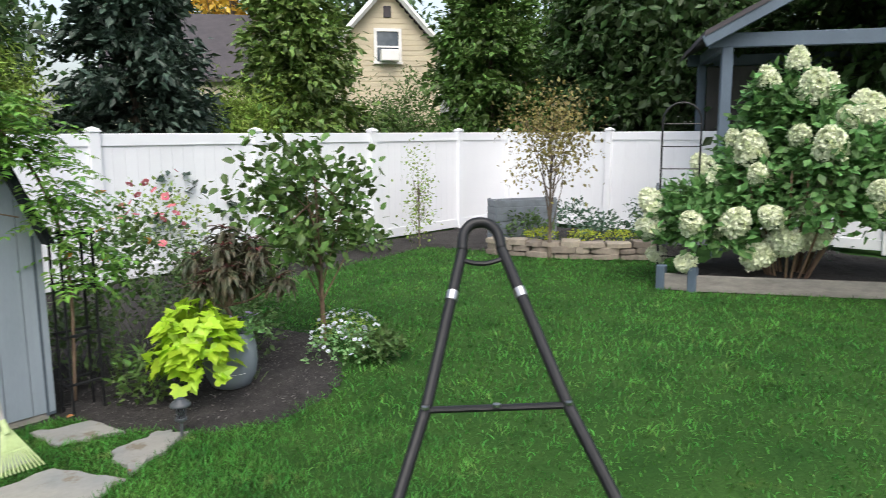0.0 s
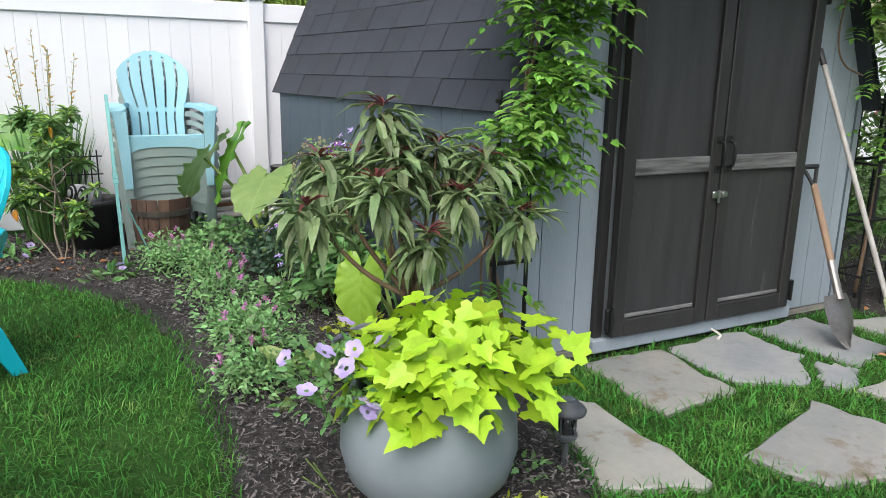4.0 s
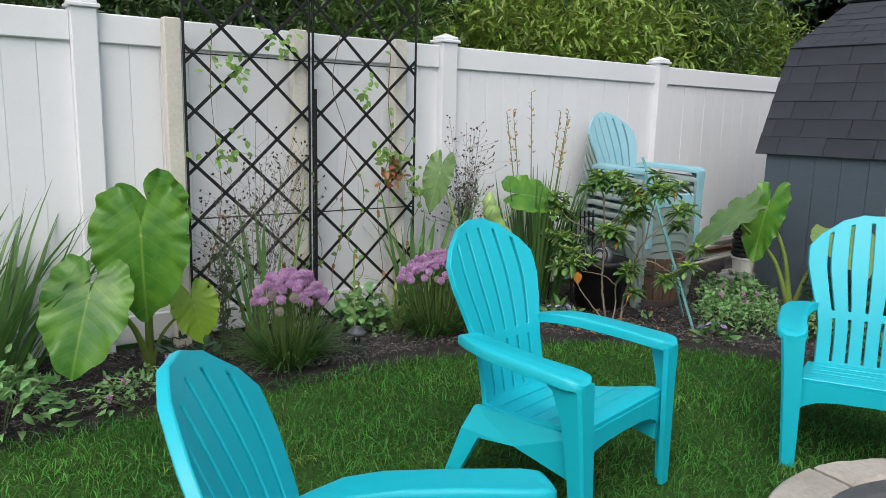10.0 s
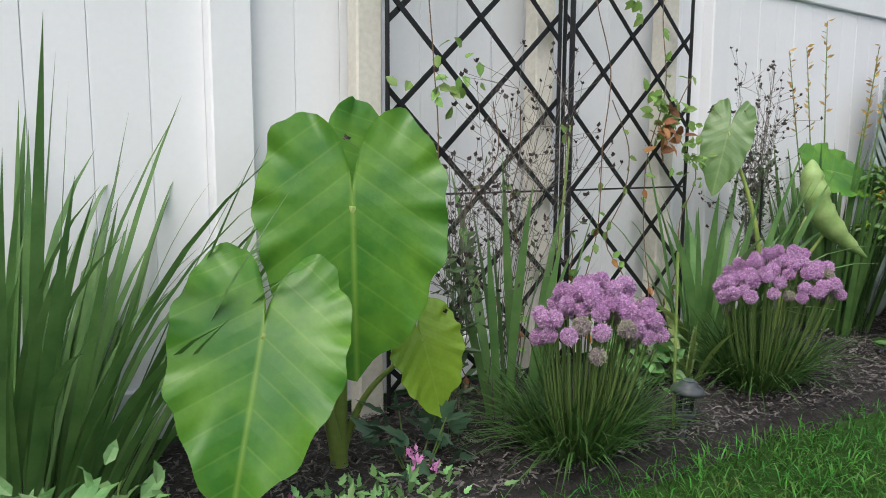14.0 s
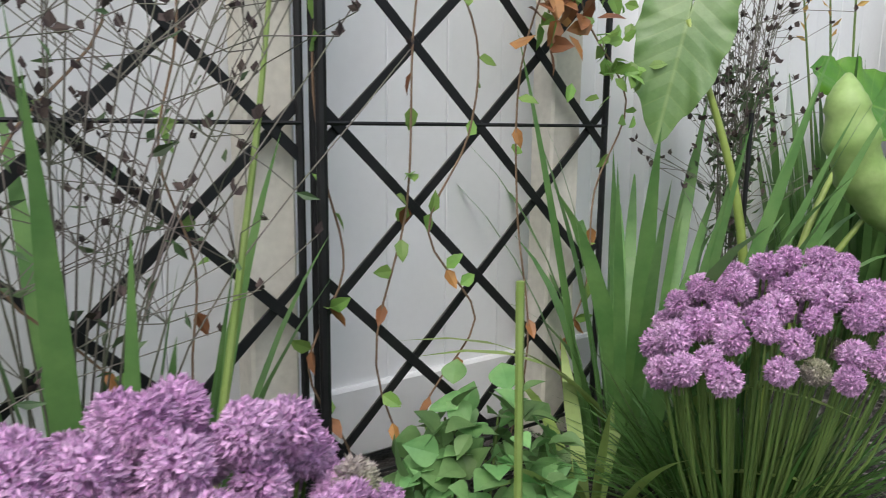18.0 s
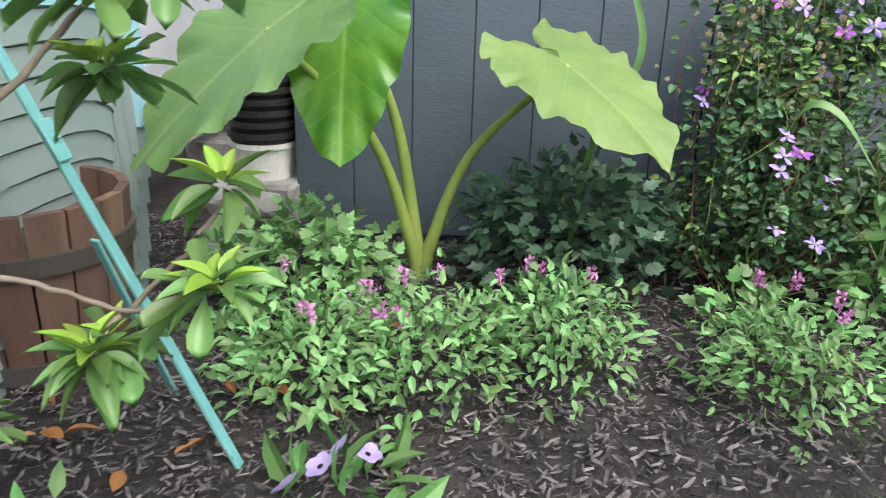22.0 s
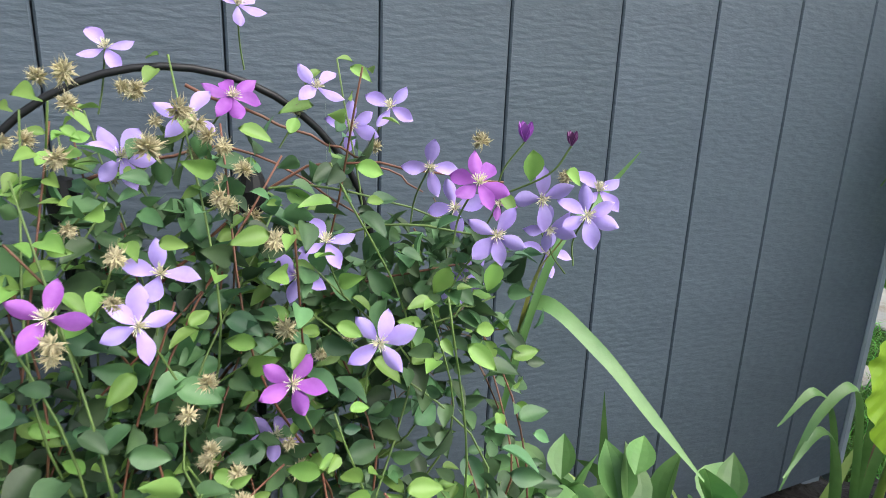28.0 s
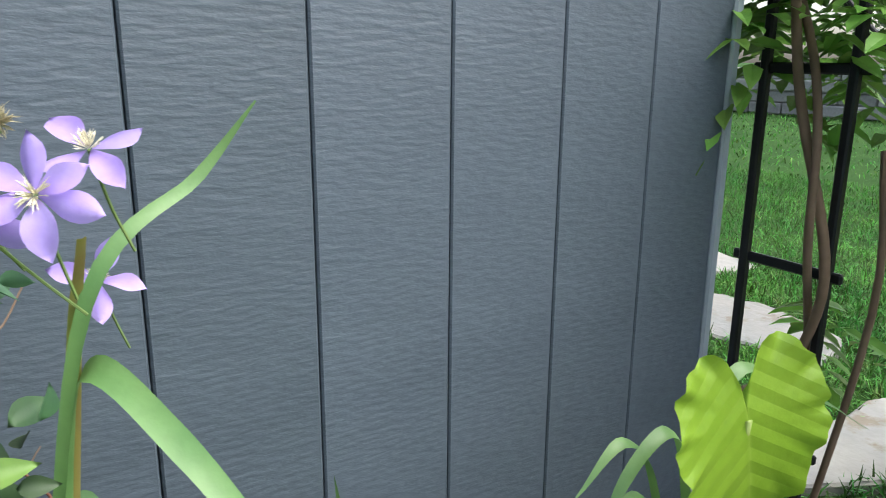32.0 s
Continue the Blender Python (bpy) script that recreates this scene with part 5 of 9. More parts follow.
# corner by the fence: bin, barrel, pipes, bucket, stones, stakes
def black_bin():
    b = thing("nursery_pot", "large black plastic nursery pot holding smaller grey pots", "pot", pose(-1.54, 3.11, 0.0) @ Matrix.Diagonal((0.97, 0.97, 1.08, 1.0)))
    part("shell", Buf().lathe([(0.16, 0), (0.20, 0.32), (0.215, 0.33), (0.215, 0.36), (0.20, 0.362), (0.185, 0.33), (0.15, 0.2)], 32), BLACK_PLASTIC, b, smooth=True)
    for sx in (-1, 1):          # two small pots that lie on their sides in it, their bottoms to the garden
        m = pose(-0.085 + 0.035 * sx, 0.035 - 0.065 * sx, 0.385, 0, 0, -62) @ pose(0, 0, 0, 78)
        pot = part("small_pot", Buf().lathe([(0.001, 0.03), (0.025, 0.028), (0.045, 0.018), (0.06, 0.0), (0.066, -0.03), (0.07, -0.10), (0.05, -0.10)], 28), GREY_POT, b, "grey plastic pot on its side", smooth=True, at=m)
        for r_, z_ in ((0.034, 0.022), (0.053, 0.008)):
            part("groove_ring", Buf().lathe([(r_, z_), (r_ + 0.009, z_ - 0.004), (r_ + 0.009, z_ + 0.004), (r_, z_ + 0.006)], 28), BLACK_PLASTIC, pot)
    for k in range(6):
        x = -0.16 + 0.045 * k
        part("fence_picket", Buf().tube([(x, 0.13, 0.05), (x, 0.17, 0.66)], 0.006, 6), BLACK_STEEL, b)
    for z in (0.5, 0.62):
        part("picket_rail", Buf().tube([(-0.18, 0.163, z), (0.10, 0.163, z)], 0.005, 6), BLACK_STEEL, b)
    return b


def barrel():
    b = thing("half_barrel", "half whiskey barrel planter of brown staves with steel hoops", "barrel", pose(-1.10, 2.99, 0.0) @ Matrix.Diagonal((0.88, 0.88, 1.0, 1.0)))
    n = 18
    for k in range(n):
        a0, a1 = 2 * math.pi * k / n + 0.012, 2 * math.pi * (k + 1) / n - 0.012
        v = []
        for z, r in ((0.0, 0.205), (0.2, 0.235), (0.40, 0.25)):
            for a in (a0, a1):
                v.append((r * math.cos(a), r * math.sin(a), z))
            for a in (a1, a0):
                v.append(((r - 0.025) * math.cos(a), (r - 0.025) * math.sin(a), z))
        f = [(0, 1, 2, 3), (8, 9, 10, 11)]
        for j in (0, 4):
            f += [(j + i, j + (i + 1) % 4, j + 4 + (i + 1) % 4, j + 4 + i) for i in range(4)]
        part("stave", Buf().add(v, f), BARREL, b)
    for z, r in ((0.07, 0.222), (0.30, 0.2475)):
        part("hoop", Buf().lathe([(r - 0.004, z - 0.02), (r + 0.004, z - 0.02), (r + 0.007, z + 0.02), (r, z + 0.02)], 36), GALV, b)
    return b


black_bin()
barrel()
r = random.Random(3)
for k, (mat_k, lab, rad) in enumerate(((PVC, "off-white plastic pipe stored behind the shed", 0.018), (PVC, "off-white plastic pipe stored behind the shed", 0.02), (WOOD_BROWN, "brown board stored behind the shed", 0.03),
                                       (PVC, "off-white plastic pipe stored behind the shed", 0.017), (WOOD_GREY, "grey weathered board stored behind the shed", 0.028), (PVC, "off-white plastic pipe stored behind the shed", 0.018))):
    z = 0.17 + 0.042 * k
    y = 3.24 + 0.05 * (k % 3)
    bb = Buf()
    if mat_k is PVC:
        bb.tube([(-0.74 + 0.02 * k, y, z), (0.9, y + 0.14, z + 0.04)], rad, 10)
    else:
        bb.box((0.1, y + 0.05, z), (1.7, 0.09, 0.035), 0.004, Matrix.Rotation(-0.02, 4, "Y"))
    tagged(part("pipe" if mat_k is PVC else "board", bb, mat_k), lab, "pipe" if mat_k is PVC else "board", "stored lengths behind the shed")
for x in (-0.62, 0.6):
    tagged(part("concrete_block", Buf().box((x, 3.30, 0.075), (0.2, 0.30, 0.15), 0.012), ROCK), "grey concrete block under the stored pipes", "block", "blocks under the stored lengths")


def boulder(x, y, z, size, seed, label, material=ROCK):
    bm = bmesh.new()
    bmesh.ops.create_icosphere(bm, subdivisions=3, radius=1)
    for v in bm.verts:
        q = v.co * 1.7 + Vector((seed * 3.1, seed, 0))
        v.co *= 1 + 0.30 * noise.noise(q) + 0.12 * noise.noise(q * 3)
        v.co = Vector((v.co.x * size[0], v.co.y * size[1], v.co.z * size[2]))
    ob = part("boulder", bm, material, at=pose(x, y, z, 0, 0, seed * 40))
    return tagged(ob, label, "rock", "stones by the shed")


boulder(-0.44, 2.84, 0.06, (0.14, 0.10, 0.06), 1, "rough grey stone by the shed corner")
boulder(-0.36, 2.82, 0.165, (0.12, 0.09, 0.055), 2, "rough pale stone lying on another")
boulder(-0.40, 2.78, 0.235, (0.035, 0.03, 0.02), 3, "small round pebble on a pale stone")


def bucket():
    b = thing("stacked_pots", "stack of white and black plastic nursery pots by the shed", "pots", pose(-0.22, 2.80, 0.0))
    part("white_pail", Buf().lathe([(0.09, 0.22), (0.10, 0.315), (0.107, 0.32), (0.107, 0.335), (0.095, 0.335)], 24), TRIM_WHITE, b)
    for k in range(8):
        z = 0.30 + 0.034 * k
        part("black_pot", Buf().lathe([(0.085, z), (0.105, z + 0.05), (0.112, z + 0.052), (0.112, z + 0.07), (0.10, z + 0.07)], 24), BLACK_PLASTIC, b)
    part("block_under", Buf().box((0, 0, 0.11), (0.26, 0.26, 0.22), 0.012), ROCK, b)
    return b


bucket()
for p0, p1, w, lab in (((-1.20, 2.62, 0.0), (-1.34, 2.66, 0.40), 0.012, "pale teal metal stake in the mulch"), ((-1.395, 2.40, 0.0), (-1.40, 2.92, 1.12), 0.014, "tall pale teal metal stake by the stacked chairs")):
    d = Vector(p1) - Vector(p0)
    m = Matrix.Translation((Vector(p0) + Vector(p1)) / 2) @ d.to_track_quat("Z", "Y").to_matrix().to_4x4()
    s = thing("metal_stake", lab, "stake", m, "teal stakes")
    part("bar", Buf().box((0, 0, 0), (w * 1.6, w * 0.6, d.length), 0.002), STAKE, s)
    part("hinge_plate", Buf().box((0, 0.008, 0.02), (w * 2.4, w * 0.4, 0.07), 0.003).lathe([(0, 0), (0.008, 0), (0.008, 0.006), (0, 0.006)], 8, (0, 0.012, 0.02)), STAKE, s)
a = np.linspace(0, 1, 14)
tagged(part("drain_hose", Buf().tube(np.stack([-0.16 + 0.07 * a, 0.62 - 0.52 * a, 0.035 + 0.02 * np.sin(a * 3)], 1), 0.017, 10), BLACK_PLASTIC), "black drip hose along the foot of the shed", "hose")
tagged(part("hose_guard", Buf().tube(curve([(-0.05, -0.05, 0.02), (-0.06, -0.05, 0.28), (-0.075, -0.07, 0.33), (-0.09, -0.09, 0.27), (-0.09, -0.10, 0.02)], 6), 0.009, 8), TWIG), "bent brown rod at the shed corner", "rod")


# ---- plants ----
EAR_A = np.radians([0, 4, 10, 20, 32, 45, 60, 75, 90, 105, 120, 135, 148, 158, 166, 173, 180])
EAR_R = np.array([.76, .73, .685, .63, .575, .53, .495, .475, .465, .465, .475, .485, .475, .43, .33, .19, .09])


def ear(centre, tip, normal, size, width=0.80, wave=0.022, cup=0.06, seed=0, droop=0.12):
    """One elephant-ear leaf: heart-shaped, its stalk joined inside the blade, its rim wavy."""
    c, t, n = np.array(centre, float), unit(tip), np.array(normal, float)
    n = unit(n - t * (n @ t))
    s = np.cross(n, t)
    na, nr = 97, 11
    a = np.linspace(-np.pi, np.pi, na)
    rim = np.interp(np.abs(a), EAR_A, EAR_R)
    g = np.random.default_rng(seed + 5)
    ph = g.uniform(0, 6.28, 3)
    rim = rim * (1 + 0.025 * np.sin(9 * a + ph[0]) + 0.018 * np.sin(17 * a + ph[1]))
    rr = np.linspace(0, 1, nr + 1)[1:]
    V, UV = [c], [(0.0, 0.0)]
    for q in rr:
        x, y = q * rim * np.cos(a), q * rim * np.sin(a) * width
        z = cup * (y / 0.45) ** 2 + wave * q ** 5 * np.sin(11 * a + ph[2]) + wave * 0.6 * q ** 6 * np.sin(23 * a + ph[0]) - droop * np.clip(x, 0, 1) ** 2 * 1.6 - 0.05 * np.clip(-x, 0, 1)
        z -= 0.05 * np.exp(-(y / 0.06) ** 2) * np.clip(x + 0.05, 0, 0.3) * 0.6
        for i in range(na):
            V.append(c + size * (x[i] * t + y[i] * s + z[i] * n))
            UV.append(((x[i] - 0.75 * abs(y[i])) * 6.5, abs(y[i])))
    F = [(0, 1 + i, 2 + i) for i in range(na - 1)]
    for k in range(nr - 1):
        for i in range(na - 1):
            p = 1 + k * na + i
            F.append((p, p + na, p + na + 1, p + 1))
    b = Buf()
    b.add(V, F)
    b.uv = [np.array(UV)]
    return b


def elephant_ear(label, base, stalks, name="elephant_ear"):
    """stalks: leaf centre, tip direction, normal, size, material, stalk thickness, seed."""
    p = thing(name, label, "plant")
    base = np.array(base, float)
    for centre, tip, normal, size, material, thick, seed, *wide in stalks:
        if size > 0:
            ob = part("leaf_blade", ear(centre, tip, normal, size, *(wide or [0.80]), seed=seed), material, p, smooth=True, closed=False)
        c = np.array(centre, float)
        mid = base * 0.5 + c * 0.5 + np.array(((c - base)[0] * -0.12, (c - base)[1] * -0.12, 0.10 * np.linalg.norm(c - base)))
        line = curve([base + (0, 0, -0.02), base * 0.75 + mid * 0.25 + (0, 0, 0.03), mid, c], 6)
        part("stalk", Buf().tube(line, np.linspace(thick, thick * 0.32, len(line)), 10), PETIOLE, p, smooth=True)
    return p


elephant_ear("large elephant ear with broad wavy green leaves in the mulch", (-4.58, 3.42, 0.02), [
    ((-4.655, 3.176, 0.775), (-0.03, -0.09, -1.0), (-0.45, -0.88, 0.12), 0.565, TARO, 0.026, 1, 0.86),
    ((-4.91, 3.11, 0.51), (-0.35, -0.38, -0.95), (-0.25, -0.85, 0.52), 0.49, TARO, 0.024, 2, 0.83),
    ((-4.395, 3.27, 0.39), (0.14, -0.25, -0.75), (0.10, -0.86, 0.48), 0.285, TARO_LIME, 0.016, 3, 0.98),
    ((-4.53, 3.50, 0.86), (0.33, 0.02, -0.9), (0.12, -0.95, 0.2), 0.43, TARO, 0.022, 4, 1.0)])
curl = elephant_ear("elephant ear with one rolled pale leaf and two open leaves", (-2.52, 3.40, 0.02), [
    ((-1.99, 3.45, 0.83), (0.62, -0.12, -0.08), (-0.25, -0.72, 0.62), 0.46, TARO, 0.016, 6, 0.72),
    ((-2.68, 3.54, 1.00), (-0.30, 0.0, -0.85), (-0.80, -0.55, 0.30), 0.36, TARO_SKYLIT, 0.018, 7, 0.62),
    ((-2.34, 3.26, 0.60), (0, 0, -1), (0, -1, 0), 0, TARO, 0.017, 8)])
line = curve([(-2.44, 3.30, 0.885), (-2.445, 3.29, 0.80), (-2.40, 3.27, 0.67), (-2.30, 3.225, 0.555), (-2.165, 3.18, 0.465)], 8)
rad = np.interp(np.linspace(0, 1, len(line)), [0, 0.12, 0.35, 0.6, 0.85, 1], [0.006, 0.036, 0.056, 0.052, 0.026, 0.002])
part("rolled_leaf", Buf().tube(line, rad * (1 + 0.07 * np.sin(np.linspace(0, 40, len(line))) + 0.04 * np.sin(np.linspace(0, 91, len(line)))), 18), CURL, curl, "pale green leaf still rolled up", smooth=True)
elephant_ear("elephant ear with broad leaf coloured pale for sky sheen beside the shed wall", (-0.50, 2.245, 0.02), [
    ((-0.605, 1.878, 0.642), (-0.184, -0.26, -0.15), (-0.31, -0.18, 0.93), 0.46, TARO_SHEEN, 0.024, 9, 0.92, 0.022, -0.02),
    ((-0.682, 2.395, 0.783), (-0.18, -0.01, -0.36), (-0.90, 0.0, 0.42), 0.53, TARO, 0.026, 10, 0.63),
    ((-0.845, 2.53, 0.715), (-0.10, 0.36, -0.29), (-0.62, 0.32, 0.70), 0.60, TARO_SKYLIT, 0.024, 11, 0.72)])
elephant_ear("young elephant ear with folded green leaves at the shed corner", (-0.33, 0.33, 0.02), [
    ((-0.395, 0.385, 0.535), (-0.08, -0.14, -0.8), (-0.70, 0.25, 0.50), 0.20, TARO_LIME, 0.012, 13, 0.95),
    ((-0.56, 0.33, 0.40), (-0.15, -0.20, -0.7), (-0.80, -0.35, 0.45), 0.33, TARO_LIME, 0.014, 16, 0.9),
    ((-0.50, 0.19, 0.12), (-0.2, -0.12, -0.5), (-0.8, -0.1, 0.6), 0.17, TARO_LIME, 0.012, 14)])


def sword_clump(label, x, y, n, height, spread, width, seed, material=L_SWORD, bend=(0.05, 0.5), r0=0.10, pale=0, stalks=0, lean=(0, 0)):
    g = np.random.default_rng(seed)
    p = thing("sword_leaf_plant", label, "plant", pose(x, y, 0.0))
    a = g.uniform(0, 6.283, n)
    q = np.sqrt(g.random(n))
    base = np.stack([r0 * q * np.cos(a), r0 * q * np.sin(a), np.full(n, 0.0)], 1)
    d = unit(np.stack([spread * q * np.cos(a) + lean[0], spread * q * np.sin(a) + lean[1], np.ones(n)], 1) + g.normal(0, 0.05, (n, 3)))
    for i in range(n):
        b = Buf()
        blades(b, base[i:i + 1], d[i:i + 1], height * g.uniform(0.6, 1.05), width * g.uniform(0.7, 1.2), g.uniform(*bend) ** 1.5, g, 7)
        part("leaf", b, material, p, closed=False)
    if pale:
        b = Buf()
        a = g.uniform(0, 6.283, pale)
        blades(b, np.zeros((pale, 3)), np.stack([0.5 * np.cos(a), 0.5 * np.sin(a), np.ones(pale)], 1), height * 0.7, width * 1.2, 0.5, g, 8)
        part("pale_leaves", b, L_SWORD_PALE, p, closed=False)
    for k in range(stalks):
        dx, dy = g.uniform(-0.18, 0.18, 2)
        h = height * g.uniform(1.15, 1.5)
        s = Buf().tube([(0.3 * dx, 0.3 * dy, 0), (dx, dy, h * 0.6), (dx * 1.5, dy * 1.5, h)], [0.005, 0.004, 0.002], 6)
        part("flower_stalk", s, STEM, p)
        s = Buf()
        m = 16
        z = np.linspace(h * 0.72, h, m)
        pp = np.stack([np.interp(z, [h * .6, h], [dx, dx * 1.5]), np.interp(z, [h * .6, h], [dy, dy * 1.5]), z], 1)
        leaves(s, pp, unit(g.normal(0, 1, (m, 3)) * (1, 1, 0.2) + (0, 0, 0.8)), g.normal(0, 1, (m, 3)), 0.04, 0.4, SMALL)
        part("seed_pod_spike", s, L_STRAW, p, closed=False)
    return p


sword_clump("tall clump of dark green sword leaves by the fence", -5.32, 3.50, 110, 1.14, 0.36, 0.028, 21, r0=0.18, bend=(0.02, 0.6), lean=(0.16, 0.04))
sword_clump("clump of green sword leaves behind the purple alliums", -2.86, 3.46, 44, 1.02, 0.30, 0.034, 22, material=L_ARCH, r0=0.12, pale=4, bend=(0.05, 0.65), lean=(0.14, 0.0))
sword_clump("dense clump of dark sword leaves with dry flower stalks", -1.80, 3.54, 104, 1.08, 0.22, 0.028, 23, r0=0.19, stalks=6, bend=(0.02, 0.3))
sword_clump("clump of sword leaves with one yellowing stem", -3.92, 3.46, 17, 0.92, 0.24, 0.032, 24, material=L_ARCH, r0=0.10, bend=(0.02, 0.35))
sword_clump("small pale clump of strap leaves in the mulch", -3.10, 3.38, 9, 0.45, 0.7, 0.034, 26, material=L_SWORD_PALE, r0=0.04, bend=(0.2, 0.9))
sword_clump("few iris blades among the clematis", -0.34, 1.02, 6, 0.62, 0.16, 0.022, 27, r0=0.05, bend=(0.0, 0.15))
sword_clump("tall single iris blade in front of the shed wall", -0.325, 1.172, 1, 1.22, 0.0, 0.012, 33, r0=0.0, bend=(0.0, 0.02))
sword_clump("fan of yellow-green strap leaves by the shed corner", -0.30, 0.50, 12, 0.52, 0.8, 0.024, 29, material=L_SWORD_PALE, r0=0.05, bend=(0.2, 0.7))
sword_clump("two short iris blades at the shed wall", -0.15, 0.66, 3, 0.50, 0.06, 0.022, 30, r0=0.02, bend=(0.0, 0.1))
y_stem = thing("yellow_stem", "single yellowing lily stem in front of the trellis", "plant")
part("stem", Buf().tube(curve([(-3.86, 3.36, 0), (-3.80, 3.40, 0.35), (-3.72, 3.44, 0.75), (-3.68, 3.46, 1.0)], 6), np.linspace(0.008, 0.003, 19), 8), L_SWORD_PALE, y_stem)


def strap(name, label, points, widths, side, material):
    """One long strap leaf along a line, with a low keel."""
    t = thing(name, label, "plant")
    ln = curve(points, 7)
    w = np.interp(np.linspace(0, 1, len(ln)), np.linspace(0, 1, len(widths)), widths)[:, None]
    sd = unit(side)
    k = unit(np.cross(np.gradient(ln, axis=0), sd)) * w * 0.22
    n = len(ln)
    f = [(r * n + i, r * n + i + 1, (r + 1) * n + i + 1, (r + 1) * n + i) for r in (0, 1) for i in range(n - 1)]
    part("blade", Buf().add(np.concatenate([ln - sd * w, ln - k, ln + sd * w]), f), material, t, closed=False, smooth=True)
    return t


strap("arching_iris_leaf", "long pale iris leaf that arches over at the shed wall", [(-0.318, 1.02, 0.0), (-0.322, 1.0, 0.35), (-0.328, 0.975, 0.62), (-0.345, 0.957, 0.695), (-0.405, 0.918, 0.662), (-0.46, 0.88, 0.605), (-0.504, 0.845, 0.553)],
      (0.006, 0.008, 0.0085, 0.0095, 0.010, 0.008, 0.001), (0.45, -0.45, 0.5), L_ARCH)
strap("iris_plant", "upright iris stem with a brown withered tip", [(-0.312, 1.03, 0.0), (-0.316, 1.0, 0.35), (-0.33, 0.966, 0.68), (-0.385, 0.955, 0.785)], (0.006, 0.006, 0.006, 0.003), (0.5, -0.8, 0.1), L_STEMTIP)
strap("iris_leaf", "thin pointed iris leaf tip", [(-0.33, 1.0, 0.5), (-0.355, 0.955, 0.74), (-0.33, 0.88, 0.806), (-0.336, 0.843, 0.852)], (0.004, 0.005, 0.004, 0.0006), (0.2, 0.6, 0.6), L_ARCH)
strap("iris_leaf", "single leaning iris leaf beside the shed wall", [(-0.42, 1.84, 0.02), (-0.45, 1.80, 0.40), (-0.48, 1.70, 0.661), (-0.40, 1.74, 0.84), (-0.337, 1.768, 0.914)], (0.008, 0.010, 0.010, 0.007, 0.001), (0.3, 0.9, -0.2), L_ARCH)
strap("iris_leaf", "pale iris leaf bent over the clematis", [(-0.52, 1.36, 0.02), (-0.55, 1.36, 0.40), (-0.60, 1.33, 0.565), (-0.63, 1.26, 0.56), (-0.655, 1.17, 0.44)], (0.007, 0.010, 0.011, 0.010, 0.001), (0.5, -0.3, 0.6), L_ARCH)


for pts in ([(-0.32, 0.32, 0.0), (-0.30, 0.34, 0.34), (-0.30, 0.38, 0.475), (-0.31, 0.46, 0.445), (-0.33, 0.53, 0.35)], [(-0.31, 0.35, 0.0), (-0.30, 0.37, 0.30), (-0.31, 0.44, 0.42), (-0.34, 0.54, 0.38)],
            [(-0.30, 0.33, 0.0), (-0.30, 0.32, 0.42), (-0.29, 0.27, 0.52), (-0.30, 0.20, 0.50), (-0.31, 0.10, 0.42)], [(-0.31, 0.32, 0.0), (-0.30, 0.29, 0.36), (-0.30, 0.15, 0.46), (-0.30, -0.03, 0.37)],
            [(-0.33, 0.36, 0.0), (-0.36, 0.42, 0.28), (-0.42, 0.50, 0.36), (-0.50, 0.56, 0.28)], [(-0.32, 0.35, 0.0), (-0.28, 0.37, 0.36), (-0.27, 0.42, 0.46), (-0.28, 0.50, 0.42)]):
    strap("strap_leaf", "arching pale strap leaf at the shed corner", pts, (0.006, 0.0085, 0.009, 0.007, 0.001), (0.75, 0.25, 0.55), L_ARCH)


# alliums
def allium_head():
    """A ball of small star florets on short stalks, round a green core."""
    g = np.random.default_rng(77)
    n = 330
    k = np.arange(n) + 0.5
    ph, th = np.arccos(1 - 2 * k / n), np.pi * (1 + 5 ** 0.5) * k
    d = unit(np.stack([np.cos(th) * np.sin(ph), np.sin(th) * np.sin(ph), np.cos(ph)], 1) + g.normal(0, 0.05, (n, 3)))
    b = Buf()
    r = 0.0185 * g.uniform(0.86, 1.12, n)
    leaves(b, d * 0.004, d, g.normal(size=(n, 3)), r, 0.05, SMALL)
    for _ in range(3):
        leaves(b, d * r[:, None], unit(d * 0.75 + g.normal(0, 0.6, (n, 3))), d, 0.0075 * g.uniform(0.8, 1.15, n), 0.42, SMALL)
    return b


HEAD = None


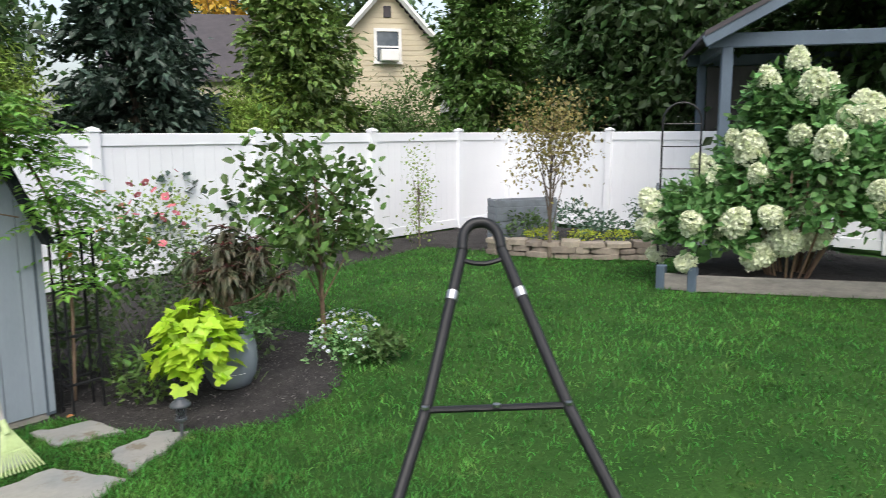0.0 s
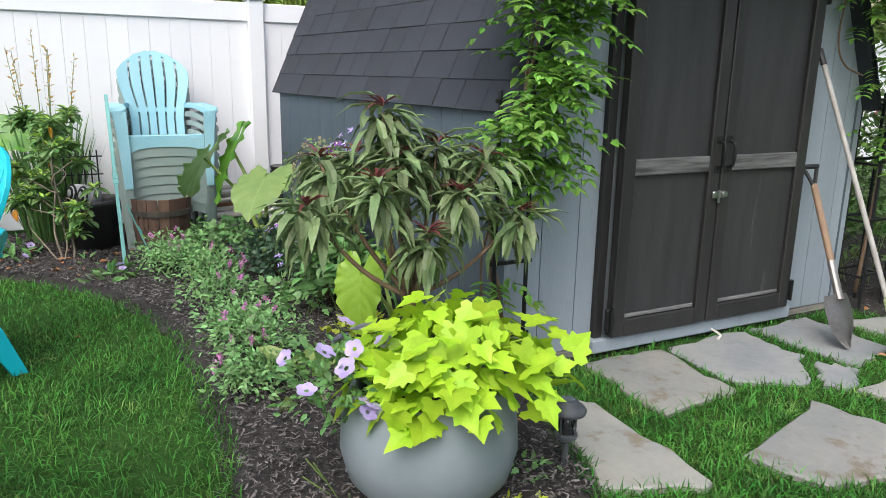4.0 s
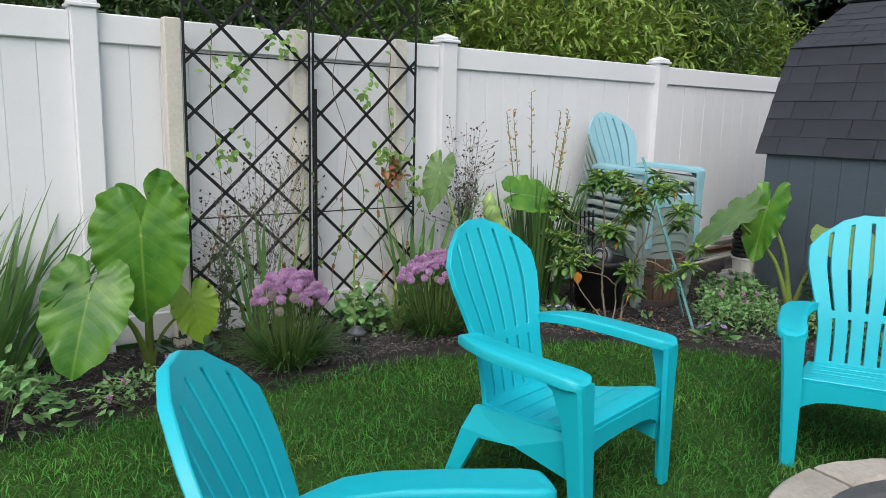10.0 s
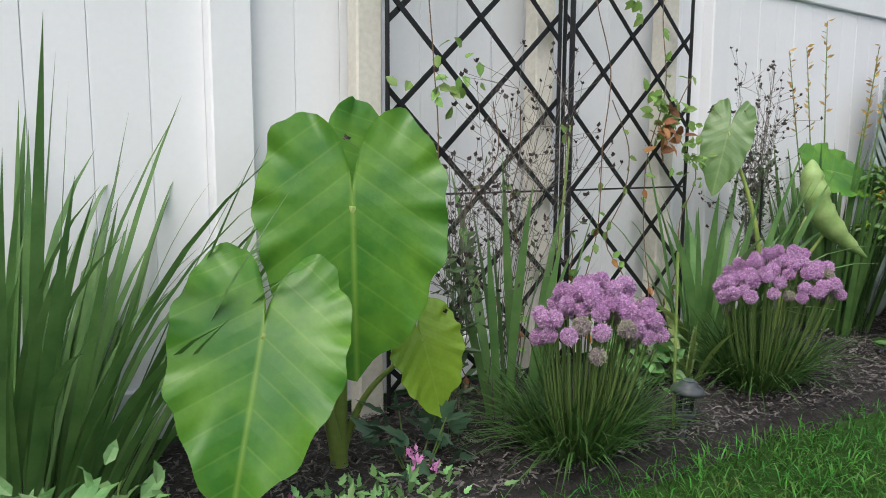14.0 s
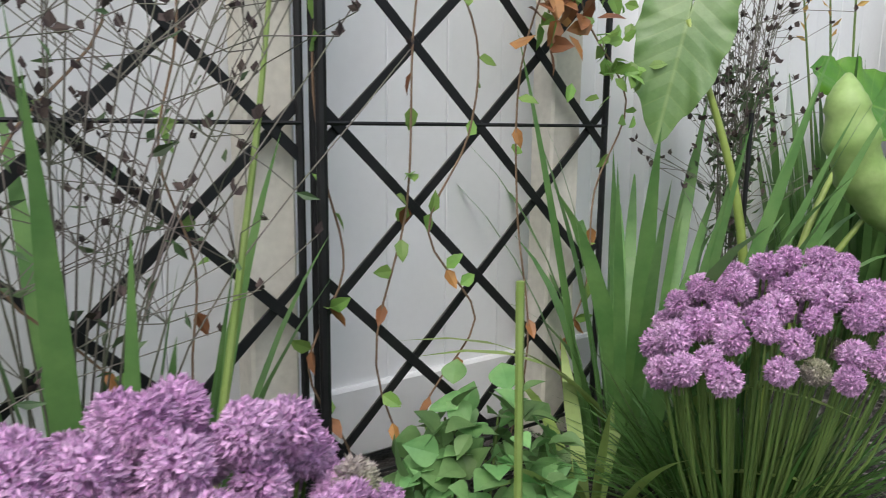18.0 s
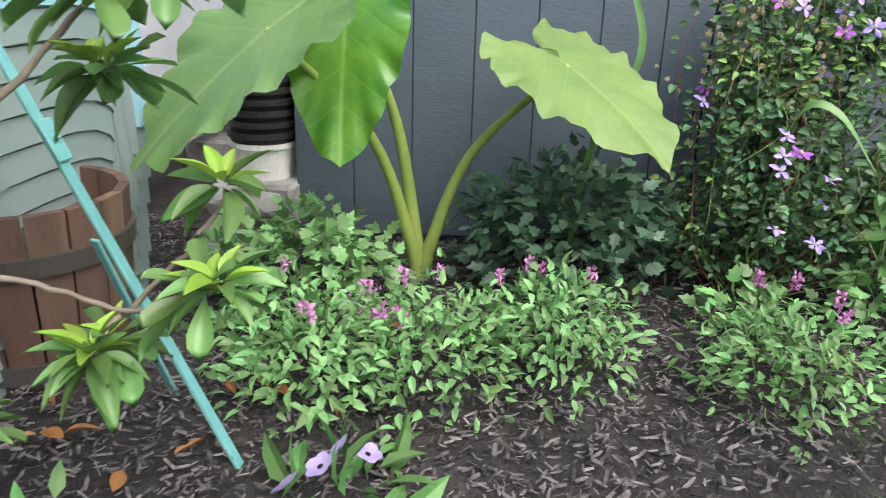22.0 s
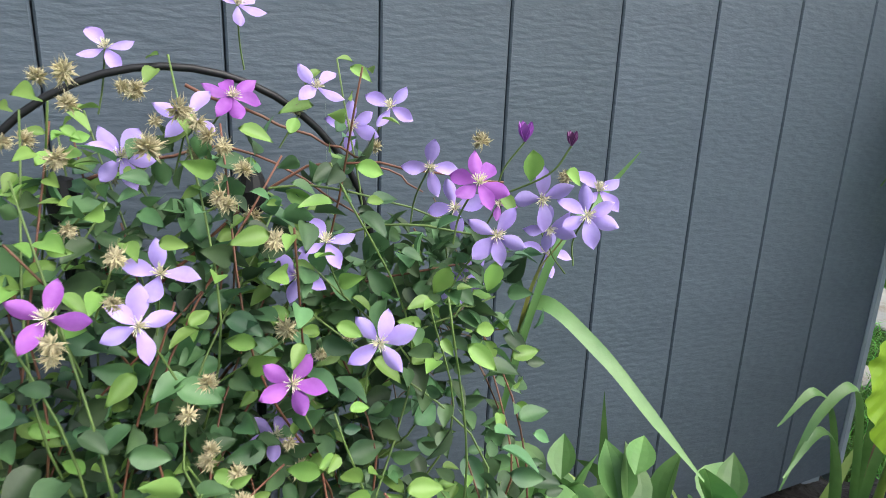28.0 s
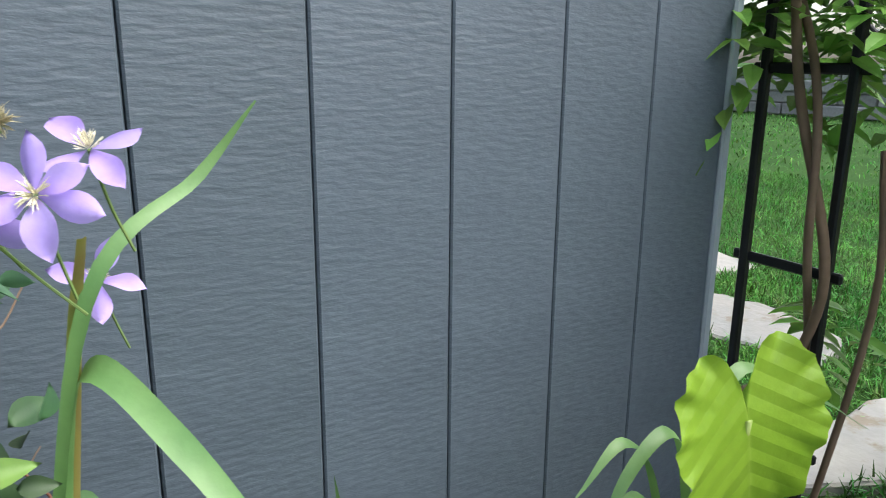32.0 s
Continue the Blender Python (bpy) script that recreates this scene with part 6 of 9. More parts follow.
def allium_clump(x, y, seed, n, rx, ry, lean):
    global HEAD
    g = np.random.default_rng(seed)
    p = thing("allium_clump", "clump of chive-like leaves crowded with purple allium balls", "plant", pose(x, y, 0), "purple alliums")
    b = Buf()
    k = 620
    a = g.uniform(0, 6.283, k)
    q = np.sqrt(g.random(k))
    blades(b, np.stack([0.11 * q * np.cos(a), 0.09 * q * np.sin(a), 0 * a], 1), np.stack([0.75 * q * np.cos(a), 0.62 * q * np.sin(a), np.ones(k)], 1) + g.normal(0, 0.12, (k, 3)),
           g.uniform(0.24, 0.44, k), 0.0065, g.uniform(0.05, 0.75, k), g, 5)
    part("leaves", b, L_CHIVE, p, closed=False)
    pts = []
    tries = 0
    while len(pts) < n and tries < 9000:
        tries += 1
        aa, qq = g.uniform(0, 6.283), math.sqrt(g.random())
        c = np.array((rx * qq * math.cos(aa) + lean[0], ry * qq * math.sin(aa) + lean[1], 0.545 - 0.11 * qq * qq + g.uniform(-0.035, 0.02)))
        if len(pts) > 0.93 * n:
            c[2] -= 0.09
        if all(np.linalg.norm(c - o) > 0.0415 for o in pts):
            pts.append(c)
    for i, c in enumerate(pts):
        part("stem", Buf().tube([(c[0] * 0.3, c[1] * 0.3, 0.0), (c[0] * 0.75, c[1] * 0.75, c[2] * 0.55), tuple(c)], [0.003, 0.0026, 0.002], 5), STEM, p)
        s = g.uniform(0.86, 1.12)
        m = Matrix.Translation(c) @ Euler(g.uniform(0, 6, 3)).to_matrix().to_4x4() @ Matrix.Scale(s, 4)
        if HEAD is None:
            HEAD = [part("flower_head", allium_head(), ALLIUM, p, at=m, closed=False), None]
            old = part("faded_flower_head", allium_head(), ALLIUM_OLD, p, at=Matrix.Translation(c + np.array((0.05, -0.02, -0.05))) @ Matrix.Scale(0.85, 4), closed=False)
            HEAD[1] = old
        else:
            again(HEAD[1] if i > 0.93 * n or g.random() < 0.03 else HEAD[0], m, p)
    return p


allium_clump(-3.95, 3.12, 31, 66, 0.19, 0.15, (-0.02, -0.10))
allium_clump(-2.93, 3.18, 32, 86, 0.29, 0.17, (-0.02, -0.08))


def airy(label, x, y, h, spread, n, seed, leafy=3, size=0.042, lean=(0, 0)):
    """Thin branching stems with small leaves below and dark seed heads above."""
    g = np.random.default_rng(seed)
    p = thing("seedhead_plant", label, "plant", pose(x, y, 0))
    lf, sd = Buf(), Buf()
    lp = []
    for k in range(n):
        a = g.uniform(0, 6.283)
        r = spread * math.sqrt(g.random())
        top = np.array((r * math.cos(a) + lean[0], r * 0.55 * math.sin(a) + lean[1], h * g.uniform(0.62, 1.0)))
        mid = np.array((top[0] * 0.35, top[1] * 0.35, top[2] * 0.55))
        line = curve([(g.normal(0, 0.02), g.normal(0, 0.02), 0), tuple(mid), tuple(top)], 4)
        st = Buf().tube(line, np.linspace(0.002, 0.0009, len(line)), 4, caps=False)
        lp += list(line[1:7])
        tips = [top]
        for j in range(g.integers(7, 11)):
            s = line[g.integers(4, len(line) - 1)]
            t = s + np.array((g.normal(0, 0.12), g.normal(0, 0.06), g.uniform(0.02, 0.17)))
            st.tube([s, (s + t) / 2 + g.normal(0, 0.012, 3), t], 0.0009, 3, caps=False)
            tips.append(t)
        part("stem", st, AIRY_STEM, p, closed=False)
        tips = np.array(tips)
        for _ in range(3):
            leaves(sd, tips, g.normal(0, 0.5, tips.shape) + (0, 0, 1), g.normal(0, 1, tips.shape), 0.0165 * g.uniform(0.6, 1.25, len(tips)), 0.7, SMALL)
    part("seed_heads", sd, SEED, p, closed=False)
    lp = np.array(lp)
    lp = np.repeat(lp[lp[:, 2] < h * 0.7], leafy, 0) + g.normal(0, 0.016, (leafy * (lp[:, 2] < h * 0.7).sum(), 3))
    leaves(lf, lp, g.normal(0, 1, lp.shape) + (0, 0, 0.2), g.normal(0, 1, lp.shape), size * g.uniform(0.6, 1.2, len(lp)), 0.36, SMALL)
    part("leaves", lf, L_AIRY, p, closed=False)
    return p


airy("airy perennial with dark seed heads in front of the trellis", -3.98, 3.48, 1.30, 0.42, 20, 41, leafy=1, size=0.034, lean=(0.10, -0.06))
airy("tall grey-green perennial with dark seed heads", -4.19, 3.40, 0.98, 0.14, 13, 44, leafy=3, size=0.05)
airy("upright perennial with dark seed heads beside the fence", -2.44, 3.56, 1.36, 0.16, 26, 42, leafy=3)
part("plant_hoop", Buf().tube([(-2.55, 3.45, 0), (-2.55, 3.45, 0.8)], 0.006, 6), BLACK_STEEL)
tagged(bpy.data.objects["plant_hoop"], "thin black plant support rod", "rod")


# thin vines on the trellis, with a few green and dead leaves
g = np.random.default_rng(50)
vine = thing("trellis_vine", "thin climbing vine with sparse green and dead leaves", "vine")
st, lf, dd = Buf(), Buf(), Buf()
for x0 in (-4.15, -3.95, -3.75, -3.5, -3.35, -3.25, -3.05, -2.9):
    pts = [(x0 + g.normal(0, 0.05), 3.62 + g.normal(0, 0.01), z) for z in np.linspace(0.02, g.uniform(1.0, 2.0), 7)]
    line = curve(pts, 5)
    part("vine_stem", Buf().tube(line, 0.0022, 5), TWIG, vine)
    k = line[g.integers(4, len(line), 9)]
    leaves(lf, k, g.normal(0, 1, k.shape) + (0, -0.6, -0.2), g.normal(0, .5, k.shape) + (0, -1, 0.4), 0.045, 0.6, OVAL)
    k = line[g.integers(2, max(3, len(line) // 2), 4)]
    leaves(dd, k, g.normal(0, .4, k.shape) + (0, -0.3, -1), g.normal(0, 1, k.shape), 0.045, 0.5, OVAL)
for c, n_, buf, s in (((-3.02, 3.60, 1.08), 46, lf, 0.055), ((-3.04, 3.58, 0.98), 26, dd, 0.06), ((-2.86, 3.58, 0.92), 40, lf, 0.04), ((-4.05, 3.6, 1.6), 26, lf, 0.05), ((-3.75, 3.6, 1.75), 20, lf, 0.05), ((-4.1, 3.6, 1.15), 18, lf, 0.05), ((-3.2, 3.6, 1.5), 14, lf, 0.05)):
    k = np.array(c) + g.normal(0, 0.055, (n_, 3)) * (1, 0.3, 1)
    leaves(buf, k, g.normal(0, 1, k.shape) + (0, -0.4, -0.4), g.normal(0, .5, k.shape) + (0, -1, 0.5), s, 0.6, OVAL)
part("green_leaves", lf, L_CLEM_NEW, vine, closed=False)
part("dead_leaves", dd, L_DEAD, vine, "dead brown leaves", closed=False)


# rhododendron
def rhododendron():
    g = np.random.default_rng(60)
    p = thing("rhododendron", "open rhododendron with whorls of green leaves and pale bare branches", "shrub")
    # main stems and side branches: points from the ground or the fork out to the tip, thickness at the foot
    limbs = [([(-1.75, 2.84, 0.0), (-1.784, 2.856, 0.17), (-1.782, 2.879, 0.34), (-1.756, 2.897, 0.53), (-1.79, 2.89, 0.77), (-1.86, 2.86, 0.96)], 0.0085),
             ([(-1.75, 2.79, 0.0), (-1.72, 2.80, 0.16), (-1.735, 2.79, 0.28), (-1.706, 2.715, 0.36)], 0.0065), ([(-1.77, 2.81, 0.0), (-1.85, 2.88, 0.12), (-1.93, 2.93, 0.24), (-1.95, 3.0, 0.34)], 0.006),
             ([(-1.69, 2.77, 0.0), (-1.682, 2.774, 0.12), (-1.70, 2.72, 0.30), (-1.75, 2.62, 0.52), (-1.76, 2.55, 0.62), (-1.62, 2.47, 0.76), (-1.66, 2.36, 0.84)], 0.008),
             ([(-1.756, 2.897, 0.51), (-1.69, 3.03, 0.585), (-1.82, 3.15, 0.67), (-1.79, 3.29, 0.73)], 0.0055), ([(-1.735, 2.79, 0.27), (-1.79, 2.86, 0.335), (-1.90, 2.95, 0.36), (-1.953, 2.969, 0.38)], 0.005),
             ([(-1.782, 2.88, 0.37), (-1.83, 2.94, 0.41), (-1.89, 3.03, 0.46)], 0.0045), ([(-1.70, 2.71, 0.40), (-1.696, 2.64, 0.471), (-1.63, 2.55, 0.45), (-1.589, 2.455, 0.40), (-1.62, 2.33, 0.45)], 0.005),
             ([(-1.589, 2.455, 0.40), (-1.56, 2.38, 0.48), (-1.537, 2.328, 0.55)], 0.004), ([(-1.60, 2.46, 0.40), (-1.644, 2.478, 0.36)], 0.004), ([(-1.74, 2.63, 0.50), (-1.88, 2.60, 0.60), (-2.0, 2.586, 0.66)], 0.0055),
             ([(-1.75, 2.90, 0.66), (-1.77, 2.78, 0.76), (-1.772, 2.72, 0.92)], 0.0055), ([(-1.77, 2.80, 0.74), (-1.764, 2.677, 0.745)], 0.004), ([(-1.76, 2.56, 0.60), (-1.75, 2.53, 0.80), (-1.72, 2.51, 0.94)], 0.005),
             ([(-1.79, 2.89, 0.77), (-1.72, 2.95, 0.88), (-1.67, 2.97, 0.98)], 0.0045), ([(-1.70, 2.75, 0.12), (-1.668, 2.703, 0.22)], 0.004), ([(-1.80, 3.04, 0.60), (-1.86, 3.16, 0.55)], 0.004)]
    for pts, r0 in limbs:
        line = curve(pts, 6)
        part("branch", Buf().tube(line + g.normal(0, 0.0016, line.shape), np.linspace(r0, max(0.003, r0 * 0.45), len(line)) * (1 + 0.1 * np.sin(np.arange(len(line)) * 2.1)), 8), GREY_TWIG, p, smooth=True)
    # whorls of leaves: where, how wide, how many heads crowd there
    whorls = [((-1.782, 3.301, 0.74), 0.09, 8), ((-1.87, 3.20, 0.55), 0.10, 9), ((-1.90, 3.04, 0.475), 0.10, 9), ((-1.953, 2.969, 0.40), 0.08, 7), ((-1.99, 2.60, 0.68), 0.065, 8), ((-1.95, 2.60, 0.62), 0.03, 1),
              ((-1.764, 2.677, 0.75), 0.07, 5), ((-1.665, 2.353, 0.845), 0.06, 4), ((-1.706, 2.715, 0.38), 0.05, 4), ((-1.644, 2.478, 0.365), 0.04, 3), ((-1.638, 2.297, 0.475), 0.03, 2), ((-1.537, 2.328, 0.57), 0.02, 1),
              ((-1.668, 2.703, 0.235), 0.03, 2), ((-1.86, 2.86, 0.97), 0.10, 9), ((-1.772, 2.72, 0.93), 0.08, 6), ((-1.72, 2.51, 0.95), 0.10, 9), ((-1.66, 2.97, 0.99), 0.06, 3), ((-1.80, 2.60, 0.86), 0.05, 3), ((-1.60, 2.44, 0.72), 0.04, 2)]
    lf, nw, yl = Buf(), Buf(), Buf()
    for c0, wide, k in whorls:
        for j in range(k):
            c = np.array(c0) + (g.normal(0, 0.55, 3) * wide * (1, 1, 0.6) if j else 0)
            n = 15
            a = np.arange(n) * 2.4 + g.normal(0, 0.25, n)
            up = np.linspace(1.1, -0.7, n) + g.normal(0, 0.2, n)
            d = np.stack([np.cos(a), np.sin(a), up], 1)
            ln = np.linspace(0.05, 0.094, n) * g.uniform(0.75, 1.2, n)
            new_n = 5 if j == 0 else 2
            nr = (0, 0, 1) - d * 0.3 + g.normal(0, 0.25, (n, 3))
            leaves(lf, (c + unit(d) * 0.008)[new_n:], d[new_n:], nr[new_n:], ln[new_n:], 0.38, OBOV if j % 2 else FINE)
            leaves(nw, (c + unit(d) * 0.008)[:new_n], d[:new_n], nr[:new_n], ln[:new_n] * 1.1, 0.38, FINE)
            if g.random() < 0.22:
                leaves(yl, [c], [(g.normal(), g.normal(), -0.9)], [(0, 0, 1.0)], 0.075, 0.36, FINE)
    leaves(yl, [(-2.0, 2.90, 0.375)], [(-0.1, -0.25, -1)], [(-0.75, -0.75, 0.45)], 0.085, 0.75, FINE)
    part("leaves", lf, L_RHODO, p, closed=False, smooth=True)
    part("young_leaves", nw, L_RHODO_NEW, p, "light green young leaves", closed=False, smooth=True)
    part("yellow_leaves", yl, L_YELLOW, p, "yellowed old leaves", closed=False)
    return p


rhododendron()


def low_plant(name, label, x, y, radii, n, size, width, pattern, material, seed, z=None, flowers=None, up=0.6, category="plant", inner=0.35, stems=True):
    """A low mound of leaves, with flowers that stand above it: flowers is (count, material, size, kind)."""
    g = np.random.default_rng(seed)
    p = thing(name, label, category, pose(x, y, 0))
    b = Buf()
    mound(b, g, (0, 0, z if z is not None else radii[2] * 0.45), radii, n, size, width, pattern, up, inner)
    part("leaves", b, material, p, closed=False)
    if stems:
        for k in range(7):
            a = g.uniform(0, 6.283)
            part("stem", Buf().tube([(0.3 * radii[0] * math.cos(a) * 0.5, 0.3 * radii[1] * math.sin(a), 0), (radii[0] * 0.7 * math.cos(a), radii[1] * 0.7 * math.sin(a), radii[2] * g.uniform(0.5, 1.2))], 0.0025, 5), STEM, p)
    if flowers:
        k, fm, fs, kind = flowers
        b = Buf()
        if kind == "spike":
            m = 26
            pp = np.stack([g.normal(0, 0.006, m), g.normal(0, 0.006, m), np.linspace(0, fs, m)], 1)
            leaves(b, pp, unit(g.normal(0, 1, (m, 3)) + (0, 0, 0.8)), g.normal(0, 1, (m, 3)), 0.015, 0.6, SMALL)
        else:
            t = np.arange(5) * 1.2566
            leaves(b, np.zeros((5, 3)), np.stack([np.cos(t), np.sin(t), np.full(5, 0.25)], 1), np.repeat([(0, 0, 1.0)], 5, 0), fs, 0.85, ROUND)
        bloom = None
        for i in range(k):
            a, q = g.uniform(0, 6.283), math.sqrt(g.random())
            top = (z if z is not None else radii[2] * 0.45) + radii[2] * math.sqrt(max(0.05, 1 - q * q))
            c = Vector((radii[0] * q * math.cos(a), radii[1] * q * math.sin(a), top * g.uniform(0.92, 1.12)))
            tilt = Vector((*g.normal(0, 0.2 if kind == "spike" else 0.55, 2), 1)) + Vector((c.x, c.y, 0)) * (0.5 if kind == "spike" else 3)
            mt = Matrix.Translation(c) @ tilt.to_track_quat("Z", "Y").to_matrix().to_4x4() @ Matrix.Scale(g.uniform(0.8, 1.15), 4)
            if bloom is None:
                bloom = part("flower_spike" if kind == "spike" else "flower", b, fm, p, at=mt, closed=False)
            else:
                again(bloom, mt)
    return p


low_plant("round_leaf_plant", "low plant with round scalloped green leaves in the mulch", -3.30, 3.44, (0.17, 0.13, 0.20), 170, 0.066, 0.95, FINE, L_MOUND, 61)
low_plant("leafy_perennial", "dark leafy seedling under the elephant ear", -4.42, 3.28, (0.15, 0.12, 0.16), 50, 0.08, 0.5, CUT, L_DARKMOUND, 62)
low_plant("leafy_perennial", "low green perennial with small pink flowers in mulch", -4.72, 2.98, (0.30, 0.12, 0.13), 260, 0.042, 0.5, CUT, L_MOUND, 63, flowers=(5, PINK, 0.03, "spike"))
low_plant("mint_plant", "bushy green perennial at the end of the bed", -5.30, 2.98, (0.26, 0.18, 0.22), 260, 0.075, 0.42, LONG, L_MOUND, 64)
low_plant("bellflower", "low rosette with lavender bell flowers in the mulch", -2.05, 2.98, (0.15, 0.14, 0.09), 46, 0.10, 0.42, OVAL, L_HYD, 65, flowers=(9, PETUNIA, 0.026, "open"))
low_plant("bellflower", "low rosette with a pale lavender flower in the mulch", -1.49, 2.19, (0.13, 0.12, 0.07), 34, 0.10, 0.36, OVAL, L_HYD, 66, flowers=(4, PETUNIA, 0.028, "open"))
k = 70
for x, y, rx, h in ((-1.14, 2.36, .20, .16), (-1.08, 2.12, .20, .16), (-0.94, 1.86, .19, .15), (-0.98, 1.40, .20, .14), (-0.95, 1.00, .19, .11), (-0.96, 0.52, .20, .17), (-1.08, 0.20, .14, .13), (-1.02, 0.78, .15, .13)):
    k += 1
    low_plant("salvia_plant", "bushy light green perennial with short pink flower spikes", x, y, (rx * 1.1, rx, h * 1.1), 640, 0.034, 0.42, LONG if k % 2 else OVAL, L_MOUND, k, flowers=(4, PINK, 0.035, "spike"), inner=0.2)
low_plant("parsley_plant", "mound of cut light green leaves beside the stones", -0.78, 2.50, (0.29, 0.26, 0.20), 760, 0.042, 0.85, CUT, L_MOUND, 85)
low_plant("parsley_plant", "small plant of cut light green leaves in the mulch", -0.66, 1.40, (0.14, 0.12, 0.10), 90, 0.05, 0.8, CUT, L_MOUND, 86)
low_plant("parsley_plant", "cut light green leaves at the foot of the clematis", -0.62, 1.06, (0.16, 0.14, 0.14), 120, 0.05, 0.8, CUT, L_MOUND, 89)
low_plant("anemone_mound", "dark green mound of toothed leaves by the shed wall", -0.48, 1.84, (0.27, 0.32, 0.25), 1100, 0.05, 0.7, CUT, L_DARKMOUND, 87, z=0.13)
low_plant("hydrangea_shrub", "young hydrangea with broad toothed green leaves", -0.42, 0.90, (0.20, 0.24, 0.25), 300, 0.078, 0.62, FINE, L_HYD, 88, z=0.245, up=0.9)
low_plant("hosta", "small hosta with cream-edged leaves in the mulch", -0.86, 0.12, (0.16, 0.14, 0.13), 16, 0.15, 0.45, OVAL, L_SWORD_PALE, 90)
low_plant("leafy_perennial", "low yellowing perennial by the shed", -0.52, 0.48, (0.16, 0.15, 0.16), 90, 0.05, 0.7, CUT, L_GOLD, 91)
low_plant("weed_seedling", "small bright green seedling in the mulch", -1.62, 2.62, (0.05, 0.05, 0.05), 8, 0.06, 0.4, OVAL, L_MOUND, 92, stems=False)
low_plant("weed_seedling", "small bright green seedling in the mulch", -0.40, -0.80, (0.09, 0.07, 0.05), 40, 0.03, 0.7, CUT, L_MOUND, 93, stems=False)
low_plant("weed_seedling", "creeping leaves at the edge of the pot bed", -0.62, -0.98, (0.16, 0.05, 0.05), 60, 0.03, 0.7, CUT, L_GOLD, 94, stems=False)


# potted plants
def pot_vine(x, y, z, radii, n, size, seed, label, down=0.0):
    g = np.random.default_rng(seed)
    p = thing("sweet_potato_vine", label, "plant", pose(x, y, z))
    b, st = Buf(), Buf()
    d = ball_dirs(g, n)
    lump = 1 + g.normal(0, 0.08, n)
    pos = d * lump[:, None] * np.array(radii) * (0.55 + 0.45 * g.random((n, 1)) ** 0.4)
    pos[:, 2] -= down * np.linalg.norm(pos[:, :2], axis=1)
    leaves(b, pos, unit(d * (1, 1, 0) + g.normal(0, 0.5, (n, 3)) + (0, 0, -0.45)), unit(d + (0, 0, 0.9) + g.normal(0, 0.3, (n, 3))), size * g.uniform(0.65, 1.2, n), 1.0, LOBED)
    for q in pos[::4]:
        st.tube([(0, 0, -0.06), tuple(q * (0.5, 0.5, 0.7)), tuple(q)], 0.003, 5, caps=False)
    part("leaves", b, L_CHART, p, closed=False)
    part("stems", st, L_CHART, p, closed=False)
    return p


pot_vine(-0.67, -0.79, 0.42, (0.33, 0.30, 0.22), 230, 0.092, 101, "chartreuse sweet potato vine that fills the bowl planter", 0.0)
pot_vine(2.98, -0.52, 0.36, (0.30, 0.28, 0.38), 230, 0.11, 102, "chartreuse sweet potato vine hanging to the mulch", 0.1)
low_plant("petunia", "trailing petunia with lavender flowers over the planter rim", -0.98, -0.66, (0.20, 0.20, 0.16), 520, 0.034, 0.5, OVAL, L_HYD, 103, z=0.36, flowers=(15, PETUNIA, 0.036, "open"))
low_plant("petunia", "trailing petunia with lavender flowers in the planter", 3.42, -0.50, (0.17, 0.17, 0.10), 200, 0.04, 0.5, OVAL, L_HYD, 104, z=0.42, flowers=(10, PETUNIA, 0.034, "open"))


def peach(label, x, y, z0, tufts, seed, lm):
    """A dwarf peach: a short trunk, spread limbs and tufts of long hanging leaves with a maroon shoot."""
    g = np.random.default_rng(seed)
    p = thing("dwarf_peach_tree", label, "tree", pose(x, y, z0))
    lf = Buf()
    fork = np.array((g.normal(0, 0.02), g.normal(0, 0.02), 0.25))
    part("trunk", Buf().tube(curve([(0, 0, -0.05), (0.01, 0, 0.16), tuple(fork)], 5), 0.014, 9), TWIG, p, smooth=True)
    for t in tufts:
        t = np.array(t) * (0.78, 0.78, 1)
        line = curve([fork, fork * 0.5 + t * 0.5 + (0, 0, -0.04), t], 5)
        part("branch", Buf().tube(line, np.linspace(0.011, 0.005, len(line)), 7), TWIG, p, smooth=True)
        for c, n in ((t, 38), (t * 0.85 + fork * 0.15, 12)):
            a = g.uniform(0, 6.283, n)
            d = np.stack([np.cos(a), np.sin(a), g.uniform(-1.7, 0.45, n)], 1)
            leaves(lf, c + d * 0.012 + g.normal(0, 0.022, (n, 3)), d, np.stack([np.cos(a), np.sin(a), np.full(n, 0.8)], 1), 0.15 * g.uniform(0.7, 1.15, n), 0.23, LONG)
        n = 7
        a = g.uniform(0, 6.283, n)
        sh = Buf()
        leaves(sh, np.repeat((t + (0, 0, 0.02))[None], n, 0), np.stack([np.cos(a), np.sin(a), g.uniform(0.1, 0.9, n)], 1), (0, 0, 1), 0.09, 0.17, LONG)
        part("young_shoot", sh, L_MAROON, p, "maroon young shoot", closed=False)
    part("leaves", lf, lm, p, closed=False)
    return p


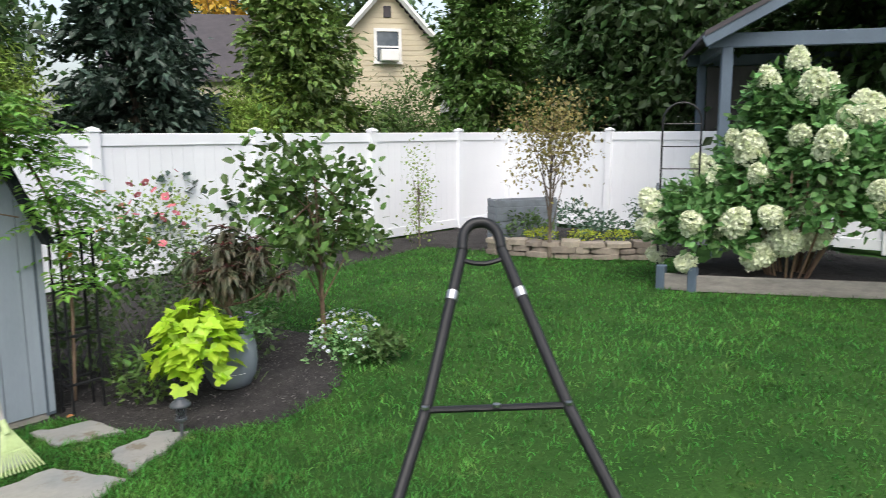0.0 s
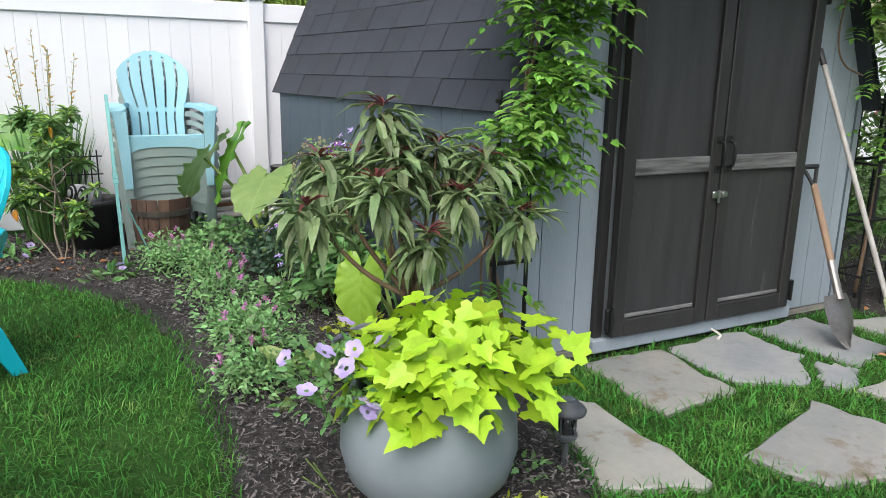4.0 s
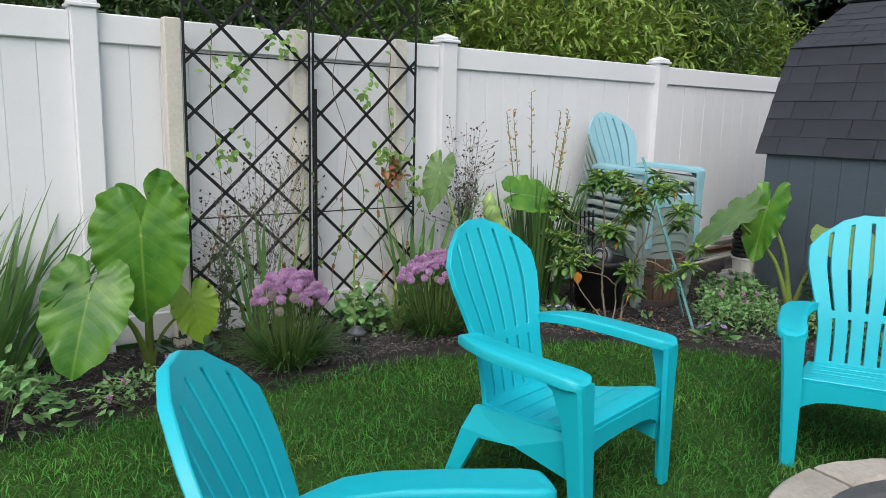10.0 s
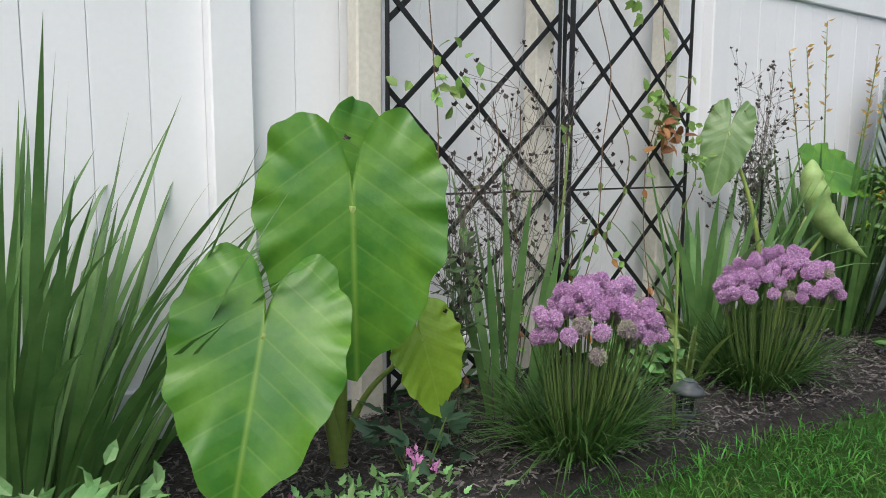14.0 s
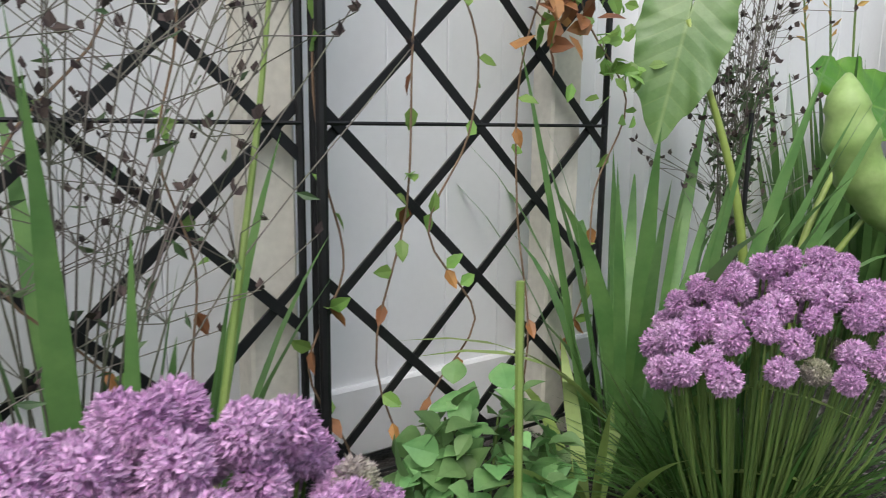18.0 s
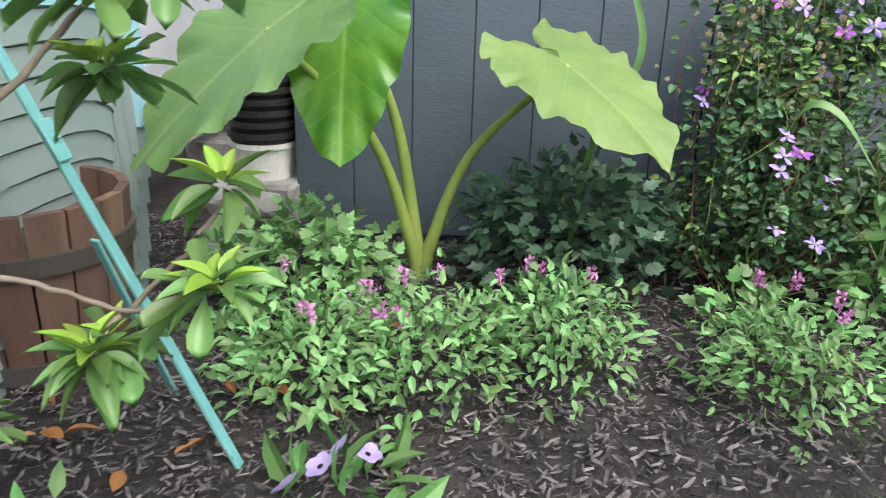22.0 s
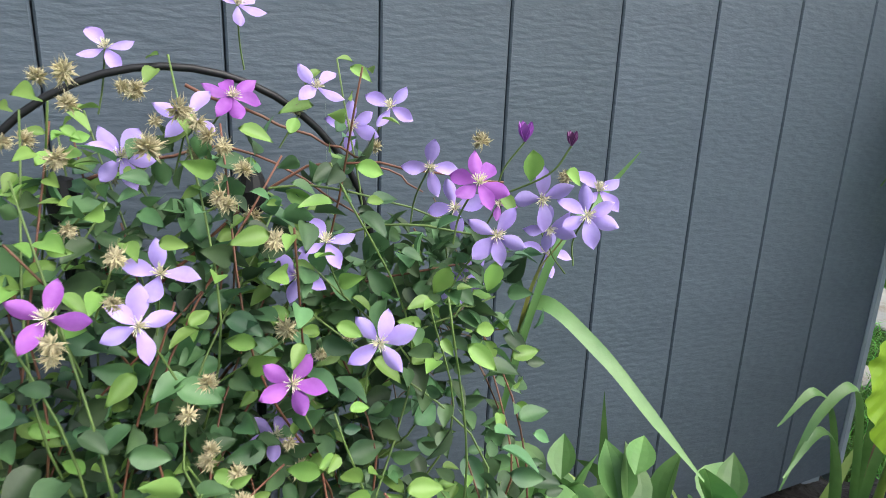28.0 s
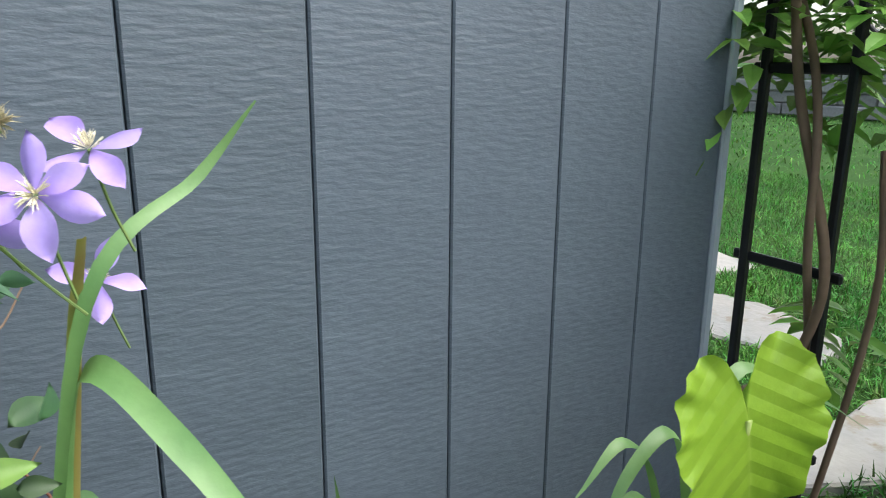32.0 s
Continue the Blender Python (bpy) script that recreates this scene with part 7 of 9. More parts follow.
peach("dwarf peach tree with hanging olive leaves and maroon shoots", -0.66, -0.42, 0.30,
      [(-0.09, 0.10, 0.87), (-0.46, 0.0, 0.57), (-0.20, -0.12, 0.65), (0.19, -0.10, 0.60), (0.39, 0.06, 0.70), (0.04, 0.22, 0.79), (-0.34, 0.20, 0.70), (0.30, 0.30, 0.62), (0.0, -0.16, 0.48), (0.54, 0.0, 0.50),
       (-0.10, 0.38, 0.70), (0.20, 0.16, 0.74), (-0.02, 0.0, 0.72)], 111, L_PEACH)
peach("dwarf peach tree with dark bronze hanging leaves in a planter", 3.32, -0.42, 0.36,
      [(0.05, 0.1, 0.7), (-0.1, -0.1, 0.68), (0.16, 0.1, 0.56), (-0.2, -0.05, 0.5), (0.1, -0.1, 0.44), (0.22, -0.08, 0.7), (0.0, 0.0, 0.78), (0.20, -0.2, 0.62), (-0.22, 0.18, 0.60), (0.28, 0.05, 0.52), (-0.14, -0.2, 0.54), (0.1, 0.24, 0.6), (0.36, -0.28, 0.42), (-0.3, 0.02, 0.42)], 112, L_PEACH_DARK)


# wisteria over the shed front
def wisteria():
    g = np.random.default_rng(120)
    p = thing("wisteria_vine", "leafy green wisteria vine over the shed front and roof", "vine")
    lf = Buf()
    trunk = curve([(-0.12, -0.14, 0), (-0.10, -0.12, 0.3), (-0.16, -0.10, 0.55), (-0.08, -0.09, 0.85), (-0.02, -0.09, 1.2), (0.12, -0.10, 1.7), (0.32, -0.12, 2.05)], 8)
    part("stem", Buf().tube(trunk, np.linspace(0.009, 0.007, len(trunk)), 8), TWIG, p, smooth=True)
    tw = trunk + 0.025 * np.stack([np.cos(np.linspace(0, 20, len(trunk))), np.sin(np.linspace(0, 20, len(trunk))), np.zeros(len(trunk))], 1)
    part("stem", Buf().tube(tw, 0.007, 7), TWIG, p, smooth=True)
    top = curve([(0.32, -0.12, 2.05), (0.8, -0.12, 2.22), (1.2, -0.12, 2.25), (1.7, -0.12, 2.12), (2.05, -0.1, 1.85), (2.28, -0.1, 1.45), (2.38, -0.08, 0.9), (2.36, -0.06, 0.1)], 8)
    part("stem", Buf().tube(top, 0.011, 7), TWIG, p, smooth=True)
    part("stem", Buf().tube(curve([(-0.14, -0.16, 0.0), (-0.22, -0.14, 0.5), (-0.19, -0.16, 0.75)], 5), 0.006, 6), TWIG, p, smooth=True)
    part("stem", Buf().tube(curve([(1.93, -0.05, 1.75), (1.90, -0.06, 1.5), (1.98, -0.06, 1.38), (2.12, -0.07, 1.33)], 6), 0.005, 6), TWIG, p, smooth=True)
    # masses along the vine: where, how wide, how many sprays
    masses = [((-0.08, -0.16, 1.10), (0.20, 0.14, 0.20), 30), ((0.02, -0.16, 1.35), (0.20, 0.13, 0.2), 34), ((0.06, -0.16, 1.62), (0.22, 0.14, 0.2), 38), ((0.16, -0.18, 1.9), (0.28, 0.16, 0.2), 44), ((-0.12, -0.05, 1.95), (0.28, 0.22, 0.3), 34),
              ((0.45, -0.2, 2.12), (0.32, 0.18, 0.16), 44), ((0.85, -0.2, 2.2), (0.34, 0.2, 0.17), 44), ((1.25, -0.2, 2.2), (0.34, 0.2, 0.17), 44), ((1.65, -0.18, 2.12), (0.32, 0.2, 0.18), 40),
              ((1.98, -0.16, 1.98), (0.28, 0.18, 0.2), 34), ((2.2, -0.14, 1.75), (0.24, 0.18, 0.25), 44), ((2.36, -0.12, 1.4), (0.22, 0.17, 0.25), 36), ((2.42, -0.1, 1.05), (0.2, 0.16, 0.22), 24), ((-0.02, -0.12, 0.95), (0.18, 0.12, 0.10), 12),
              ((0.5, 0.1, 2.32), (0.4, 0.3, 0.16), 24), ((1.3, 0.1, 2.45), (0.4, 0.3, 0.16), 24), ((-0.16, -0.14, 0.5), (0.07, 0.05, 0.1), 3)]
    for c, rad, n in masses:
        for i in range(int(n * 1.5)):
            s = np.array(c) + unit(g.normal(size=3)) * np.array(rad) * g.random() ** 0.45
            d = unit(np.array((g.normal(), g.normal() - 0.9, g.normal() * 0.5 - 0.3)))
            ln = g.uniform(0.14, 0.24)
            m = 5
            t = np.linspace(0.25, 0.95, m)
            line = s + d * (t * ln)[:, None] + np.array((0, 0, -0.05)) * (t ** 2)[:, None]
            side = unit(np.cross(d, (0, 0, 1)))
            for sg in (-1, 1):
                leaves(lf, line, unit(d * 0.45 + side * sg) + (0, 0, -0.15), (0, 0, 1) + g.normal(0, 0.25, (m, 3)), 0.062 * g.uniform(0.8, 1.2, m), 0.42, OVAL)
            leaves(lf, line[-1:], [d + (0, 0, -0.3)], [(0, 0, 1)], 0.065, 0.42, OVAL)
    part("leaves", lf, L_VINE, p, closed=False)
    return p


wisteria()


# clematis on its black hoop
def obelisk():
    o = thing("garden_obelisk", "black wire obelisk with round hoops under the clematis", "plant support")
    x, y0, y1 = -0.305, 1.13, 1.50
    a = np.linspace(0, math.pi, 25)
    c, r = (y0 + y1) / 2, (y1 - y0) / 2
    pts = [(x, y1, 0)] + [(x, c + r * math.cos(t), 0.745 + 0.19 * math.sin(t)) for t in a] + [(x, y0, 0)]
    part("hoop", Buf().tube(pts, 0.0034, 10), BLACK_STEEL, o, smooth=True)
    for y in (1.25, 1.40):
        part("rod", Buf().tube([(-0.335, y, 0), (-0.335, y, 0.82)], 0.005, 8), BLACK_STEEL, o)
        part("finial", Buf().lathe([(0.0, 0.805), (0.011, 0.812), (0.0145, 0.832), (0.009, 0.848), (0.0, 0.851)], 12, (-0.335, y, 0)), BLACK_STEEL, o)
    for z in (0.3, 0.725):
        part("ring", Buf().tube([(x, y0, z), (x, y1, z)], 0.003, 6), BLACK_STEEL, o)
    return o


obelisk()


def petals(size, n, seed, fold=0.3):
    g = np.random.default_rng(seed)
    t = np.arange(n) * 6.283 / n + g.normal(0, 0.14, n)
    b = Buf()
    for i in range(n):
        d = [(math.cos(t[i]), math.sin(t[i]), fold + g.normal(0, 0.16))]
        leaves(b, np.array(d) * 0.0015, d, [(g.normal(0, 0.2), g.normal(0, 0.2), 1)], size * g.uniform(0.9, 1.07), g.uniform(0.46, 0.58), (PETAL, PETAL_WAVY)[i % 2])
    return b


def stamens(size, seed):
    g = np.random.default_rng(seed)
    n = 44
    d = unit(g.normal(0, 0.55, (n, 3)) * (1, 1, 0.2) + (0, 0, 1))
    b = leaves(Buf(), d * 0.001, d, g.normal(size=(n, 3)), size * g.uniform(0.7, 1.1, n), 0.085, SMALL)
    return leaves(b, d * size * 0.62, d, g.normal(size=(n, 3)), size * 0.38, 0.26, SMALL)


# where each flower opens, its kind (0 lilac, 1 magenta) and which way it faces besides towards the garden
CLEMATIS_FLOWERS = [
    (-0.33, 1.121, 0.902, 0, 0.9), (-0.305, 1.152, 0.882, 0, 0.2), (-0.40, 1.107, 0.859, 0, 0.1), (-0.482, 1.097, 0.863, 1, 0.8), (-0.40, 1.082, 0.822, 0, 0.0),
    (-0.466, 1.071, 0.814, 0, 0.3), (-0.437, 1.015, 0.835, 0, 0.0), (-0.448, 0.975, 0.82, 0, 0.1), (-0.426, 0.95, 0.836, 0, 1.2), (-0.427, 1.0, 0.804, 0, -0.3),
    (-0.33, 0.945, 0.745, 0, 0.9), (-0.402, 1.071, 0.753, 0, -0.4), (-0.426, 1.051, 0.83, 1, 0.2), (-0.497, 1.179, 0.746, 0, 0.1), (-0.518, 1.249, 0.733, 1, 0.1),
    (-0.424, 1.25, 0.636, 0, 0.3), (-0.44, 1.207, 0.811, 0, 1.0), (-0.42, 1.226, 0.778, 0, 0.3), (-0.321, 1.188, 0.919, 0, 0.7), (-0.337, 1.263, 0.913, 1, 0.9),
    (-0.504, 1.398, 0.795, 1, 0.6), (-0.507, 1.346, 0.785, 0, 0.2), (-0.48, 1.33, 0.81, 0, 0.8), (-0.372, 1.352, 0.871, 0, 0.8), (-0.284, 1.36, 0.948, 0, 1.2),
    (-0.268, 1.248, 0.987, 0, 1.1), (-0.36, 1.30, 0.90, 0, 0.6), (-0.45, 1.53, 0.586, 1, 0.1), (-0.476, 1.536, 0.554, 0, 0.2), (-0.465, 1.28, 0.464, 0, 0.1),
    (-0.657, 1.374, 0.463, 0, 0.2), (-0.655, 1.339, 0.472, 1, 0.3), (-0.699, 1.389, 0.438, 0, 0.3), (-0.569, 1.236, 0.325, 0, 0.0), (-0.575, 1.23, 0.392, 0, 0.2),
    (-0.672, 1.272, 0.26, 0, 0.1), (-0.657, 1.363, 0.287, 0, 0.2), (-0.60, 1.36, 0.50, 0, 0.4)]


def clematis():
    g = np.random.default_rng(130)
    p = thing("clematis", "clematis in bloom with lilac and magenta star flowers", "climber")
    lf, nl = Buf(), Buf()
    for k in range(74):          # thin red-brown and green vines with leaves in pairs
        y = g.uniform(1.08, 1.52)
        x = g.uniform(-0.50, -0.30)
        top = g.uniform(0.6, 0.95) if y > 1.14 else g.uniform(0.55, 0.80)
        pts = [(g.uniform(-0.46, -0.34), g.uniform(1.22, 1.42), 0)]
        for z in np.linspace(0.18, top, 5):
            pts.append((x + g.normal(0, 0.05) - 0.05 * math.sin(z * 4), y + g.normal(0, 0.05), z))
        line = curve(pts, 5)
        part("vine_stem", Buf().tube(line, np.linspace(0.0017, 0.0009, len(line)), 5), VINE_RED if k % 2 else STEM, p, smooth=True)
        pos = line[3:]
        for sg in (-1, 1):
            m = len(pos)
            a = g.uniform(0, 6.283, m)
            d = np.stack([np.cos(a) * sg, np.sin(a) * sg, g.normal(-0.1, 0.3, m)], 1)
            nr = g.normal(0, 0.45, (m, 3)) + (-0.75, -0.1, 0.7)
            young = (pos[:, 2] > top - 0.06) | (g.random(m) < (0.16 if y > 1.32 else 0.05))
            at = pos + unit(d) * g.uniform(0.008, 0.03, m)[:, None]
            sz = g.uniform(0.018, 0.040, m)
            if (~young).any():
                leaves(lf, at[~young], d[~young], nr[~young], sz[~young], 0.62, FINE)
            if young.any():
                leaves(nl, at[young], d[young], nr[young], sz[young] * 0.85, 0.56, FINE)
    for c, rad, n, size in (((-0.40, 1.32, 0.26), (0.20, 0.24, 0.26), 520, 0.034), ((-0.36, 1.32, 0.58), (0.11, 0.20, 0.24), 420, 0.036), ((-0.55, 1.34, 0.26), (0.13, 0.17, 0.2), 200, 0.032),
                            ((-0.36, 1.12, 0.66), (0.07, 0.13, 0.13), 190, 0.034), ((-0.38, 1.08, 0.755), (0.06, 0.10, 0.05), 80, 0.028), ((-0.36, 1.30, 0.80), (0.08, 0.17, 0.09), 110, 0.030)):
        mound(lf, g, c, rad, n, size, 0.62, FINE, 0.3, 0.15)
    # broad leaves that stand out near the top
    for c, d, nr, z in (((-0.475, 1.075, 0.795), (-0.1, 0.2, -1), (-1, 0.1, 0.5), 0.028), ((-0.45, 1.105, 0.785), (0.1, 0.3, -0.7), (-0.9, 0, 0.6), 0.030), ((-0.47, 1.045, 0.885), (0.1, -0.1, -1), (-0.9, 0.2, 0.3), 0.030),
                        ((-0.455, 1.005, 0.862), (0.1, -0.9, -0.5), (-0.7, 0.3, 0.7), 0.026), ((-0.39, 1.14, 0.80), (0.3, 0.4, -0.6), (-0.9, 0, 0.6), 0.042), ((-0.38, 1.18, 0.74), (0.2, 0.2, -1), (-0.9, -0.2, 0.5), 0.05),
                        ((-0.39, 1.10, 0.715), (0.1, 0.2, -1), (-0.9, -0.2, 0.5), 0.046), ((-0.37, 1.24, 0.80), (0.1, -0.1, -1), (-0.9, -0.1, 0.5), 0.055), ((-0.455, 1.065, 0.845), (-0.3, -0.5, -0.5), (-0.7, 0.2, 0.7), 0.022)):
        leaves(nl if z < 0.031 else lf, [c], [d], [nr], z, 0.66, FINE)
    part("leaves", lf, L_CLEM, p, closed=False, smooth=True)
    part("young_leaves", nl, L_CLEM_NEW, p, "light green young leaves", closed=False, smooth=True)
    # older vines that run out to the flowering end, and dry twigs under it
    for k, (a_, b_, c_) in enumerate((((-0.31, 1.42, 0.70), (-0.33, 1.25, 0.83), (-0.36, 1.06, 0.80)), ((-0.32, 1.34, 0.74), (-0.34, 1.20, 0.85), (-0.41, 1.04, 0.845)), ((-0.33, 1.40, 0.84), (-0.32, 1.26, 0.865), (-0.34, 1.14, 0.79)),
                                      ((-0.36, 1.28, 0.62), (-0.37, 1.18, 0.79), (-0.43, 1.03, 0.80)), ((-0.34, 1.38, 0.56), (-0.36, 1.22, 0.72), (-0.40, 1.07, 0.77)), ((-0.32, 1.30, 0.92), (-0.33, 1.18, 0.87), (-0.36, 1.10, 0.83)),
                                      ((-0.38, 1.22, 0.60), (-0.40, 1.12, 0.70), (-0.40, 1.04, 0.73)))):
        line = curve([a_, b_, c_], 8)
        part("vine_stem", Buf().tube(line + g.normal(0, 0.0015, line.shape), np.linspace(0.0017, 0.0009, len(line)), 6), VINE_RED if k % 3 else STEM, p, smooth=True)
    for k in range(26):
        s_ = np.array((-0.34, 1.09, 0.66)) + g.normal(0, 1, 3) * (0.03, 0.04, 0.05)
        e_ = s_ + g.normal(0, 1, 3) * (0.02, 0.05, 0.05)
        part("dry_twig", Buf().tube(curve([s_, (s_ + e_) / 2 + g.normal(0, 0.012, 3), e_], 4), 0.0007, 4), TWIG, p)
    tuft = None
    for k in range(120):
        c = np.array((-0.42, 1.38, 0.70)) + unit(g.normal(size=3)) * (0.14, 0.16, 0.24)
        if k < 6:
            c = np.array((-0.42, 1.56 + 0.03 * k, 0.54 + 0.03 * (k % 4)))
        if 6 <= k < 12:
            c = np.array(((-0.382, 1.051, 0.877), (-0.425, 0.985, 0.85), (-0.33, 1.135, 0.865), (-0.45, 1.19, 0.735), (-0.45, 1.215, 0.72), (-0.31, 1.205, 0.90))[k - 6])
        if c[2] < 0.2 or c[0] > -0.29:
            continue
        m = Matrix.Translation(c) @ Euler(g.uniform(0, 6, 3)).to_matrix().to_4x4() @ Matrix.Scale(g.uniform(0.8, 1.45), 4)
        if tuft is None:
            n = 70
            d = unit(g.normal(size=(n, 3)) + (0, 0, 0.5))
            tb = leaves(Buf(), np.zeros((n, 3)), d, g.normal(size=(n, 3)), 0.0095 * g.uniform(0.6, 1.1, n), 0.10, LONG)
            leaves(tb, d * 0.002, d, g.normal(size=(n, 3)), 0.005, 0.4, SMALL)
            tuft = part("seed_head", tb, FLUFF, p, "cream feathery seed head", at=m, closed=False)
        else:
            again(tuft, m)
    base = {}
    for i, (x, y, z, kind, up) in enumerate(CLEMATIS_FLOWERS):
        face = unit(np.array((-1.05, 1.22, 0.94)) - (x, y, z)) + (0, 0, up) + g.normal(0, 0.16, 3)
        q = Vector(face).to_track_quat("Z", "Y").to_matrix().to_4x4()
        m = Matrix.Translation((x, y, z)) @ q @ Matrix.Rotation(g.uniform(0, 6), 4, "Z") @ Matrix.Scale(g.uniform(0.92, 1.06) if i != 12 else 0.6, 4)
        key = (kind, i % 4)
        if key not in base:
            f_ = part("flower", petals(0.026, (4, 5, 4, 6)[i % 4] + (kind and i % 4 == 2), 200 + i, 0.05 + 0.14 * (i % 3)), MAGENTA if kind else LILAC, p, at=m, closed=False, smooth=True)
            s_ = part("stamen_tuft", stamens(0.0095, 300 + i), STAMEN, f_, closed=False)
            base[key] = (f_, s_)
        else:
            f_ = again(base[key][0], m)
            again(base[key][1], Matrix(), f_)
        e_ = np.array((x + 0.035, y + g.normal(0, 0.02), z - 0.06))
        part("flower_stalk", Buf().tube(curve([(x, y, z), tuple((np.array((x, y, z)) + e_) / 2 + (0.012, 0, -0.004)), tuple(e_)], 4), 0.0009, 5), STEM, p)
    for c, s_, mt in (((-0.447, 1.041, 0.887), 0.018, MAGENTA), ((-0.478, 1.015, 0.888), 0.013, PURPLE)):
        t = np.arange(5) * 1.257
        b = leaves(Buf(), np.repeat(np.array(c)[None], 5, 0), np.stack([0.22 * np.cos(t), 0.22 * np.sin(t), np.ones(5)], 1), -np.stack([np.cos(t), np.sin(t), np.zeros(5)], 1), s_, 0.5, PETAL)
        part("bud", b, mt, p, closed=False, smooth=True)
        part("bud_stalk", Buf().tube(curve([(-0.425, 1.055, 0.835), (c[0] + 0.012, c[1] + 0.012, c[2] - 0.025), c], 5), 0.0009, 5), STEM, p)
    return p


clematis()


# ---- the far corner of the garden ----
low_plant("rose_bush", "loose rose bush with pink blooms beside the shed", 3.35, 0.75, (0.50, 0.45, 0.62), 700, 0.055, 0.6, OVAL, L_SHRUB, 140, z=0.62, flowers=(10, ROSE, 0.045, "open"), category="shrub")
low_plant("rose_bush", "tall airy rose with pink blooms near the fence", 4.3, 2.2, (0.5, 0.5, 0.65), 500, 0.05, 0.6, OVAL, L_TREE_LIGHT, 141, z=0.75, flowers=(8, ROSE, 0.05, "open"), category="shrub")
low_plant("ageratum", "loose plant with pale blue and white flowers at the lawn edge", 4.25, -0.55, (0.30, 0.28, 0.20), 330, 0.04, 0.5, OVAL, L_MOUND, 142, flowers=(60, PALEFLOWER, 0.02, "open"))
low_plant("aster_plant", "loose plant with tiny white flowers at the lawn edge", 4.62, -0.20, (0.32, 0.28, 0.20), 300, 0.04, 0.4, OVAL, L_TREE_LIGHT, 143, flowers=(70, PALEFLOWER, 0.018, "open"))
low_plant("fern_clump", "dark green undergrowth behind the trellis beside the shed", 2.62, 0.45, (0.28, 0.42, 0.36), 330, 0.06, 0.5, CUT, L_SHRUB, 144, z=0.3)


for x, y, rx, h, k in ((2.78, -0.28, 0.26, 0.30, 0), (3.75, 0.15, 0.36, 0.34, 1), (4.1, 0.75, 0.4, 0.4, 2), (2.75, 0.75, 0.3, 0.45, 3), (3.9, 1.3, 0.42, 0.42, 4), (4.9, 1.5, 0.42, 0.36, 5), (5.3, 2.7, 0.4, 0.34, 6), (4.5, -0.75, 0.2, 0.16, 7), (6.6, 3.0, 0.4, 0.3, 8)):
    low_plant("leafy_perennial", "bushy green perennial that fills the corner bed", x, y, (rx, rx, h), 520, 0.06, 0.5, OVAL if k % 2 else CUT, L_SHRUB if k % 3 else L_TREE, 290 + k, z=h * 0.5, inner=0.25)


def tree(name, label, x, y, height, crown, seed, material, trunk_r=0.08, n=3500, size=0.10, lean=(0, 0), pattern=SMALL, trunk_mat=None, crown_z=None, clumps=26, width=0.6, droop=0.0, spread=0.32):
    """Tapered trunk, limbs that fork, and a crown of leaf clumps with gaps between them."""
    g = np.random.default_rng(seed)
    p = thing(name, label, "tree", pose(x, y, 0))
    cz = crown_z or height * 0.62
    br, lf = Buf(), Buf()
    top = np.array((lean[0], lean[1], cz + crown[2] * 0.3))
    tr = curve([(0, 0, -0.05), (lean[0] * 0.3, lean[1] * 0.3, height * 0.25), tuple(top)], 6)
    br.tube(tr, np.linspace(trunk_r, trunk_r * 0.3, len(tr)), 10)
    for k in range(clumps):
        d = unit(g.normal(size=3))
        c = np.array((lean[0], lean[1], cz)) + d * np.array(crown) * g.uniform(0.35, 0.95)
        s = tr[g.integers(len(tr) // 3, len(tr))]
        br.tube([s, (s + c) / 2 + g.normal(0, 0.05, 3) * crown[0], c], [trunk_r * 0.3, trunk_r * 0.18, trunk_r * 0.06], 6, caps=False)
        m = n // clumps
        q = g.normal(0, 1, (m, 3)) * np.array(crown) * spread * g.uniform(0.7, 1.25)
        leaves(lf, c + q, unit(g.normal(0, 1, (m, 3)) + d * 0.5 + (0, 0, -0.2 - droop)), unit(g.normal(0, 0.6, (m, 3)) + (0, 0, 1)), size * g.uniform(0.6, 1.25, m), width, pattern)
    part("trunk", br, trunk_mat or BARK, p, closed=False, smooth=True)
    part("crown", lf, material, p, closed=False)
    return p


def conifer(name, label, x, y, height, radius, seed, material, n=7000, size=0.12, tiers=26, bottom=0.3, pointed=1.0):
    """A straight trunk with tiers of drooping boughs, narrower to the top."""
    g = np.random.default_rng(seed)
    p = thing(name, label, "tree", pose(x, y, 0))
    br, lf = Buf(), Buf()
    br.tube([(0, 0, -0.05), (0, 0, height * 0.96)], [0.09 + radius * 0.05, 0.02], 10)
    per = n // (tiers * 9)
    for i in range(tiers):
        z = bottom + (height - bottom) * (i / tiers)
        r = radius * (1 - (i / tiers) ** pointed) + 0.12
        for k in range(9):
            a = g.uniform(0, 6.283)
            ln = r * g.uniform(0.7, 1.12)
            e = np.array((ln * math.cos(a), ln * math.sin(a), -0.18 * ln))
            if i % 2 == 0:
                br.tube([(0, 0, z), tuple(e * 0.6 + (0, 0, z))], [0.02, 0.008], 5, caps=False)
            t = g.random(per) ** 0.6
            q = (0, 0, z) + e * t[:, None] + g.normal(0, 0.09 * (0.5 + r * 0.5), (per, 3))
            leaves(lf, q, unit(e + g.normal(0, 0.6, (per, 3)) * ln + (0, 0, -0.2 * ln)), unit(g.normal(0, 0.5, (per, 3)) + (0, 0, 1)), size * g.uniform(0.6, 1.3, per), 0.5, SMALL)
    part("trunk", br, BARK, p, closed=False)
    part("crown", lf, material, p, closed=False)
    return p


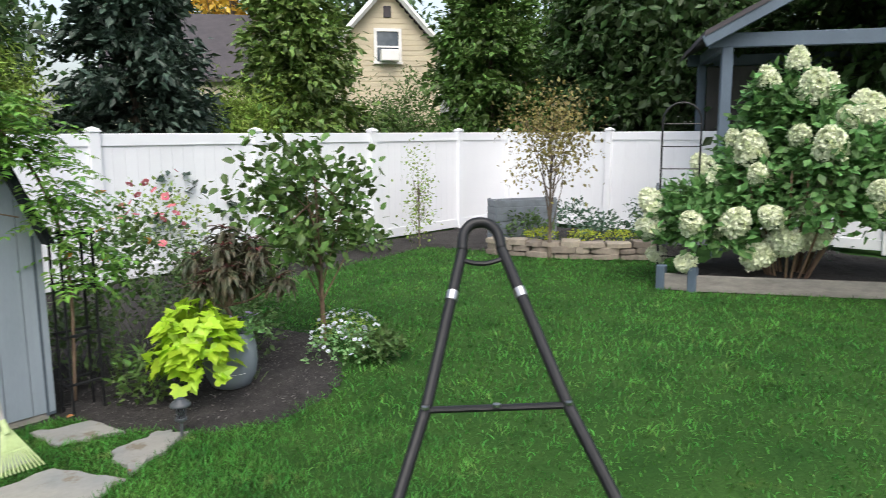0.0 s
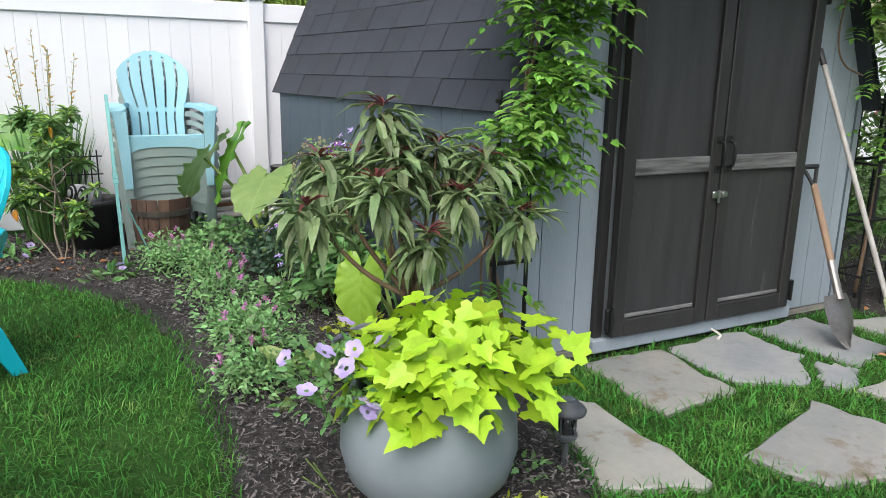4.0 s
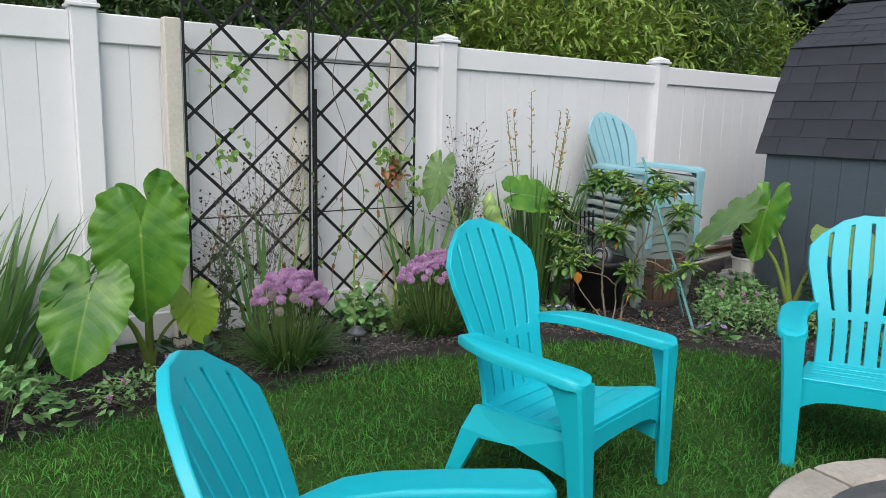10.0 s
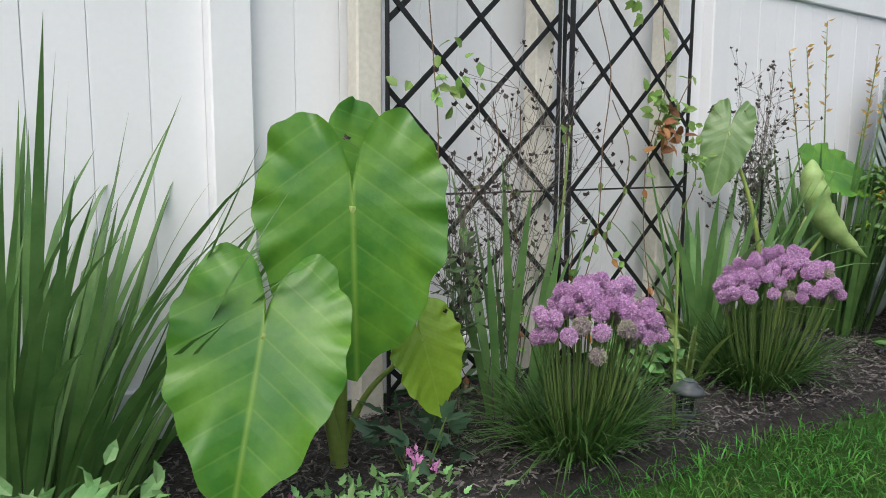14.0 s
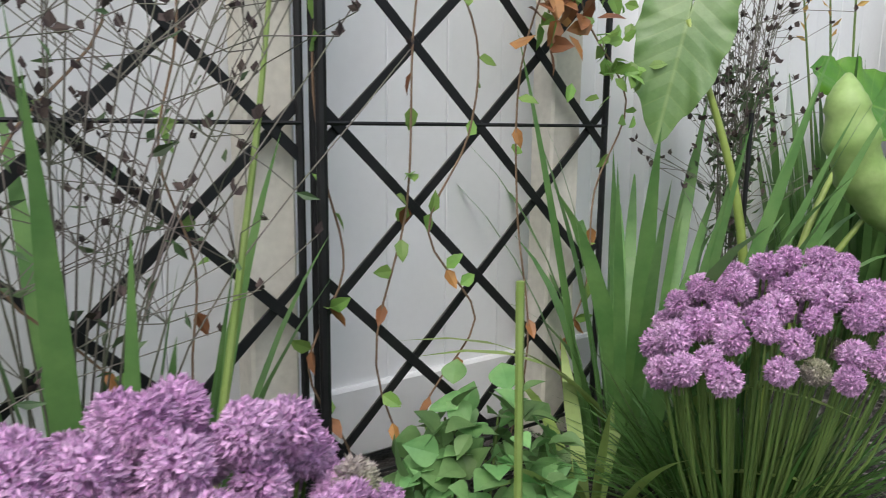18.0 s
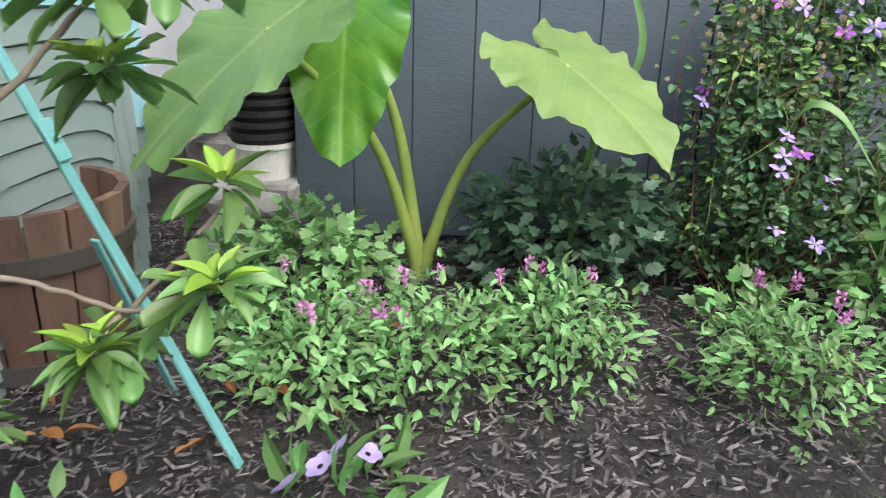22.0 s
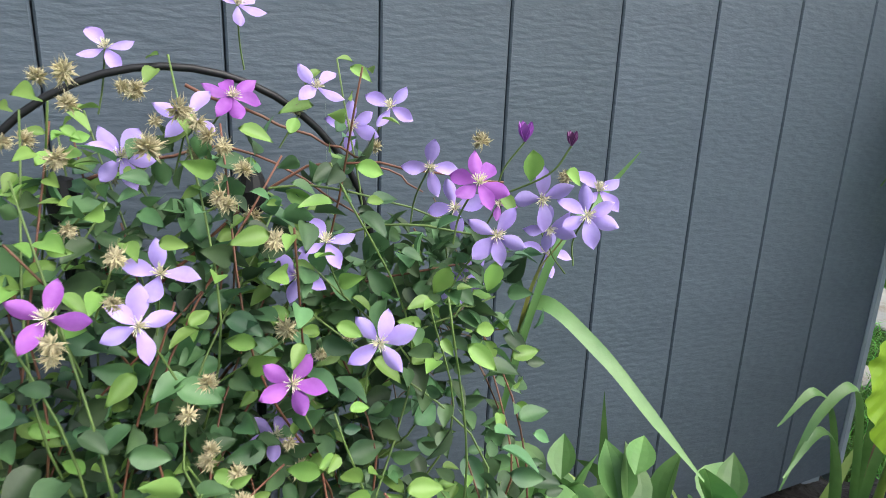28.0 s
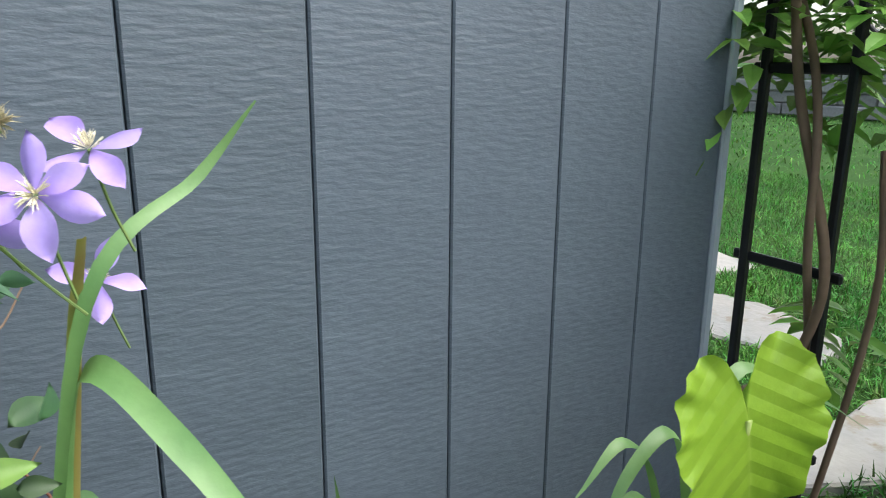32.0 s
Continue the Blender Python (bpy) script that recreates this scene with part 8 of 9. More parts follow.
tree("young_tree", "small open tree with light green leaves on a slim trunk", 4.55, 0.0, 1.9, (0.85, 0.75, 0.62), 150, L_TREE, 0.03, 1700, 0.095, crown_z=1.25, lean=(-0.05, 0.0), pattern=OVAL, clumps=22, trunk_mat=TWIG, spread=0.2)
tree("japanese_maple", "small Japanese maple with bronze lace leaves", 9.55, 0.75, 2.4, (0.75, 0.75, 0.7), 151, L_MAPLE, 0.035, 1900, 0.07, crown_z=1.75, clumps=24, spread=0.26)
tree("columnar_shrub", "slim columnar young tree against the white fence", 9.2, 3.0, 1.6, (0.22, 0.22, 0.75), 152, L_TREE_LIGHT, 0.02, 520, 0.06, crown_z=0.85, clumps=20)
for x, y, s, k in ((10.9, 0.6, 0.45, 0), (11.3, -0.2, 0.5, 1), (10.4, 1.7, 0.45, 2), (11.6, 1.6, 0.55, 3), (8.2, 3.2, 0.35, 4), (7.2, 3.3, 0.3, 5), (12.1, 0.2, 0.6, 6), (6.2, 3.35, 0.28, 7), (5.4, 3.3, 0.3, 8), (11.0, -2.2, 0.6, 9), (11.5, -1.5, 0.6, 10)):
    low_plant("dark_shrub", "rounded dark green shrub in the corner bed", x, y, (s, s, s * 0.85), 460, 0.08, 0.5, OVAL, L_SHRUB if k % 3 else L_DARKMOUND, 160 + k, z=s * 0.4, category="shrub", stems=False)
for x, y in ((9.85, 1.1), (10.2, 0.55), (10.45, 0.1)):
    low_plant("gold_sedum", "low golden-yellow ground cover above the stone edge", x, y, (0.28, 0.28, 0.12), 260, 0.04, 0.6, OVAL, L_GOLD, int(170 + x * 3), z=0.26, stems=False)


def stone_edge():
    p = tagged(thing("stone_edging"), "low dry-laid wall of brown ledge stones round the bed", "stone wall", kind="structure")
    r = random.Random(12)
    path = curve([(9.45, 1.85, 0), (9.5, 1.25, 0), (9.75, 0.6, 0), (10.15, -0.05, 0), (10.5, -0.5, 0)], 10)
    for course in range(3):
        s = r.uniform(0, 0.2)
        d = np.concatenate([[0], np.cumsum(np.linalg.norm(np.diff(path, axis=0), axis=1))])
        while s < d[-1] - 0.1:
            w = r.uniform(0.18, 0.42)
            m = min(s + w / 2, d[-1])
            c = [np.interp(m, d, path[:, i]) for i in (0, 1)]
            e = [np.interp(min(m + 0.1, d[-1]), d, path[:, i]) - np.interp(m - 0.1, d, path[:, i]) for i in (0, 1)]
            h = r.uniform(0.06, 0.10)
            o = [(-w / 2, -0.12), (0, -0.15 + r.uniform(-.02, .02)), (w / 2, -0.11), (w / 2, 0.12), (0, 0.14), (-w / 2, 0.12)]
            part("ledge_stone", Buf().slab(o, 0, h, 0.014, [r.uniform(-.008, .008) for _ in o]), LEDGE, p, at=pose(c[0] + r.uniform(-.03, .03), c[1], 0.085 * course, r.uniform(-2, 2), r.uniform(-3, 3), math.degrees(math.atan2(e[1], e[0]))))
            s += w + 0.01
    return p


stone_edge()


def slat_planter(x, y, turn, w, h, label):
    p = thing("slatted_planter", label, "planter", pose(x, y, 0, 0, 0, turn))
    n = 6
    for k in range(n):
        for yy in (-0.2, 0.2):
            part("slat", Buf().box((0, yy, 0.06 + (h - 0.06) * k / n + 0.04), (w, 0.02, (h - 0.06) / n - 0.015), 0.003), GALV_PLANTER, p)
        for xx in (-w / 2, w / 2):
            part("slat", Buf().box((xx, 0, 0.06 + (h - 0.06) * k / n + 0.04), (0.02, 0.38, (h - 0.06) / n - 0.015), 0.003), GALV_PLANTER, p)
    for xx in (-w / 2 + 0.02, w / 2 - 0.02):
        for yy in (-0.17, 0.17):
            part("leg", Buf().box((xx, yy, h / 2), (0.04, 0.04, h), 0.004), GALV_PLANTER, p)
    return p


slat_planter(10.7, 2.0, -30, 1.1, 0.75, "grey slatted planter box in the corner bed")
slat_planter(12.0, -0.3, -60, 0.9, 1.0, "grey slatted trellis planter by the fence")


# raised timber bed with the big hydrangea
def timber_bed():
    p = thing("raised_bed", "weathered grey timber raised bed edge", "raised bed")
    for (x0, y0), (x1, y1) in zip(BED_3, BED_3[1:4]):
        d = Vector((x1 - x0, y1 - y0, 0))
        m = Matrix.Translation(((x0 + x1) / 2, (y0 + y1) / 2, 0)) @ Matrix.Rotation(math.atan2(d.y, d.x), 4, "Z")
        part("timber", Buf().box((0, 0, 0.09), (d.length + 0.06, 0.06, 0.19), 0.008), WOOD_GREY, p, at=m)
    for x, y in BED_3[:4]:
        part("corner_post", Buf().box((x, y, 0.13), (0.10, 0.10, 0.30), 0.01), PERGOLA, p)
    return p


timber_bed()


def panicle_hydrangea():
    g = np.random.default_rng(180)
    p = thing("panicle_hydrangea", "large hydrangea covered in cream-white cone blooms", "shrub", pose(9.45, -2.55, 0.1))
    lf, st = Buf(), Buf()
    masses = (((-0.35, 0.85, 0.55), (0.55, 0.65, 0.62), 1900), ((0.30, -0.35, 0.95), (1.0, 1.15, 1.05), 6500), ((0.1, 0.1, 1.7), (0.45, 0.55, 0.75), 2000), ((0.1, 0.35, 0.9), (0.7, 0.7, 0.8), 2600), ((0.5, -1.3, 0.95), (0.8, 0.8, 0.95), 2200))
    for c, rad, n in masses:
        mound(lf, g, c, rad, n, 0.14, 0.62, SMALL, 0.6, 0.3)
    for k in range(30):
        a = g.uniform(0, 6.283)
        st.tube(curve([(0.2 * math.cos(a), 0.2 * math.sin(a), 0), (0.5 * math.cos(a), 0.6 * math.sin(a), 0.9), (0.55 * math.cos(a), 0.65 * math.sin(a), 1.3)], 4), [0.014] * 4 + [0.01] * 4 + [0.008], 6)
    part("stems", st, TWIG, p, closed=False)
    part("leaves", lf, L_HYD, p, closed=False)
    n = 420
    hb = Buf()
    t = g.random(n)
    a = g.uniform(0, 6.283, n)
    r = 0.115 * np.sqrt(np.clip(1 - t ** 1.8, 0.03, 1))
    pos = np.stack([r * np.cos(a), r * np.sin(a), 0.24 * t - 0.08], 1)
    d = unit(pos * (1, 1, 0.2) + g.normal(0, 0.03, (n, 3)))
    for _ in range(2):
        leaves(hb, pos, unit(g.normal(size=(n, 3)) + d * 0.4), d, 0.045, 0.9, SMALL)
    bloom = None
    spots = []
    tries = 0
    while len(spots) < 58 and tries < 5000:
        tries += 1
        c, rad, _ = masses[g.choice(5, p=[0.26, 0.3, 0.14, 0.12, 0.18])]
        d = unit(g.normal(size=3))
        q = np.array(c) + d * np.array(rad) * g.uniform(0.98, 1.12)
        if d[0] * 0.8 + d[1] * 0.3 > 0.35 or q[2] < 0.15 or any(np.linalg.norm(q - o) < 0.27 for o in spots):
            continue
        spots.append(q)
        tilt = Vector(unit(d + (0, 0, 0.6)))
        m = Matrix.Translation(q) @ tilt.to_track_quat("Z", "Y").to_matrix().to_4x4() @ Matrix.Scale(g.uniform(0.75, 1.35), 4)
        if bloom is None:
            bloom = part("bloom", hb, WHITEFLOWER, p, at=m, closed=False)
        else:
            again(bloom, m)
    return p


panicle_hydrangea()


def pergola():
    p = thing("garden_pavilion", "slate-blue timber pavilion with a dark gable roof", "pavilion", pose(11.1, -1.15, 0, 0, 0, -63))
    w, dp, e = 3.6, 3.0, 3.0
    for x, y in ((0, 0), (w, 0), (0, dp), (w, dp)):
        part("post", Buf().box((x, y, e / 2), (0.15, 0.15, e), 0.01), PERGOLA, p)
    for y in (0, dp):
        part("beam", Buf().box((w / 2, y, e + 0.09), (w + 0.5, 0.10, 0.20), 0.01), PERGOLA, p)
    for x in (0, w):
        part("beam", Buf().box((x, dp / 2, e + 0.1), (0.10, dp - 0.1, 0.18), 0.01), PERGOLA, p)
    for s in (0, 1):
        x0 = -0.35 if s == 0 else w + 0.35
        part("roof_slope", Buf().prism([(-0.35, 0), (dp + 0.3, 0), (dp + 0.3, 1), (-0.35, 1)], (x0, 0, e + 0.12), (0, 1, 0), (w / 2 - x0, 0, 1.15), (0, 0, 1), 0.07), HOUSE_ROOF, p)
        part("gable_rafter", Buf().box(((x0 + w / 2) / 2, -0.30, e + 0.62), (math.hypot(w / 2 + 0.35, 1.15), 0.06, 0.16), 0.01, Matrix.Rotation(math.atan2(1.15, w / 2 + 0.35) * (-1 if s == 0 else 1), 4, "Y")), PERGOLA, p)
    # thin black sheet that closes the back between the posts
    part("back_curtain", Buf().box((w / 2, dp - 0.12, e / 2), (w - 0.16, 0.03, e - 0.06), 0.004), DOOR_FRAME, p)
    return p


pergola()
t = thing("iron_trellis", "black iron garden arch beside the hydrangea", "trellis", pose(9.0, -1.15, 0, 0, 0, -60))
for x in (0, 0.45):
    part("upright", Buf().tube([(x, 0, 0), (x, 0, 1.95)], 0.012, 8), BLACK_STEEL, t)
for z in np.arange(0.3, 1.95, 0.27):
    part("rung", Buf().tube([(0, 0, z), (0.45, 0, z)], 0.008, 6), BLACK_STEEL, t)
part("arch", Buf().tube([(0.225 + 0.225 * math.cos(a), 0, 1.95 + 0.225 * math.sin(a)) for a in np.linspace(0, math.pi, 11)], 0.012, 8), BLACK_STEEL, t)


# ---- beyond the fence ----
def house():
    h = thing("neighbour_house", "cream clapboard house with a dark gable roof", "house", pose(16.2, 10.4, 0, 0, 0, -38))
    w, e, r, dp = 3.1, 3.3, 5.9, 9.0
    part("wall", Buf().prism([(-w / 2, 0), (w / 2, 0), (w / 2, e + 0.9), (0, r), (-w / 2, e + 0.9)], (0, 0, 0), (1, 0, 0), (0, 0, 1), (0, 1, 0), dp), CLAP, h)
    for k in range(36):
        z = 0.4 + 0.15 * k
        hw = w / 2 if z < e + 0.9 else (r - z) / (r - e - 0.9) * w / 2
        if hw < 0.1:
            break
        part("clapboard", Buf().box((0, -0.012, z), (2 * hw, 0.03, 0.13), 0.004, Matrix.Rotation(0.12, 4, "X")), CLAP, h)
    for s in (-1, 1):
        d = Vector((w / 2 + 0.25, 0, r - e - 0.9 + 0.18))
        part("roof", Buf().prism([(-0.3, 0), (dp, 0), (dp, 1), (-0.3, 1)], (s * (w / 2 + 0.25), 0, e + 0.75), (0, 1, 0), (-s * (w / 2 + 0.25), 0, r - e - 0.62), (0, 0, 1), 0.12), HOUSE_ROOF, h)
        part("rake_board", Buf().tube([(s * (w / 2 + 0.25), -0.3, e + 0.78), (0, -0.3, r + 0.12)], 0.09, 4), TRIM_WHITE, h)
    wd = part("window", Buf().box((0, -0.03, 4.32), (0.62, 0.03, 0.86), 0.004), DARK_GLASS, h)
    for b_ in (((0, -0.06, 4.79), (0.82, 0.05, 0.09)), ((0, -0.07, 3.86), (0.86, 0.08, 0.07)), ((-0.36, -0.06, 4.32), (0.09, 0.05, 0.9)), ((0.36, -0.06, 4.32), (0.09, 0.05, 0.9)), ((0, -0.06, 4.32), (0.64, 0.04, 0.05))):
        part("window_frame", Buf().box(*b_), TRIM_WHITE, wd)
    part("air_conditioner", Buf().box((0.02, -0.2, 4.06), (0.5, 0.36, 0.32), 0.02), TRIM_WHITE, wd, "white window air conditioner")
    part("vent", Buf().box((0, -0.04, 5.3), (0.22, 0.04, 0.32), 0.01), HOUSE_ROOF, h)
    part("side_wing", Buf().box((-4.6, 3.2, 1.7), (6.2, 5.5, 3.4), 0.02), CLAP, h)
    part("wing_roof", Buf().prism([(-8.0, 0), (-1.4, 0), (-1.4, 1), (-8.0, 1)], (0, 0.2, 3.3), (1, 0, 0), (0, 3.2, 2.2), (0, 0, 1), 0.12), HOUSE_ROOF, h)
    part("chimney", Buf().box((-3.6, 2.6, 5.0), (0.55, 0.55, 3.2), 0.02), BRICK_DARK, h)
    return h


house()
conifer("blue_spruce", "dark blue-green spruce behind the fence", 5.75, 5.3, 5.6, 1.55, 190, L_FIR, 26000, 0.16, bottom=0.8)
conifer("arborvitae", "broad yellow-green arborvitae behind the fence", 9.0, 5.7, 5.4, 1.4, 191, L_ARBOR, 26000, 0.17, bottom=0.2, pointed=2.2)
conifer("arborvitae", "tall dark green arborvitae behind the fence", 14.1, 5.2, 6.4, 1.5, 192, L_TREE, 26000, 0.2, bottom=0.2, pointed=2.5)
conifer("arborvitae", "tall dark green arborvitae behind the fence", 16.0, 3.3, 6.8, 1.9, 193, L_TREE_SHADED, 26000, 0.21, bottom=0.2, pointed=2.5)
tree("shade_tree", "tall dark green tree behind the far fence", 16.4, 0.6, 7.5, (2.2, 2.4, 2.8), 194, L_TREE_SHADED, 0.2, 15000, 0.22, crown_z=4.4, clumps=44)
tree("shade_tree", "tall dark tree behind the pavilion", 15.5, -3.5, 7.0, (2.4, 2.4, 2.6), 195, L_TREE_SHADED, 0.2, 15000, 0.23, crown_z=4.2, clumps=40)
tree("shade_tree", "dark leafy tree over the fence", 3.2, 7.0, 5.8, (1.6, 1.5, 1.9), 196, L_TREE_SHADED, 0.16, 15000, 0.17, crown_z=3.6, clumps=44)
low_plant("rose_bush", "climbing rose with orange blooms beside the shed corner", 2.85, 0.25, (0.32, 0.35, 0.6), 520, 0.055, 0.6, OVAL, L_TREE, 145, z=0.75, flowers=(7, ORANGE, 0.04, "open"), category="shrub")
tree("golden_tree", "distant tree with low sunlight put into its golden leaf colour", 19, 22, 11, (2.6, 2.6, 3.0), 197, L_SUNLIT, 0.25, 3500, 0.30, crown_z=8.0, clumps=36)
tree("shade_tree", "dark tree with bare trunk behind the fence", -1.2, 7.6, 6.4, (2.0, 1.6, 2.1), 198, L_TREE_SHADED, 0.17, 15000, 0.18, crown_z=4.0, clumps=44)
tree("shade_tree", "dark leafy tree behind the white fence", -3.6, 8.2, 6.0, (1.9, 1.6, 2.0), 199, L_TREE_SHADED, 0.16, 15000, 0.18, crown_z=3.7, clumps=44)
tree("shade_tree", "leafy green tree behind the white fence", -6.4, 8.4, 6.0, (1.9, 1.6, 2.2), 200, L_TREE, 0.16, 15000, 0.19, crown_z=3.6, clumps=40)
for k, (x, y, h, rx, m_) in enumerate(((-0.4, 5.3, 2.9, 0.95, L_TREE_LIGHT), (0.9, 5.1, 3.1, 1.0, L_TREE_LIGHT), (2.2, 5.4, 3.2, 1.0, L_TREE), (-1.9, 5.6, 2.6, 0.9, L_TREE), (-3.3, 5.9, 2.35, 0.85, L_TREE_SHADED), (3.6, 5.6, 3.0, 0.9, L_TREE_LIGHT), (-4.9, 5.8, 2.3, 0.8, L_TREE_SHADED), (7.4, 5.4, 2.5, 0.9, L_TREE_LIGHT), (11.2, 5.4, 2.7, 1.0, L_TREE), (-6.6, 5.9, 2.4, 0.9, L_TREE))):
    tree("hedge_shrub", "tall leafy green shrub behind the white fence", x, y, h, (rx, 0.7, h * 0.42), 210 + k, m_, 0.06, 11000, 0.13, crown_z=h * 0.62, clumps=40, pattern=SMALL, width=0.27, droop=0.3, spread=0.26)
n_ = np.random.default_rng(230)
for k, a in enumerate(np.linspace(0.2, 3.0, 12)):
    d = 34 + 9 * n_.random()
    tree("far_tree", "distant green broadleaf tree", d * math.cos(a), d * math.sin(a), 10, (3.6, 3.6, 3.6), 240 + k, L_TREE if k % 2 else L_TREE_SHADED, 0.3, 5200, 0.45, crown_z=5.4 + n_.random(), clumps=30)
# towards the street: a long low wall of grey blocks across the far lawn, and trees
wall = tagged(thing("garden_wall"), "low grey block wall across the far lawn", "wall", kind="structure")
blk = None
r = random.Random(9)
for course in range(4):
    for k in range(34):
        m = pose(-4 + 0.62 * k + 0.31 * (course % 2), -12.2 + 0.14 * k * 0.5, 0.2 * course + 0.1, 0, r.uniform(-0.6, 0.6), 6.5 + r.uniform(-1, 1))
        if blk is None:
            blk = part("wall_block", Buf().box((0, 0, 0), (0.60, 0.35, 0.19), 0.02), GREY_WALLSTONE, wall, at=m)
        else:
            again(blk, m)
for k, a in enumerate(np.linspace(3.5, 6.2, 9)):
    d = 26 + 8 * n_.random()
    tree("far_tree", "distant broadleaf tree beyond the lawn", d * math.cos(a), d * math.sin(a), 8, (3.2, 3.2, 2.8), 260 + k, L_TREE if k % 2 else L_TREE_LIGHT, 0.3, 1800, 0.45, crown_z=4.4, clumps=26)


# ---- paving, fallen leaves, mulch chips and grass ----
FLAGS = [
    ([(0.36, -0.10), (0.82, -0.10), (0.79, -0.60), (0.34, -0.67)], FLAG), ([(0.86, -0.10), (1.40, -0.08), (1.39, -0.45), (1.13, -0.70), (0.83, -0.54)], FLAG_DARK),
    ([(0.36, -1.01), (1.00, -0.82), (1.08, -1.26), (0.78, -1.36), (0.46, -1.29)], FLAG), ([(-0.22, -0.98), (-0.01, -0.34), (0.15, -0.44), (0.13, -1.12)], FLAG),
    ([(1.29, -0.83), (1.93, -0.77), (2.10, -1.20), (1.70, -1.36), (1.35, -1.35)], FLAG), ([(1.17, -1.42), (1.60, -1.40), (1.68, -1.75), (1.49, -1.88), (1.17, -1.78)], FLAG),
    ([(1.48, -0.10), (1.92, -0.08), (1.90, -0.58), (1.52, -0.64)], FLAG_DARK), ([(2.20, -0.82), (2.56, -0.77), (2.66, -0.92), (2.16, -1.16)], FLAG), ([(2.02, -0.16), (2.36, -0.28), (2.42, -0.58), (2.04, -0.48)], FLAG),
    ([(1.16, -0.74), (1.40, -0.52), (1.48, -0.70), (1.28, -0.80)], FLAG_DARK)]


def paving():
    p = tagged(thing("pavement"), "irregular bluestone flags set in the grass before the shed", "paving", kind="structure")
    r = random.Random(5)
    for o, m in FLAGS:
        o = [Vector((*q, 0)) for q in o]
        if sum((o[i].x * o[(i + 1) % len(o)].y - o[(i + 1) % len(o)].x * o[i].y) for i in range(len(o))) < 0:
            o = o[::-1]
        pts = []
        for i in range(len(o)):
            a, b_ = o[i], o[(i + 1) % len(o)]
            for t in np.linspace(0, 1, 7)[:-1]:
                q = a.lerp(b_, t)
                q += Vector((r.uniform(-0.02, 0.02), r.uniform(-0.02, 0.02), 0))
                pts.append((q.x, q.y))
        part("flagstone", Buf().slab(pts, -0.03, 0.014 + r.uniform(0, 0.006), 0.010, [r.uniform(-0.003, 0.003) for _ in pts]), m, p)
    return p


paving()
g = np.random.default_rng(300)
n = 0
while n < 56:
    x, y = g.uniform(-2.6, 3.2), g.uniform(-1.5, 3.6)
    if n < 40:
        x, y = g.normal(-1.75, 0.42), g.normal(2.75, 0.34)
        if not inside(BED_1, np.array([x]), np.array([y]))[0]:
            continue
    b = Buf()
    a = g.uniform(0, 6.283)
    leaves(b, [(0, 0, 0)], [(math.cos(a), math.sin(a), 0.15)], [(g.normal(0, .3), g.normal(0, .3), 1)], g.uniform(0.035, 0.065), 0.5, FINE)
    tagged(part("fallen_leaf", b, L_DEAD, at=pose(x, y, 0.055), closed=False), "dry orange leaf lying on the mulch", "leaf", "fallen leaves")
    n += 1


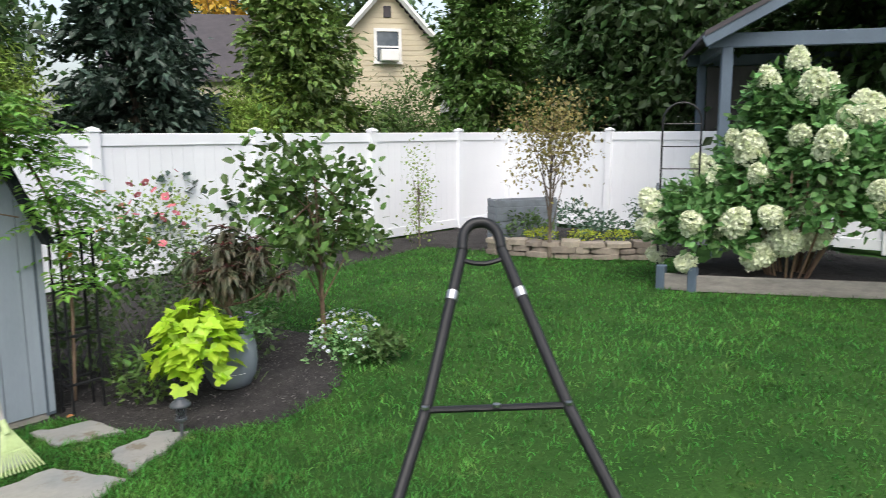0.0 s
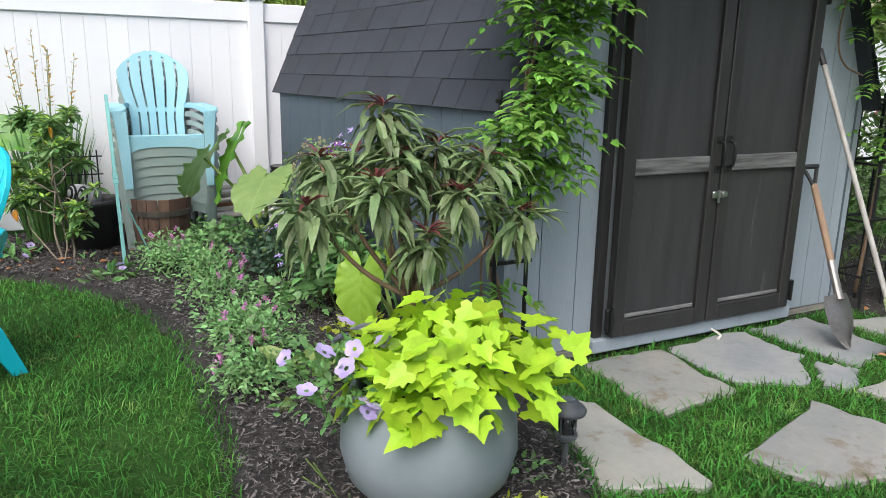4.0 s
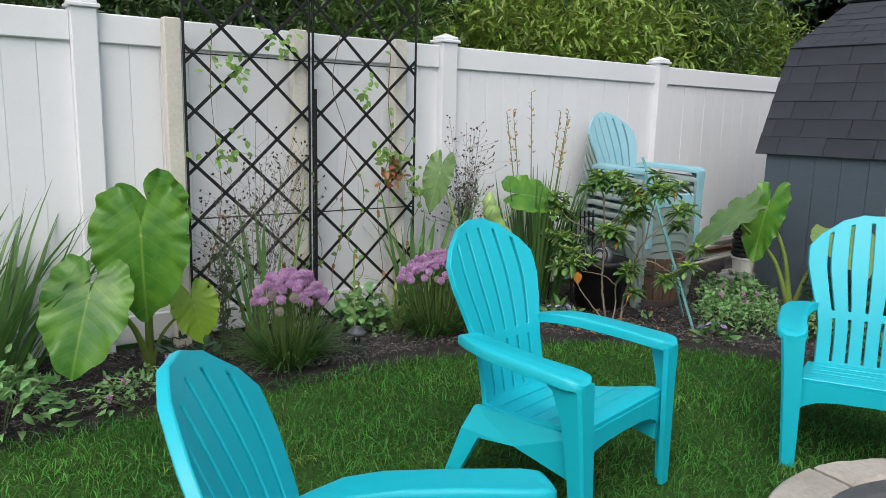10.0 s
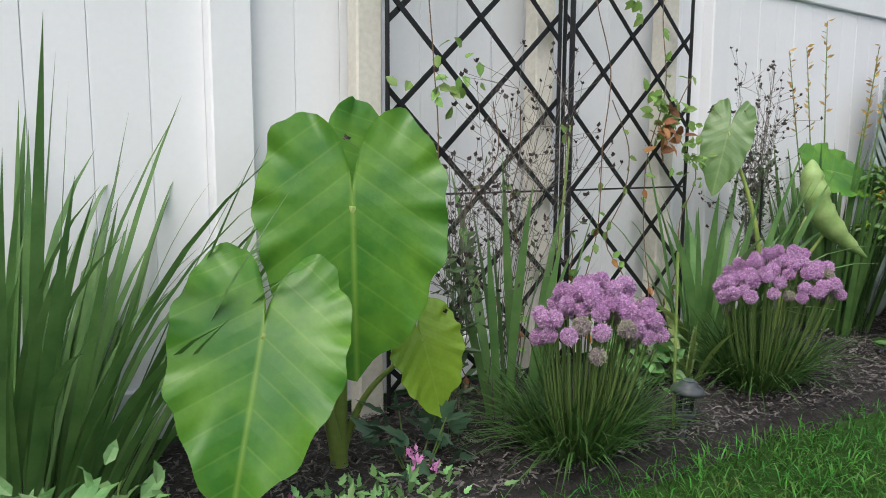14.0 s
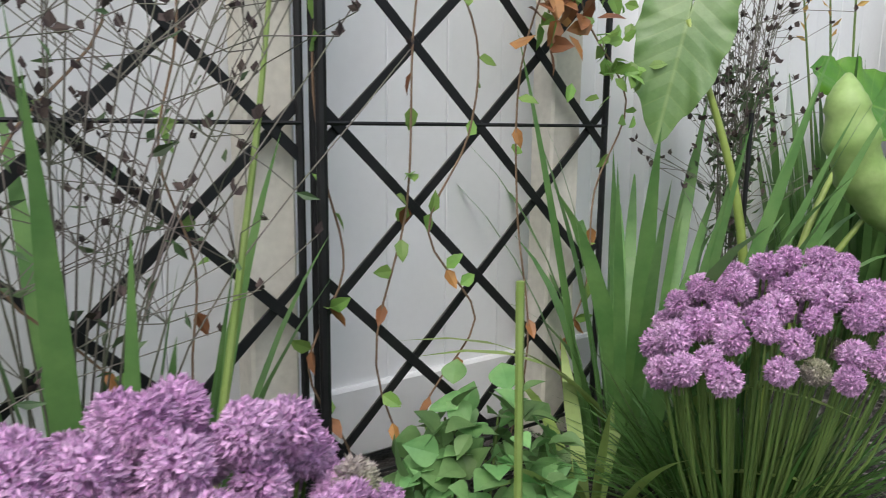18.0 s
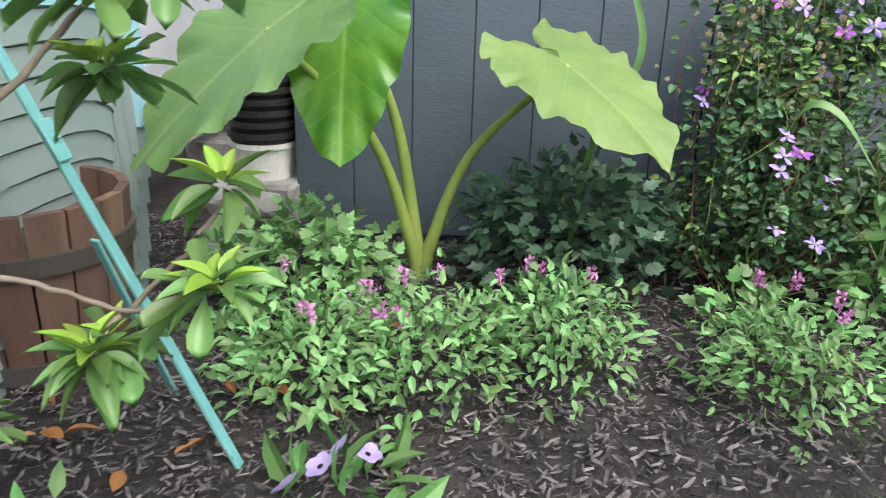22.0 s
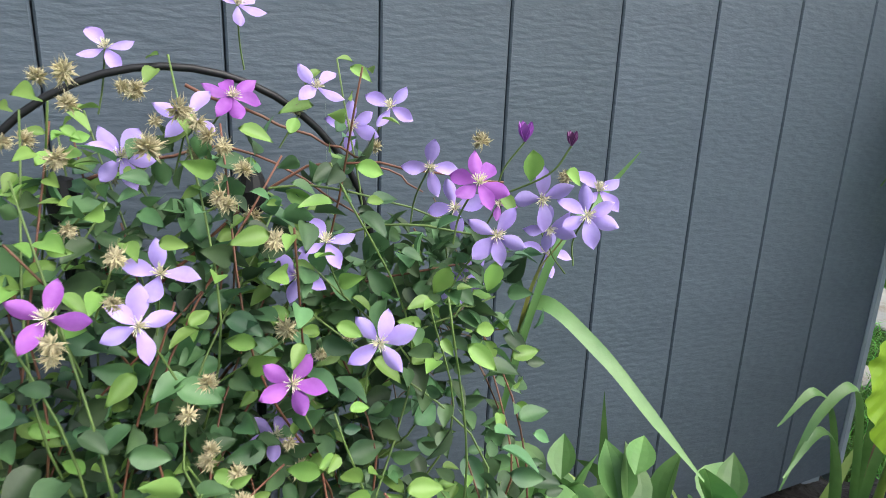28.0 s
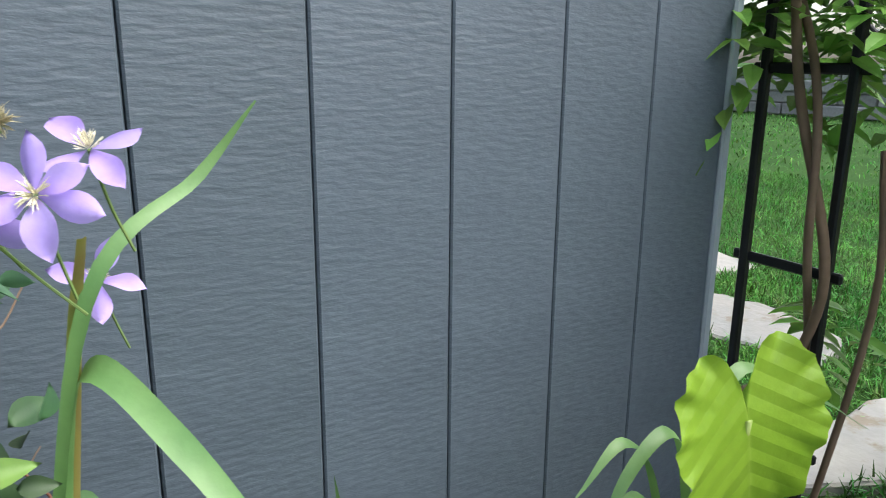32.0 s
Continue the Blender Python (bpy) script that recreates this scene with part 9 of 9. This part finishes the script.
def chips():
    """Shredded mulch: thin splinters lying every way on the beds."""
    g = np.random.default_rng(310)
    b = Buf()
    for poly, box, n in ((BED_1, (-5.8, -0.2, -1.1, 3.75), 120000), (BED_2, (2.3, 4.8, -1.1, 1.5), 5000)):
        x, y = g.uniform(box[0], box[1], n), g.uniform(box[2], box[3], n)
        k = inside(poly, x, y)
        x, y = x[k], y[k]
        m = len(x)
        a = g.uniform(0, 6.283, m)
        leaves(b, np.stack([x, y, 0.034 + 0.02 * g.random(m)], 1), np.stack([np.cos(a), np.sin(a), g.normal(0, 0.3, m)], 1), g.normal(0, 0.45, (m, 3)) + (0, 0, 1), g.uniform(0.008, 0.03, m), 0.30, CHIP)
    tagged(part("mulch_chips", b, CHIPS, closed=False), "shredded dark bark mulch", "mulch", kind="stuff")


chips()


def grass():
    g = np.random.default_rng(320)
    b = Buf()
    beds = [BED_1, BED_2, BED_3] + [f[0] for f in FLAGS]
    for (x0, x1, y0, y1), dens, h, w in (((-7.2, -0.9, -2.9, 3.2), 3900, 0.062, 0.0042), ((-0.9, 3.6, -4.4, 0.1), 3000, 0.06, 0.0045), ((3.6, 10.6, -4.5, 3.2), 900, 0.065, 0.008), ((0.2, 8, -12, -4.4), 110, 0.07, 0.014), ((-0.9, 3.6, -0.0, 0.0), 0, 0.05, 0.004)):
        n = int((x1 - x0) * (y1 - y0) * dens)
        if not n:
            continue
        x, y = g.uniform(x0, x1, n), g.uniform(y0, y1, n)
        bad = np.zeros(n, bool)
        for i, q in enumerate(beds):
            bad |= inside(q, x, y)
        bad |= np.hypot(x - PIT[0], y - PIT[1]) < 0.71
        tuft = np.sin(x * 5.1 + np.sin(y * 3)) * np.cos(y * 4.7 + np.sin(x * 2.3))
        bad |= g.random(n) < 0.25 * (tuft < -0.4)
        x, y, tuft = x[~bad], y[~bad], tuft[~bad]
        m = len(x)
        d = g.normal(0, 0.42, (m, 3)) + (0.12 * np.sin(y * 2)[:, None] * (1, 0, 0)) + (0, 0, 1)
        blades(b, np.stack([x, y, np.full(m, -0.012)], 1), d, h * g.uniform(0.6, 1.25, m) * (1 + 0.18 * tuft), w * g.uniform(0.7, 1.2, m), g.uniform(0.1, 0.8, m), g, 2)
    # longer grass in the joints of the paving and along the bed edges
    n = 26000
    x, y = g.uniform(-0.3, 2.75, n), g.uniform(-1.95, -0.06, n)
    k = np.ones(n, bool)
    for q in beds:
        k &= ~inside(q, x, y)
    x, y = x[k], y[k]
    m = len(x)
    blades(b, np.stack([x, y, np.full(m, -0.01)], 1), g.normal(0, 0.4, (m, 3)) + (0, 0, 1), g.uniform(0.05, 0.09, m), 0.005, g.uniform(0.1, 0.8, m), g, 2)
    tagged(part("grass", b, GRASS, closed=False), "mown green lawn grass", "grass", kind="stuff")


grass()
